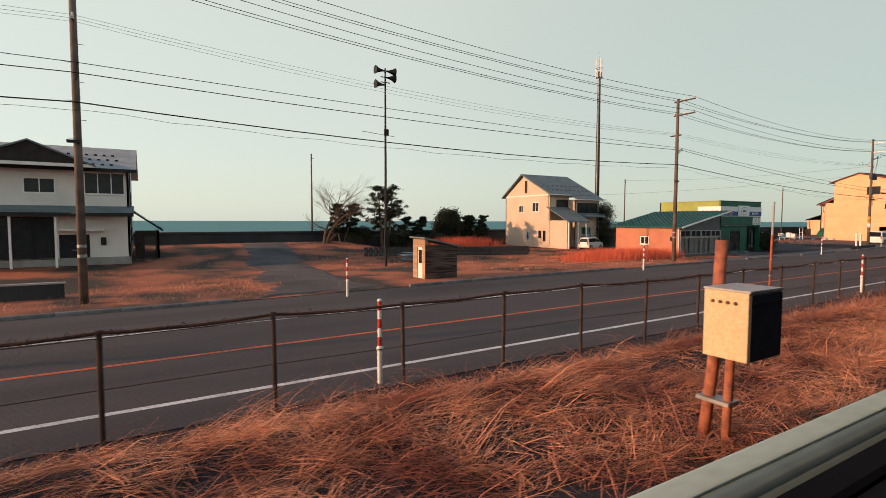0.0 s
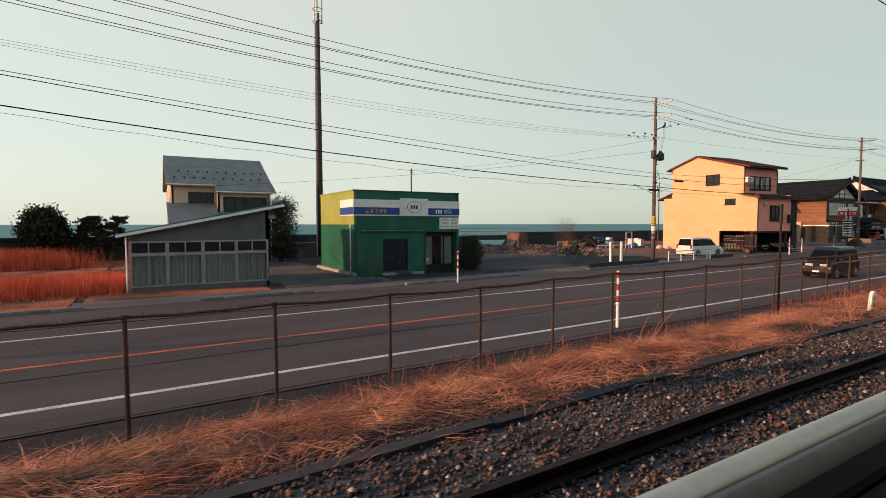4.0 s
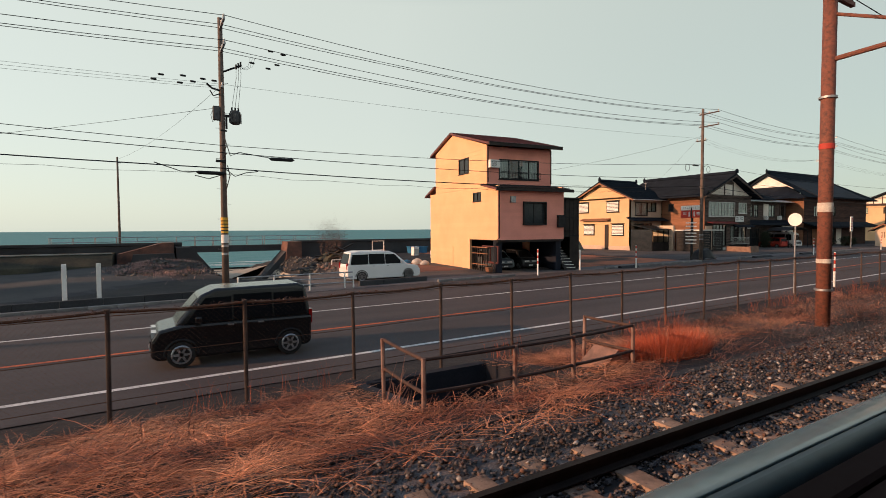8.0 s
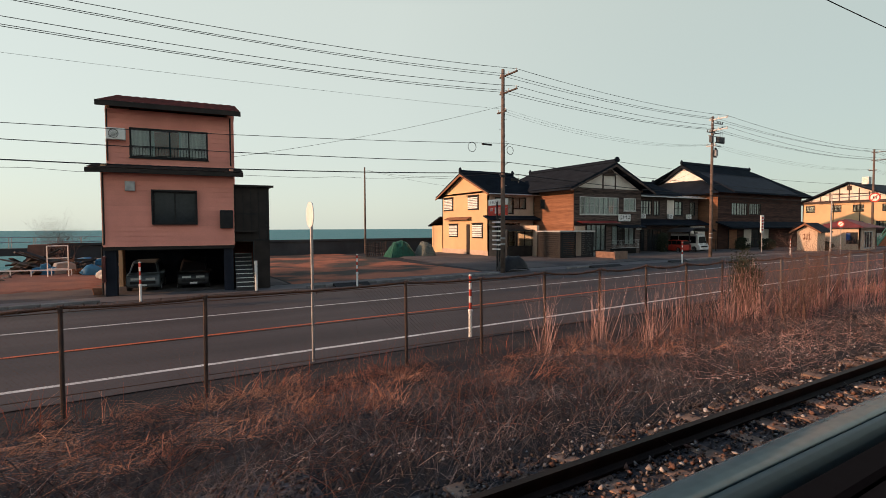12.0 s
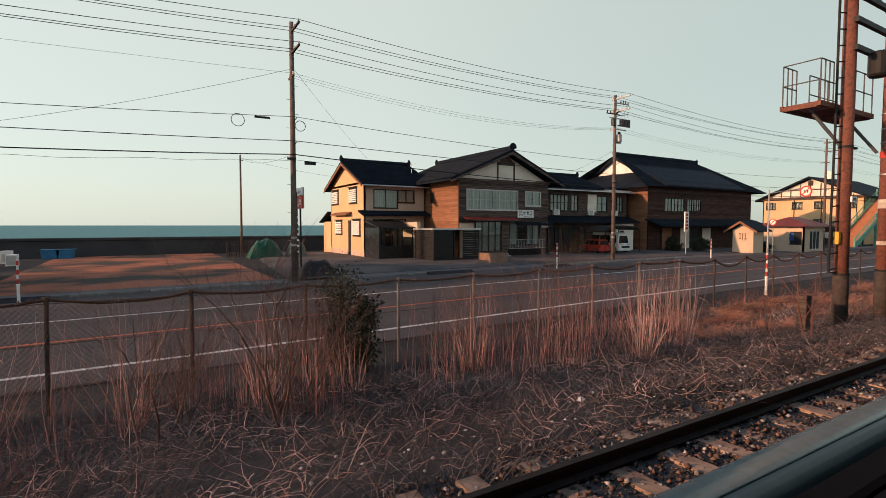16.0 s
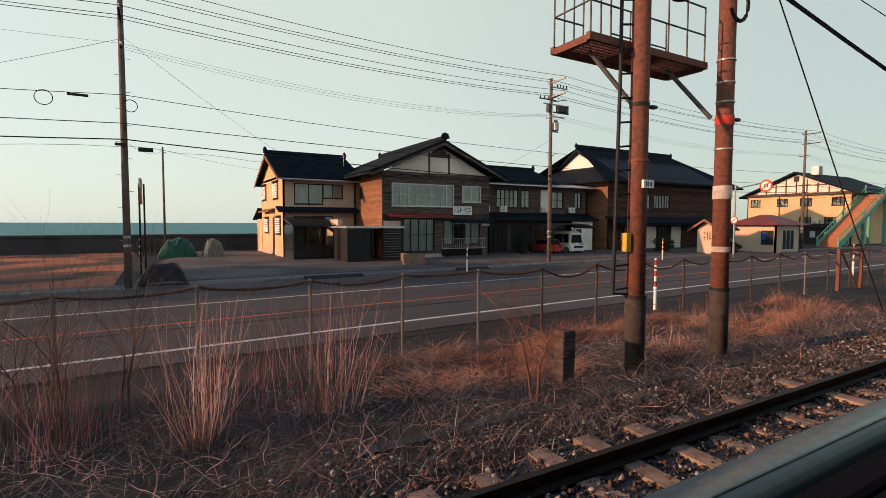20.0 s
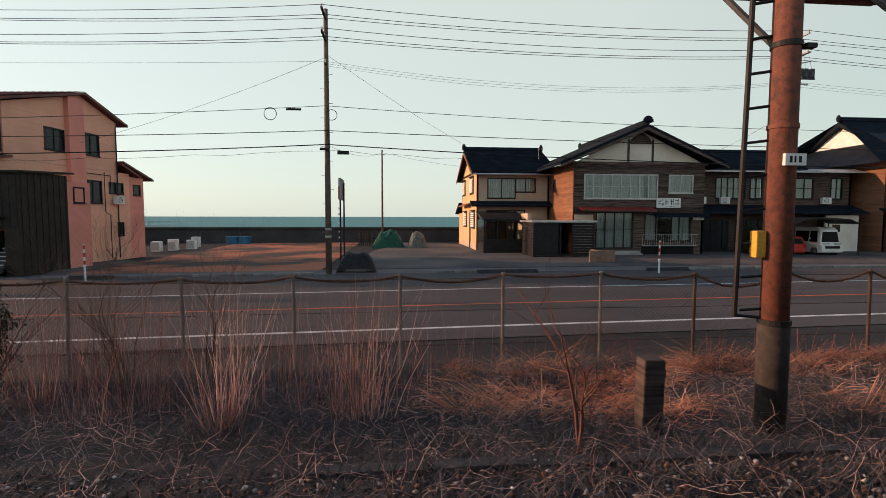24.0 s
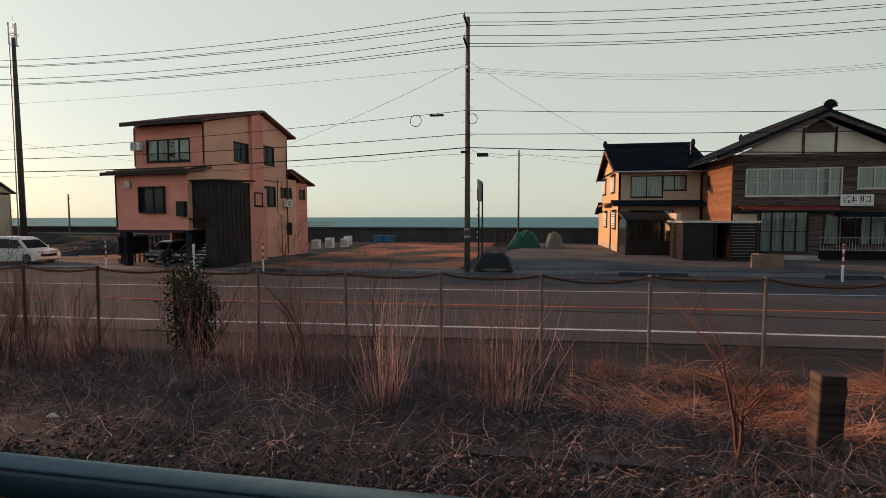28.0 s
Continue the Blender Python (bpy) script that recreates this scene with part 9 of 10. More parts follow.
# upright dry stems in fan-shaped clumps along the fence
cx = np.concatenate([(74.9, 73.2, 69.5, 67.2, 70.9), gen.uniform(56, 72, 16)])
cy = np.concatenate([(6.7, 6.4, 7.6, 8.2, 7.9), gen.uniform(6.8, 9.0, 16)])
k = gen.integers(0, len(cx), 240)
x, y = cx[k] + gen.normal(0, 0.07, len(k)), np.minimum(cy[k] + gen.normal(0, 0.06, len(k)), 9.4)
head = np.arctan2(y - cy[k], x - cx[k]) + gen.normal(0, 0.5, len(k))
tagged(blades("dry_reeds", x, y, land_arr(x, y) - 0.05, gen.uniform(0.5, 1.7, len(k)), np.abs(gen.normal(0.36, 0.24, len(k))), head, gen.uniform(0.005, 0.011, len(k)), M_REED, 0.3),
       "fan-shaped clumps of upright dry stems beside the fence", "reeds", kind="stuff")
n = 170
x, y = gen.uniform(56, 77.5, n), gen.uniform(6.2, 9.2, n)
tagged(blades("dry_reeds", x, y, land_arr(x, y) - 0.05, gen.uniform(0.5, 1.4, n), np.abs(gen.normal(0.12, 0.1, n)), gen.uniform(0, 6.3, n), gen.uniform(0.004, 0.008, n), M_REED, 0.3),
       "scattered upright dry stems beside the fence", "reeds", kind="stuff")
M_CANE = mat("pale_cane", (0.88, 0.58, 0.52), (0.22, 0.115, 0.105), 0.7, 0.7, 12, 0, rand=0.8)
kx = np.array((74.97, 74.8, 73.2, 73.3, 71.8, 70.2, 66.4, 64.6, 63.0, 61.6, 60.2, 58.4))
ky = np.array((6.63, 6.75, 6.3, 6.4, 7.4, 7.8, 8.0, 7.7, 8.1, 7.9, 8.3, 8.4))
k = gen.integers(0, len(kx), 430)
x, y = kx[k] + gen.normal(0, 0.13, len(k)), np.minimum(ky[k] + gen.normal(0, 0.1, len(k)), 9.3)
tagged(canes("bare_canes", x, y, land_arr(x, y) - 0.05, gen.uniform(0.8, 2.0, len(k)), np.abs(gen.normal(0.16, 0.22, len(k))), np.arctan2(y - ky[k], x - kx[k]) + gen.normal(0, 0.5, len(k)), gen.uniform(0.0032, 0.0078, len(k)), M_CANE, 0.07, 7),
       "tall bare pale canes standing in clumps along the fence", "canes", kind="stuff")
k = gen.integers(0, len(kx), 300)
x, y = kx[k] + gen.normal(0, 0.3, len(k)), np.minimum(ky[k] + gen.normal(0, 0.22, len(k)), 9.3)
tagged(canes("side_twigs", x, y, land_arr(x, y) + gen.uniform(0.5, 1.3, len(k)), gen.uniform(0.15, 0.5, len(k)), np.abs(gen.normal(0.5, 0.25, len(k))), gen.uniform(0, 6.3, len(k)), gen.uniform(0.0015, 0.003, len(k)), M_CANE, 0.12, 4),
       "short side twigs of the bare canes", "canes", kind="stuff")
n = 3600
x, y = 58 + 32 * gen.random(n) ** 1.2, gen.uniform(3.4, 8.4, n)
tagged(canes("fallen_canes", x, y, land_arr(x, y) + 0.03, gen.uniform(0.2, 0.75, n), np.clip(gen.normal(1.35, 0.25, n), 0.5, 1.6), gen.uniform(0, 6.3, n), gen.uniform(0.0016, 0.0042, n), M_CANE, 0.3, 7, 0.03),
       "crooked pale canes and runners lying on the bank", "fallen canes", kind="stuff")
M_PURP = mat("purple_red_stem", (0.56, 0.29, 0.275), (0.22, 0.10, 0.10), 0.75, 0.7, 12, 0, rand=0.6)
n = 1100
x, y = gen.uniform(62.5, 76.5, n), gen.uniform(6.4, 9.1, n)
keep = (np.abs(x - 68.1) > 0.7) & (field(5.9, x, y, 0.45) > gen.uniform(-0.35, 0.2, n))
x, y = x[keep], y[keep]
n = len(x)
tagged(canes("upright_stems", x, y, land_arr(x, y) - 0.05, gen.uniform(0.8, 2.0, n), np.abs(gen.normal(0.08, 0.12, n)), gen.uniform(0, 6.3, n), gen.uniform(0.0024, 0.0048, n), M_PURP, 0.08, 6),
       "fine upright purple-red stems along the fence", "stems", kind="stuff")
M_BRAMB = mat("dull_bramble", (0.30, 0.13, 0.095), (0.085, 0.045, 0.04), 0.8, 0.7, 12, 0, rand=0.7)
n = 4200
x, y = gen.uniform(35.5, 66, n), gen.uniform(3.8, 9.0, n)
keep = field(2.7, x, y, 0.5) > gen.uniform(-0.5, 0.3, n)
x, y = x[keep], y[keep]
n = len(x)
tagged(canes("brambles", x, y, land_arr(x, y) + 0.02, gen.uniform(0.45, 1.4, n), np.clip(gen.normal(0.85, 0.35, n), 0.1, 1.5), gen.normal(0.2, 1.0, n) + math.pi * (gen.random(n) < 0.35), gen.uniform(0.0015, 0.0034, n), M_BRAMB, 0.14, 7, 0.10),
       "dull brown arching bramble stems over the bank", "brambles", kind="stuff")
# pale pebbles strewn over the foot of the bank
n = 700
x, y = gen.uniform(40, 92, n), gen.uniform(2.9, 5.0, n)
c = np.stack([x, y, land_arr(x, y) + 0.035], 1)
r = gen.uniform(0.010, 0.03, (n, 1, 1)) * gen.uniform(0.6, 1.3, (n, 6, 1))
v = c[:, None] + r * np.array([(1, 0, 0), (0, 1, 0), (-1, 0, 0), (0, -1, 0), (0, 0, 0.7), (0, 0, -0.7)])[None]
f = (np.array([(0, 1, 4), (1, 2, 4), (2, 3, 4), (3, 0, 4), (1, 0, 5), (2, 1, 5), (3, 2, 5), (0, 3, 5)])[None] + 6 * np.arange(n)[:, None, None]).reshape(-1, 3)
tagged(soup("pale_pebbles", v.reshape(-1, 3), f, mat("pale_pebble", (0.55, 0.54, 0.53), (0.26, 0.25, 0.25), 0.85, 3, 30, 0.2, rand=0.6)), "pale pebbles strewn along the foot of the bank", "pebbles", kind="stuff")
# short weeds along the fence foot
n = 5000
x = gen.uniform(-60, 96, n)
y = fence_y(x) + gen.normal(-0.1, 0.25, n)
keep = (field(6.5, x, y, 0.5) > 0.05) & ((x < 56) | (gen.random(n) < 0.3)) & ~((x > 31.2) & (x < 34.9))
x, y = x[keep], y[keep]
tagged(blades("fence_weeds", x, y, land_arr(x, y) - 0.03, gen.uniform(0.25, 0.8, len(x)), np.abs(gen.normal(0.3, 0.2, len(x))), gen.uniform(0, 6.3, len(x)), gen.uniform(0.004, 0.009, len(x)), M_REDG),
       "thin reddish weeds along the fence foot", "weeds", kind="stuff")
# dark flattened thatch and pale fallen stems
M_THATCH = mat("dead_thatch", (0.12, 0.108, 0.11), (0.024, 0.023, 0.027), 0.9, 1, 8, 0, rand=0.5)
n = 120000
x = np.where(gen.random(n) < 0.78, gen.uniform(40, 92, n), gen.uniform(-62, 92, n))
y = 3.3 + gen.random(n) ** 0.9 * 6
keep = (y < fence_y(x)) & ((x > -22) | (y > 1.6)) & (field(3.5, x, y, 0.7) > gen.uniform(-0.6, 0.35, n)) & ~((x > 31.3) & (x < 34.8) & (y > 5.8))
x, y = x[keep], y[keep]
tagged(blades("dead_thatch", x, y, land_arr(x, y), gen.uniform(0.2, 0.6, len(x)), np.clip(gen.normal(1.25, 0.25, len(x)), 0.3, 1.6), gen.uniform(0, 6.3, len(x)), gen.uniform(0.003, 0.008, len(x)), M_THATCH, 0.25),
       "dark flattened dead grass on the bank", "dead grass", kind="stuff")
n = 14000
x, y = gen.uniform(46, 92, n), gen.uniform(3.2, 8.2, n)
tagged(blades("fallen_stems", x, y, land_arr(x, y) + 0.03, gen.uniform(0.12, 0.5, n) * np.where(gen.random(n) < 0.06, 2.2, 1.0), np.clip(gen.normal(1.35, 0.25, n), 0.6, 1.62), gen.normal(0.1, 0.8, n) + math.pi * gen.integers(0, 2, n), gen.uniform(0.003, 0.0065, n), mat("pale_straw", (0.46, 0.36, 0.32), (0.10, 0.078, 0.075), 0.85, 0.8, 6, 0, rand=0.6), 0.25, 0.8),
       "pale fallen stems lying on the bank", "fallen stems", kind="stuff")
# dry grass on the earth mound beside the stream mouth
n = 9000
x, y = gen.normal(28.6, 1.9, n), gen.normal(46, 4.2, n)
keep = (field(4.1, x, y, 0.5) > gen.uniform(-0.2, 0.35, n)) & (x > 24.5) & (x < 32.5)
x, y = x[keep], y[keep]
tagged(blades("mound_grass", x, y, land_arr(x, y), gen.uniform(0.12, 0.4, len(x)), np.abs(gen.normal(0.9, 0.35, len(x))), gen.uniform(0, 6.3, len(x)), gen.uniform(0.01, 0.022, len(x)), M_REED), "tufts of dry grass on the earth mound", "dry grass", kind="stuff")
# grass in the vacant lots
n = 170000
x = np.where(gen.random(n) < 0.72, gen.uniform(-75, 0, n), gen.uniform(57.5, 72, n))
y = gen.uniform(22.5, 58, n)
f = field(8.5, x, y, 0.13) + 0.4 * field(3.3, x, y, 0.6)
drive = (x > -43) & (x < -35.2) & (gen.random(n) < 0.96)
keep = (f > gen.uniform(-0.3, 0.45, n)) & ~drive & ~((x > -6.5) & (y > 28)) & (y > kerb_y(x) + np.where(x < -8, 0.4, 2.3)) & ~((x < -49) & (y > 44))
x, y = x[keep], y[keep]
tagged(blades("lot_grass", x, y, land_arr(x, y) + 0.01, gen.uniform(0.10, 0.34, len(x)), np.abs(gen.normal(1.0, 0.35, len(x))), gen.normal(0.3, 1.2, len(x)), gen.uniform(0.008, 0.02, len(x)), M_DRYG),
       "short rusty dry grass in the vacant lots", "dry grass", kind="stuff")
M_REDS = mat("rust_red_reed", (0.72, 0.17, 0.095), (0.46, 0.10, 0.06), 0.85, 0.8, 6, 0, rand=0.3)
n = 22000
x, y = gen.normal(-9.6, 2.5, n), gen.normal(31.2, 1.7, n)
keep = (x < -6.4) & (y > 27.2)
x, y = x[keep], y[keep]
tagged(blades("tall_red_grass", x, y, land_arr(x, y) - 0.02, gen.uniform(0.5, 1.25, len(x)), np.abs(gen.normal(0.25, 0.18, len(x))), gen.uniform(0, 6.3, len(x)), gen.uniform(0.012, 0.03, len(x)), M_REDS),
       "stand of tall red-brown dry grass beside the workshop", "tall grass", kind="stuff")
n = 9000
x, y = gen.normal(-14.5, 1.9, n), gen.normal(52, 1.0, n)
tagged(blades("tall_red_grass", x, y, land_arr(x, y) - 0.02, gen.uniform(0.8, 2.0, n), np.abs(gen.normal(0.3, 0.2, n)), gen.uniform(0, 6.3, n), gen.uniform(0.02, 0.04, n), M_REDS),
       "red-brown dry grass below the pine trees", "tall grass", kind="stuff")


# ---- culvert with pipe railing ----
cu = thing("culvert", "concrete-sided culvert beside the railway bank", "culvert")
# the pit's gloom is put into the colour: near-black walls and bed
M_CULV = mat("near_black_concrete", (0.016, 0.018, 0.025), (0.034, 0.034, 0.042), 0.9, 1, 20, 0.3)
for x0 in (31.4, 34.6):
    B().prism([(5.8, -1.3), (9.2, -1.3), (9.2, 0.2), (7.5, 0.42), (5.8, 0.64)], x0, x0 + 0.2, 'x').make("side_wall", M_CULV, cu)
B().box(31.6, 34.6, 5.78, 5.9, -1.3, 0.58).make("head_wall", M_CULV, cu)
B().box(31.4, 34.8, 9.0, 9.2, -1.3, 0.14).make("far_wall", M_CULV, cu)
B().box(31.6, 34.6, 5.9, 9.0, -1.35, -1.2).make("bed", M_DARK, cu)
M_RAILB = mat("dark_brown_pipe", (0.05, 0.032, 0.028), (0.085, 0.05, 0.04), 0.7, 5, 40, 0.2)
M_PIPE = mat("weathered_pipe", (0.27, 0.19, 0.165), (0.15, 0.075, 0.06), 0.7, 4, 40, 0.2)
pr = thing("pipe_railing", "weathered steel pipe railing round the culvert", "railing")
B().prism([(34.8, 0.2), (35.55, 0.2), (35.5, 0.75), (35.3, 0.98), (34.95, 0.72)], 5.95, 6.5, 'y').make("wing_block", mat("rust_stained_concrete", (0.30, 0.17, 0.13), (0.15, 0.10, 0.085), 0.9, 3, 25, 0.3), cu, "rust-stained concrete wing block")
pp = [(31.3, 7.1), (31.26, 5.72), (32.73, 5.66), (33.95, 5.68), (35.5, 5.8), (35.45, 6.9)]
for k, (x, y) in enumerate(pp):
    B().tube([(x, y, 0.2), (x + 0.02 * (k % 3 - 1), y, 1.45)], 0.034, 8).make("post", M_PIPE, pr)
for zz in (1.43, 0.98):
    for p, q in zip(pp, pp[1:]):
        B().tube(sag_line((*p, zz), (*q, zz), 0.01, 5), 0.026, 7).make("rail", M_RAILB, pr)


# ---- signs and roadside things ----
mp = thing("half_kilometre_post", "white railway distance post with black figures", "distance post")
B().prism([(-0.085, 0), (0.085, 0), (0.085, 0.46), (0.05, 0.55), (0, 0.58), (-0.05, 0.55), (-0.085, 0.46)], -0.05, 0.05, 'y').make("post", M_WPAINT, mp, bevel=0.01)
lettering("1", T(0, -0.056, 0.36), 0.16, M_BLACK, mp)
B().box(-0.05, 0.05, -0.056, -0.051, 0.265, 0.28).make("bar", M_BLACK, mp)
lettering("2", T(0, -0.056, 0.18), 0.16, M_BLACK, mp)
mp.matrix_basis = pose(12.3, 5.85, 0.66, 0, 6, -20)
op = thing("marker_stake", "short orange marker stake beside the ballast", "marker stake")
B().box(-0.045, 0.045, -0.03, 0.03, 0, 0.42).make("stake", mat("orange_paint", (0.75, 0.22, 0.03), None, 0.5, 3, 20, 0.05), op, bevel=0.008)
B().box(-0.047, 0.047, -0.032, 0.032, 0.36, 0.43).make("cap", M_RED, op)
op.matrix_basis = pose(-21.3, 3.6, 0.72, 0, 3, 10)
st = thing("old_timber_stub", "dark weathered timber stub post", "post")
B().box(-0.13, 0.13, -0.11, 0.11, -0.2, 0.95).make("post", M_TIMB, st, bevel=0.02)
B().box(0.12, 0.17, -0.04, 0.04, 0.72, 0.82).make("bolt", M_RUST, st)
st.matrix_basis = pose(78.35, 5.75, 0.52, 0, 1, 0)
eb = thing("trackside_cabinet", "cream metal cabinet on rusty pipe legs beside the track", "cabinet")
M_BOXY = mat("cream_metal", (0.62, 0.50, 0.30), (0.55, 0.43, 0.26), 0.5, 2, 30, 0.05)
B().box(-43.25, -42.66, 2.53, 2.97, 1.80, 2.47).make("body", M_BOXY, eb, bevel=0.01)
B().box(-43.255, -42.655, 2.515, 2.975, 2.472, 2.492).make("lid", M_PALER, eb, "pale flat lid")
# added panel: its dark blue paints the shade on the side facing the train
d = B().box(-43.235, -42.675, 2.512, 2.528, 1.82, 2.45).make("door", mat("shaded_face_blue", (0.018, 0.024, 0.032), (0.03, 0.036, 0.042), 0.6, 3, 30, 0.05), eb, "dark blue-grey panel standing for the shaded side")
B().box(-43.21, -42.7, 2.504, 2.511, 2.36, 2.375).make("hinge_rail", M_BLACK, d)
for k in range(4):
    B().tube([(-43.262, 2.65 + 0.075 * k, 2.36), (-43.25, 2.65 + 0.075 * k, 2.36)], 0.018, 8).make("vent", M_RUST, eb)
M_LEG = mat("rust_red_pipe", (0.42, 0.15, 0.085), (0.22, 0.085, 0.06), 0.8, 9, 60, 0.3)
B().tube([(-43.0, 3.12, 0.5), (-42.9, 3.06, 1.6), (-42.86, 3.03, 2.95)], 0.06, 12).make("leg", M_LEG, eb, "rust-red tall pipe leg", smooth=True)
B().tube([(-42.95, 2.88, 0.6), (-42.93, 2.86, 1.80)], 0.045, 10).make("leg", M_LEG, eb, smooth=True)
B().box(-43.05, -42.86, 2.8, 3.15, 1.25, 1.29).make("strap", M_STEEL, eb)

rs = thing("round_road_sign", "round pale road sign seen from behind on a thin post", "road sign")
B().tube([(54.1, 11.6, -0.1), (54.1, 11.6, 3.75)], 0.035, 8).make("post", M_STEEL, rs)
B().prism([(11.6 + 0.3 * math.cos(a), 3.48 + 0.3 * math.sin(a)) for a in np.linspace(0, 6.283, 29)[:-1]], 54.06, 54.075, 'x').make("disc", M_WPAINT, rs)
ns = thing("round_road_sign", "round no-parking sign with red ring on a post", "road sign")
B().tube([(116.2, 24.6, 0.1), (116.2, 24.6, 3.7)], 0.035, 8).make("post", M_STEEL, ns)
for r, m, dx in ((0.33, M_RED, 0.0), (0.25, M_WPAINT, 0.012)):
    B().prism([(24.6 + r * math.cos(a), 3.44 + r * math.sin(a)) for a in np.linspace(0, 6.283, 29)[:-1]], 116.15 - dx, 116.165 - dx, 'x').make("disc", m, ns)
B().prism([(24.38, 3.62), (24.42, 3.66), (24.82, 3.26), (24.78, 3.22)], 116.125, 116.136, 'x').make("slash", M_RED, ns)
for x, y, h in ((111.5, 30.4, 0),):
    w = thing("upright_sign", "white upright signboard with red writing on a post", "sign")
    B().box(x - 0.3, x + 0.3, y - 0.06, y + 0.06, 2.5, 4.5).make("panel", M_WPAINT, w)
    b = B()
    for k in range(5):
        b.box(x - 0.18, x + 0.18, y - 0.07, y - 0.061, 2.7 + 0.34 * k, 2.95 + 0.34 * k)
    b.make("writing", M_RED, w)
    B().tube([(x, y, 0.1), (x, y, 2.5)], 0.05, 8).make("post", M_STEEL, w)
wp = thing("inn_signpost", "red and white signboard with white slats below on a post", "sign")
x, y = 72.35, 28.5
B().box(x - 0.14, x - 0.06, y - 0.05, y + 0.05, 0, 5.0).make("post", M_BLACK, wp)
B().box(x + 0.06, x + 0.14, y - 0.05, y + 0.05, 0, 5.0).make("post", M_BLACK, wp)
B().box(x - 0.09, x - 0.02, y - 1.1, y + 1.1, 4.05, 4.75).make("panel", M_RED, wp, "red panel with white writing")
B().box(x - 0.09, x - 0.02, y - 1.1, y + 1.1, 4.78, 5.2).make("panel", M_WPAINT, wp)
B().box(x - 0.019, x + 0.02, y - 1.1, y + 1.1, 4.05, 5.2).make("backing", M_CONC, wp, "grey backing plate")
bars(wp, left(x - 0.091, y, 4.4), 1.8, 0.45, 4, M_WPAINT, 51)
bars(wp, left(x - 0.091, y, 4.99), 1.7, 0.2, 9, M_STEEL, 52)
for k in range(7):
    B().box(x - 0.15, x - 0.145, y - 0.55, y + 0.55, 1.6 + 0.32 * k, 1.7 + 0.32 * k).make("slat", M_WPAINT, wp)
tp = thing("covered_heap", "low heap under a black sheet beside the pole", "covered heap")
vs = []
b = B()
rg = random.Random(5)
hp = [[(72.1 + 0.24 * i, 27.2 + 0.24 * j, 0.08 + max(0, 1.05 * (1 - ((i - 4.5) / 4.6) ** 4) * (1 - ((j - 3) / 3.2) ** 4) + rg.gauss(0, 0.04) * (0 < i < 9 and 0 < j < 6))) for i in range(10)] for j in range(7)]
b.add([p for r in hp for p in r], [(j * 10 + i, j * 10 + i + 1, (j + 1) * 10 + i + 1, (j + 1) * 10 + i) for j in range(6) for i in range(9)])
b.make("sheet", M_BLACK, tp, smooth=True, fix=False)
M_TARP = mat("green_tarp", (0.018, 0.10, 0.062), (0.012, 0.06, 0.042), 0.5, 2, 12, 0.4)
gt2 = thing("green_tarpaulin_heap", "heap covered with a green tarpaulin and netting", "covered heap")
for (cx0, cy0, w, m) in ((74.6, 49.2, 3.2, M_TARP), (77.4, 48.6, 1.9, mat("grey_netting", (0.17, 0.19, 0.16), (0.08, 0.09, 0.08), 0.8, 6, 30, 0.6))):
    hp = [[(cx0 + w * (i / 11 - 0.5), cy0 + 2.4 * (j / 7 - 0.5), 0.05 + max(0, 1.75 * (1 - abs(i / 5.5 - 1) ** 3) * (1 - abs(j / 3.5 - 1) ** 3) * rg.uniform(0.85, 1.05))) for i in range(12)] for j in range(8)]
    B().add([p for r in hp for p in r], [(j * 12 + i, j * 12 + i + 1, (j + 1) * 12 + i + 1, (j + 1) * 12 + i) for j in range(7) for i in range(11)]).make("sheet", m, gt2, fix=False)
lf = thing("slatted_fence", "short weathered slatted fence near the sea", "fence")
for k in range(12):
    B().box(71.5 + 0.22 * k, 71.62 + 0.22 * k, 51.5, 51.54, 0, 1.5 + 0.1 * (k % 3)).make("slat", M_TIMB, lf)

gr = thing("white_guard_rail", "white steel guard rail beside the utility pole", "guard rail")
for x in (31.9, 33.6, 35.4, 37.3, 37.8):
    B().tube([(x, 25.9, -0.1), (x, 25.9, 0.85)], 0.045, 8).make("post", M_WPAINT, gr)
for zz in (0.28, 0.55, 0.82):
    B().tube([(31.9, 25.9, zz), (37.8, 25.9, zz)], 0.035, 8).make("rail", M_STEEL, gr)
for pts in ([(22.0, 25.35), (31.3, 26.3)], [(38.3, 26.35), (44.2, 26.85)]):
    lw = thing("low_wall", "low dark weathered concrete edging wall beside the pavement", "low wall", "low walls")
    (xa, ya), (xb, yb) = pts
    L = math.hypot(xb - xa, yb - ya)
    for k in range(int(L / 1.5)):
        B().box(1.5 * k, 1.5 * k + 1.485, -0.11, 0.11, -0.25, 0.26, T(xa, ya, 0.0, math.degrees(math.atan2(yb - ya, xb - xa)))).make("block", M_CONCD, lw, bevel=0.02)
for x in (25.1, 26.3):
    t = thing("white_post", "tall white concrete post at the yard entrance", "post", "white posts")
    B().box(x - 0.08, x + 0.08, 26.0, 26.16, -0.2, 1.75).make("post", M_WPAINT, t, bevel=0.01)

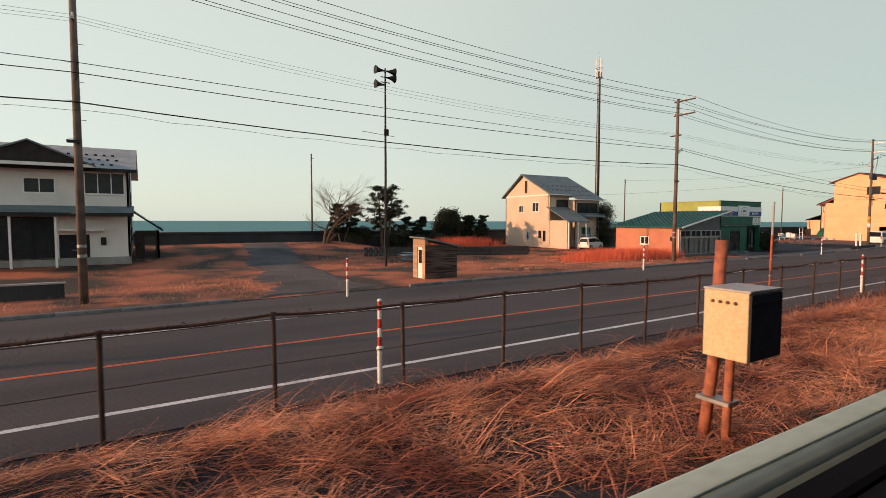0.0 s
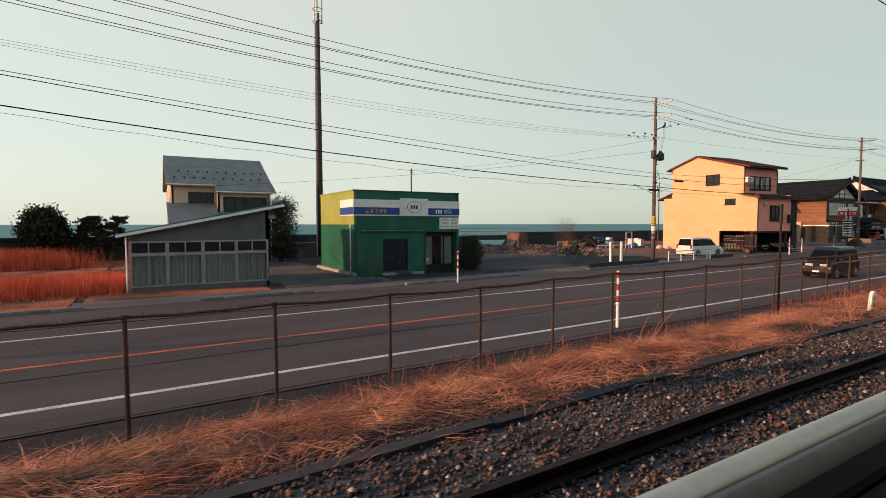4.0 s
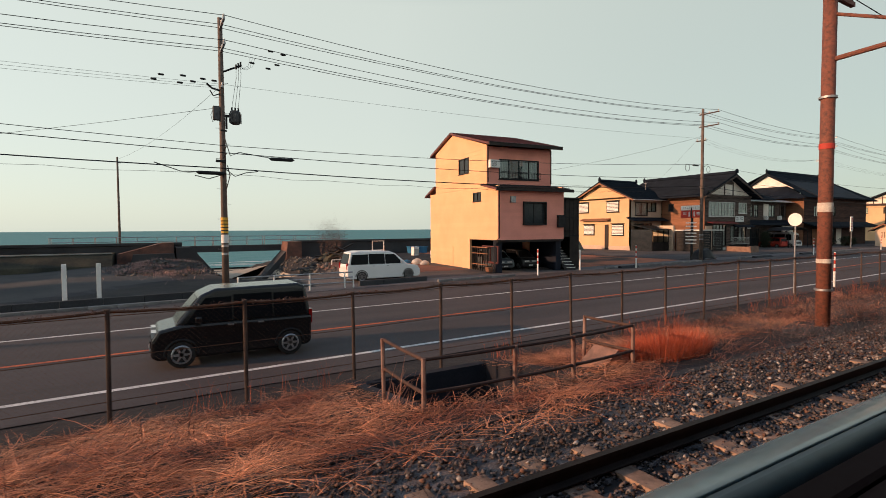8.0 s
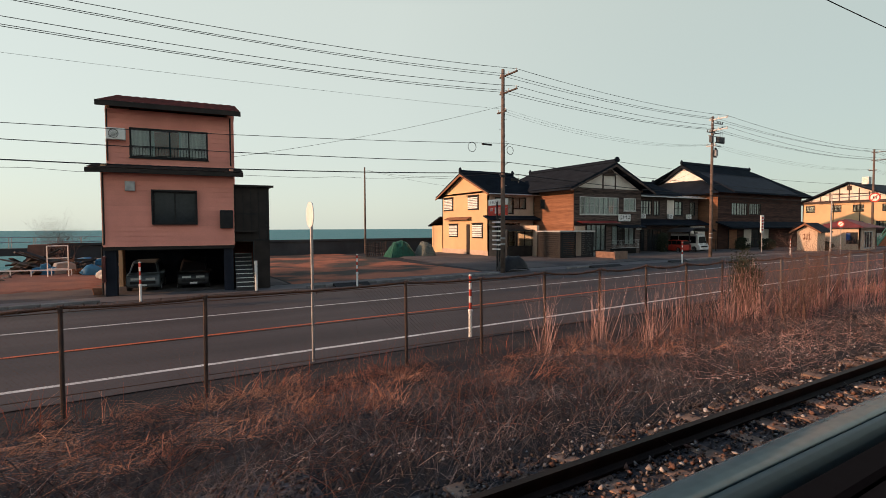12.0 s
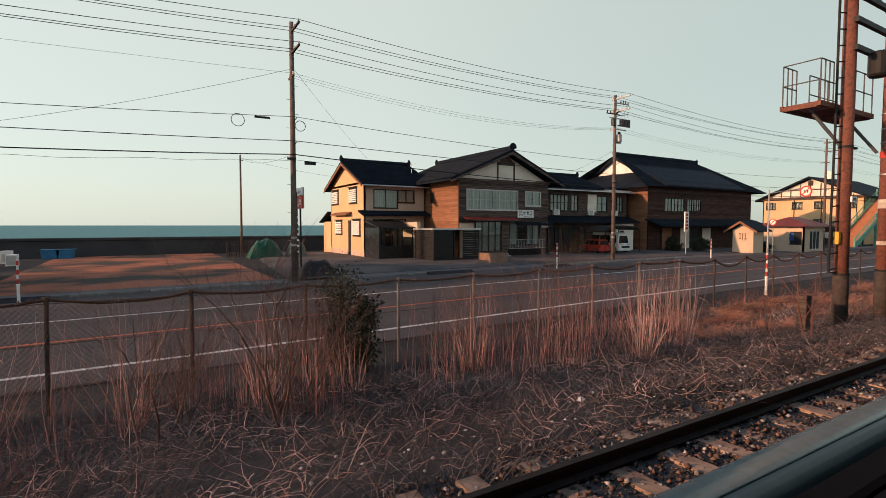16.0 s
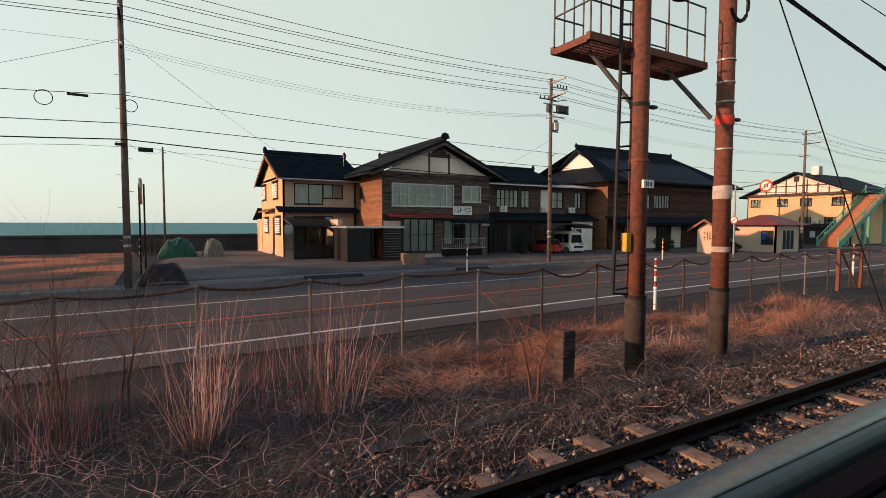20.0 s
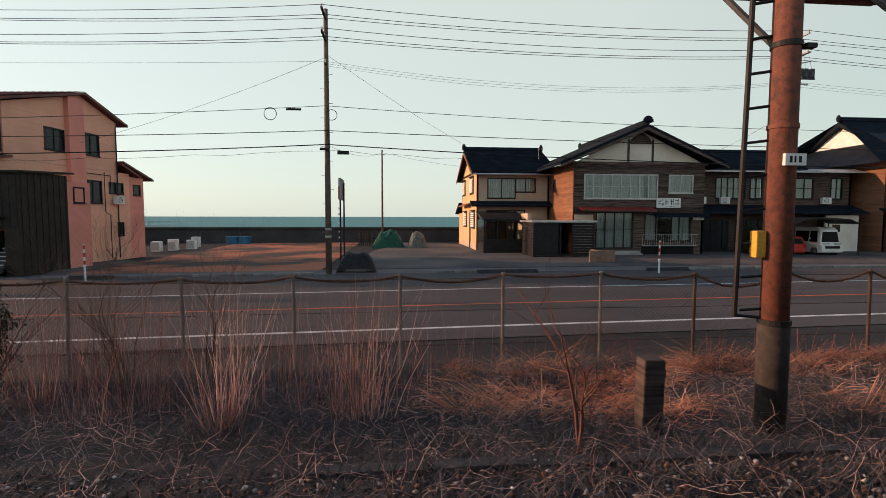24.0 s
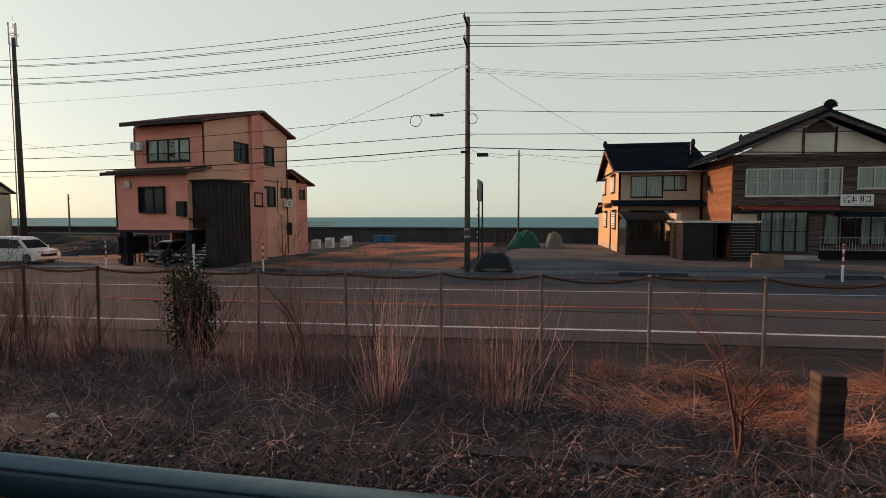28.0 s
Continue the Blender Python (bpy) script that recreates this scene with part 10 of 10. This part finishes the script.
# builder's clutter beside the orange house
rg = random.Random(77)
M_BLUT = mat("blue_sheet", (0.03, 0.17, 0.32), (0.025, 0.12, 0.24), 0.5, 2, 12, 0.3)
kinds = ((M_TIMBR, "wooden crate", "crate"), (M_CONCD, "dark grey plastic crate", "crate"), (M_CONC, "pale grey plastic tub", "tub"), (M_HUT, "stack of planks", "planks"), (M_BLUT, "bundle under blue sheet", "bundle"))
for k in range(26):
    m, lab, cat2 = kinds[k % 5]
    x, y = rg.uniform(44.5, 48.6), rg.uniform(43, 52)
    z = land(x, y) + 0.05
    w, d2, h = rg.uniform(0.5, 1.5), rg.uniform(0.4, 0.9), rg.uniform(0.35, 0.95)
    t = thing(cat2, lab + " on the yard beside the house", cat2, "yard clutter")
    M = T(x, y, z, rg.uniform(-40, 40))
    if cat2 == "planks":
        for q in range(4):
            B().box(-w, w, -0.3 + 0.16 * (q % 3), -0.18 + 0.16 * (q % 3), 0.06 * q, 0.06 * q + 0.05, M).make("plank", m, t)
    elif cat2 == "crate":
        for q in range(4):
            z0 = h * q / 4
            B().box(-w / 2, w / 2, -d2 / 2, -d2 / 2 + 0.03, z0, z0 + h / 4 - 0.04, M).make("slat", m, t)
            B().box(-w / 2, w / 2, d2 / 2 - 0.03, d2 / 2, z0, z0 + h / 4 - 0.04, M).make("slat", m, t)
        for s in (-1, 1):
            B().box(s * w / 2 - 0.02, s * w / 2 + 0.02, -d2 / 2 + 0.03, d2 / 2 - 0.03, 0, h, M).make("end", m, t)
    else:
        B().prism([(-w / 2, 0), (w / 2, 0), (w / 2 * 0.9, h * 0.8), (w * 0.2, h), (-w * 0.35, h * 0.9)], -d2 / 2, d2 / 2, 'y', M).make("body", m, t, bevel=0.05)
# heap of old timber on the bank of the stream mouth, a white rail before it, and sacks by the house
rg = random.Random(12)
hpile = thing("timber_heap", "dark heap of old boards and beams on the stream bank", "timber heap")
for k in range(46):
    x, y = 44.2 + rg.gauss(0, 1.25), 46.2 + rg.gauss(0, 1.3)
    z = land(x, y) + max(0.05, 1.25 - 0.45 * abs(x - 44.2)) * rg.uniform(0.1, 1.0)
    L, w = rg.uniform(0.7, 1.9), rg.uniform(0.07, 0.22)
    B().box(-L, L, -w, w, -0.05, 0.05, pose(x, y, z, rg.uniform(-25, 25), rg.uniform(-28, 28), rg.uniform(-70, 70))).make("board", (M_DKBR, M_TIMB, M_CONCD, M_DKBR)[k % 4], hpile)
hb = B()
hb.prism([(41.6, -0.6), (46.9, -0.6), (46.2, 0.55), (44.6, 1.0), (42.9, 0.8)], 45.2, 48.2, 'y')
hb.make("core", M_TURFD, hpile, bevel=0.2)
wr = thing("white_low_rail", "low white painted rail along the earth lot", "rail")
for k in range(5):
    x, y = 42.0 + 1.1 * k, 42.5 - 0.24 * k
    B().box(x - 0.03, x + 0.03, y - 0.03, y + 0.03, -0.2, 0.5).make("post", M_WPAINT, wr)
    if k < 4:
        B().prism([(x, 0.44), (x + 1.1, 0.44), (x + 1.1, 0.52), (x, 0.52)], y - 0.15, y - 0.10, 'y').make("rail", M_WPAINT, wr)
for k, (x, y, w, h, m, nm, lab) in enumerate(((49.3 - 0.9, 38.6, 0.5, 0.55, M_CURT, "sack", "pale filled sack beside the house wall"), (49.3 - 0.7, 37.6, 0.42, 0.4, M_CURT, "sack", "pale filled sack beside the house wall"), (47.5, 41.6, 0.6, 0.75, M_BLUT, "bundle", "crumpled blue sheet on the earth lot"), (48.2, 40.2, 0.4, 0.35, M_BLUT, "bundle", "crumpled blue sheet on the earth lot"))):
    t = thing(nm, lab, nm)
    rq = random.Random(200 + k)
    ring = [[(x + w * math.cos(a) * c * rq.uniform(0.85, 1.15), y + 0.7 * w * math.sin(a) * c * rq.uniform(0.85, 1.15), land(x, y) + 0.08 + h * q) for a in np.linspace(0, 6.283, 11)[:-1]] for q, c in ((0, 0.9), (0.3, 1.05), (0.65, 0.85), (0.9, 0.45), (1.0, 0.12))]
    B().add([p for r in ring for p in r], [(j * 10 + i, j * 10 + (i + 1) % 10, (j + 1) * 10 + (i + 1) % 10, (j + 1) * 10 + i) for j in range(4) for i in range(10)]).make("body", m, t, smooth=True)
fp = thing("flower_pot", "terracotta pot at the corner of the house", "flower pot")
B().prism([(-0.16, 0), (0.16, 0), (0.22, 0.34), (-0.22, 0.34)], -0.2, 0.2, 'y', T(48.75, 28.4, 0.09)).make("pot", M_TIMBR, fp, bevel=0.04)
rk = thing("steel_rack", "tall white tubular rack in the yard", "rack")
for x in (45.2, 46.3):
    B().tube([(x, 41, 0), (x, 41, 2.1)], 0.035, 6).make("upright", M_WPAINT, rk)
for zz in (0.6, 1.3, 2.1):
    B().tube([(45.2, 41, zz), (46.3, 41, zz)], 0.035, 6).make("rail", M_WPAINT, rk)
sc = thing("lattice_screen", "brown timber lattice screen beside the garage", "screen")
for k in range(7):
    B().box(48.9, 48.96, 28.9 + 0.35 * k, 28.98 + 0.35 * k, 0.05, 1.8).make("slat", M_DKBR, sc)
for zz in (0.5, 1.3, 1.75):
    B().box(48.88, 48.98, 28.8, 31.2, zz, zz + 0.06).make("rail", M_TIMBR, sc)
sc.matrix_basis = oh.matrix_basis.copy()
for k, (x, y) in enumerate(((54.4, 46.0), (55.3, 47.2), (56.2, 49.0), (55.3, 52.3))):
    t = thing("old_appliance", "discarded white household appliance on the lot", "appliance", "discarded appliances")
    o = B().box(x - 0.35, x + 0.35, y - 0.35, y + 0.35, 0.02, 0.9 + 0.15 * (k % 2)).make("body", M_WPAINT, t, bevel=0.02)
    B().box(x - 0.3, x + 0.3, y - 0.37, y - 0.351, 0.15, 0.8).make("door", M_CURT, t)
for x in (57.5, 58.6):
    t = thing("blue_container", "blue plastic container near the sea wall", "container", "blue containers")
    B().prism([(-0.6, 0), (0.6, 0), (0.7, 0.8), (-0.7, 0.8)], -0.5, 0.5, 'y', T(x, 57.0, land(x, 57))).make("body", M_BLUT, t, bevel=0.03)
    B().box(x - 0.74, x + 0.74, 56.45, 57.55, land(x, 57) + 0.8, land(x, 57) + 0.88).make("rim", M_BLUT, t)

# walls and slabs on the vacant lot at the start
bw = thing("block_wall", "low dark concrete block wall on the vacant lot", "wall")
bb = None
for r in range(3):
    for k in range(36):
        x = -29.5 + 0.45 * k + 0.22 * (r % 2)
        y = 46.2 - 0.16 * k
        if bb is None:
            bb = B().box(-0.215, 0.215, -0.075, 0.075, 0, 0.285).make("block", M_CONCD, bw)
            o = bb
        else:
            o = new("block", bb.data)
            o.parent = bw
        o.matrix_basis = pose(x, y, -0.4 + 0.3 * r, 0, 0, -19.5)
sl2 = thing("slab_pile", "pile of pale blue-grey sheets on the lot", "sheet pile")
for k in range(9):
    B().box(-1.6, 1.6, -0.5, 0.5, 0, 0.05, pose(-27.5 + 0.9 * rg.uniform(-1, 3), 39.5 + rg.uniform(-0.8, 0.8), -0.25 + 0.06 * k, rg.uniform(-3, 3), rg.uniform(-3, 3), rg.uniform(-30, 30))).make("sheet", mat("blue_grey_sheet", (0.25, 0.32, 0.36), (0.16, 0.2, 0.23), 0.6, 2, 20, 0.1) if k == 0 else bpy.data.materials["blue_grey_sheet"], sl2)
lt = thing("paper_litter", "crumpled white scrap of litter on the bank", "litter")
B().add([(0, 0, 0.02), (0.14, 0.03, 0.05), (0.18, 0.12, 0.02), (0.05, 0.16, 0.07), (-0.06, 0.08, 0.03), (0.07, 0.08, 0.11)], [(0, 1, 5), (1, 2, 5), (2, 3, 5), (3, 4, 5), (4, 0, 5)], T(69.7, 4.6, land(69.7, 4.6) + 0.03) @ Matrix.Scale(0.6, 4)).make("scrap", M_WPAINT, lt, fix=False)

# roadside delineator beyond the fence and overhead no-parking sign on an arm
dl = thing("delineator_post", "slim dark post with a narrow board on top", "post")
B().tube([(12.59, 8.4, 0.1), (12.59, 8.4, 3.2)], 0.035, 8).make("post", M_BLACK, dl)
B().box(12.54, 12.64, 8.36, 8.44, 3.15, 3.78).make("board", M_BLACK, dl, bevel=0.01)
hs = thing("overhead_road_sign", "round no-parking sign hung from an arm over the road", "road sign")
B().tube([(121.5, 27.6, 0.1), (121.5, 27.6, 6.9)], [0.1, 0.07], 10).make("post", M_STEEL, hs)
B().tube([(121.5, 27.6, 6.5), (114.0, 21.0, 6.35)], 0.05, 8).make("arm", M_STEEL, hs)
for r, m, dx in ((0.48, M_RED, 0.0), (0.36, M_WPAINT, 0.012)):
    B().prism([(20.96 + r * math.cos(a), 6.07 + r * math.sin(a)) for a in np.linspace(0, 6.283, 29)[:-1]], 113.9 - dx, 113.93 - dx, 'x').make("disc", m, hs)
B().prism([(20.62, 6.36), (20.68, 6.41), (21.3, 5.78), (21.24, 5.73)], 113.87, 113.883, 'x').make("slash", M_RED, hs)
b = B()
for k in range(3):
    b.box(113.872, 113.882, 20.8 + 0.12 * k, 20.86 + 0.12 * k, 5.95, 6.2)
b.make("symbol", M_BLACK, hs)

# dense red-brown bush of fine stems beside the culvert
n = 4600
a, r = gen.uniform(0, 6.283, n), np.sqrt(gen.random(n)) * 0.85
x, y = 36.7 + r * np.cos(a) * 1.25, 6.0 + r * np.sin(a) * 0.7
tagged(blades("red_bush", x, y, land_arr(x, y) - 0.03, gen.uniform(0.25, 0.8, n) * (1.15 - 0.5 * r), np.abs(gen.normal(0.6, 0.4, n)), a + gen.normal(0, 0.9, n), gen.uniform(0.003, 0.006, n), mat("rust_red_stem", (0.66, 0.15, 0.075), (0.40, 0.09, 0.05), 0.85, 0.8, 6, 0, rand=0.4), 0.4),
       "dense red-brown bush of fine dry stems", "bush", kind="stuff")
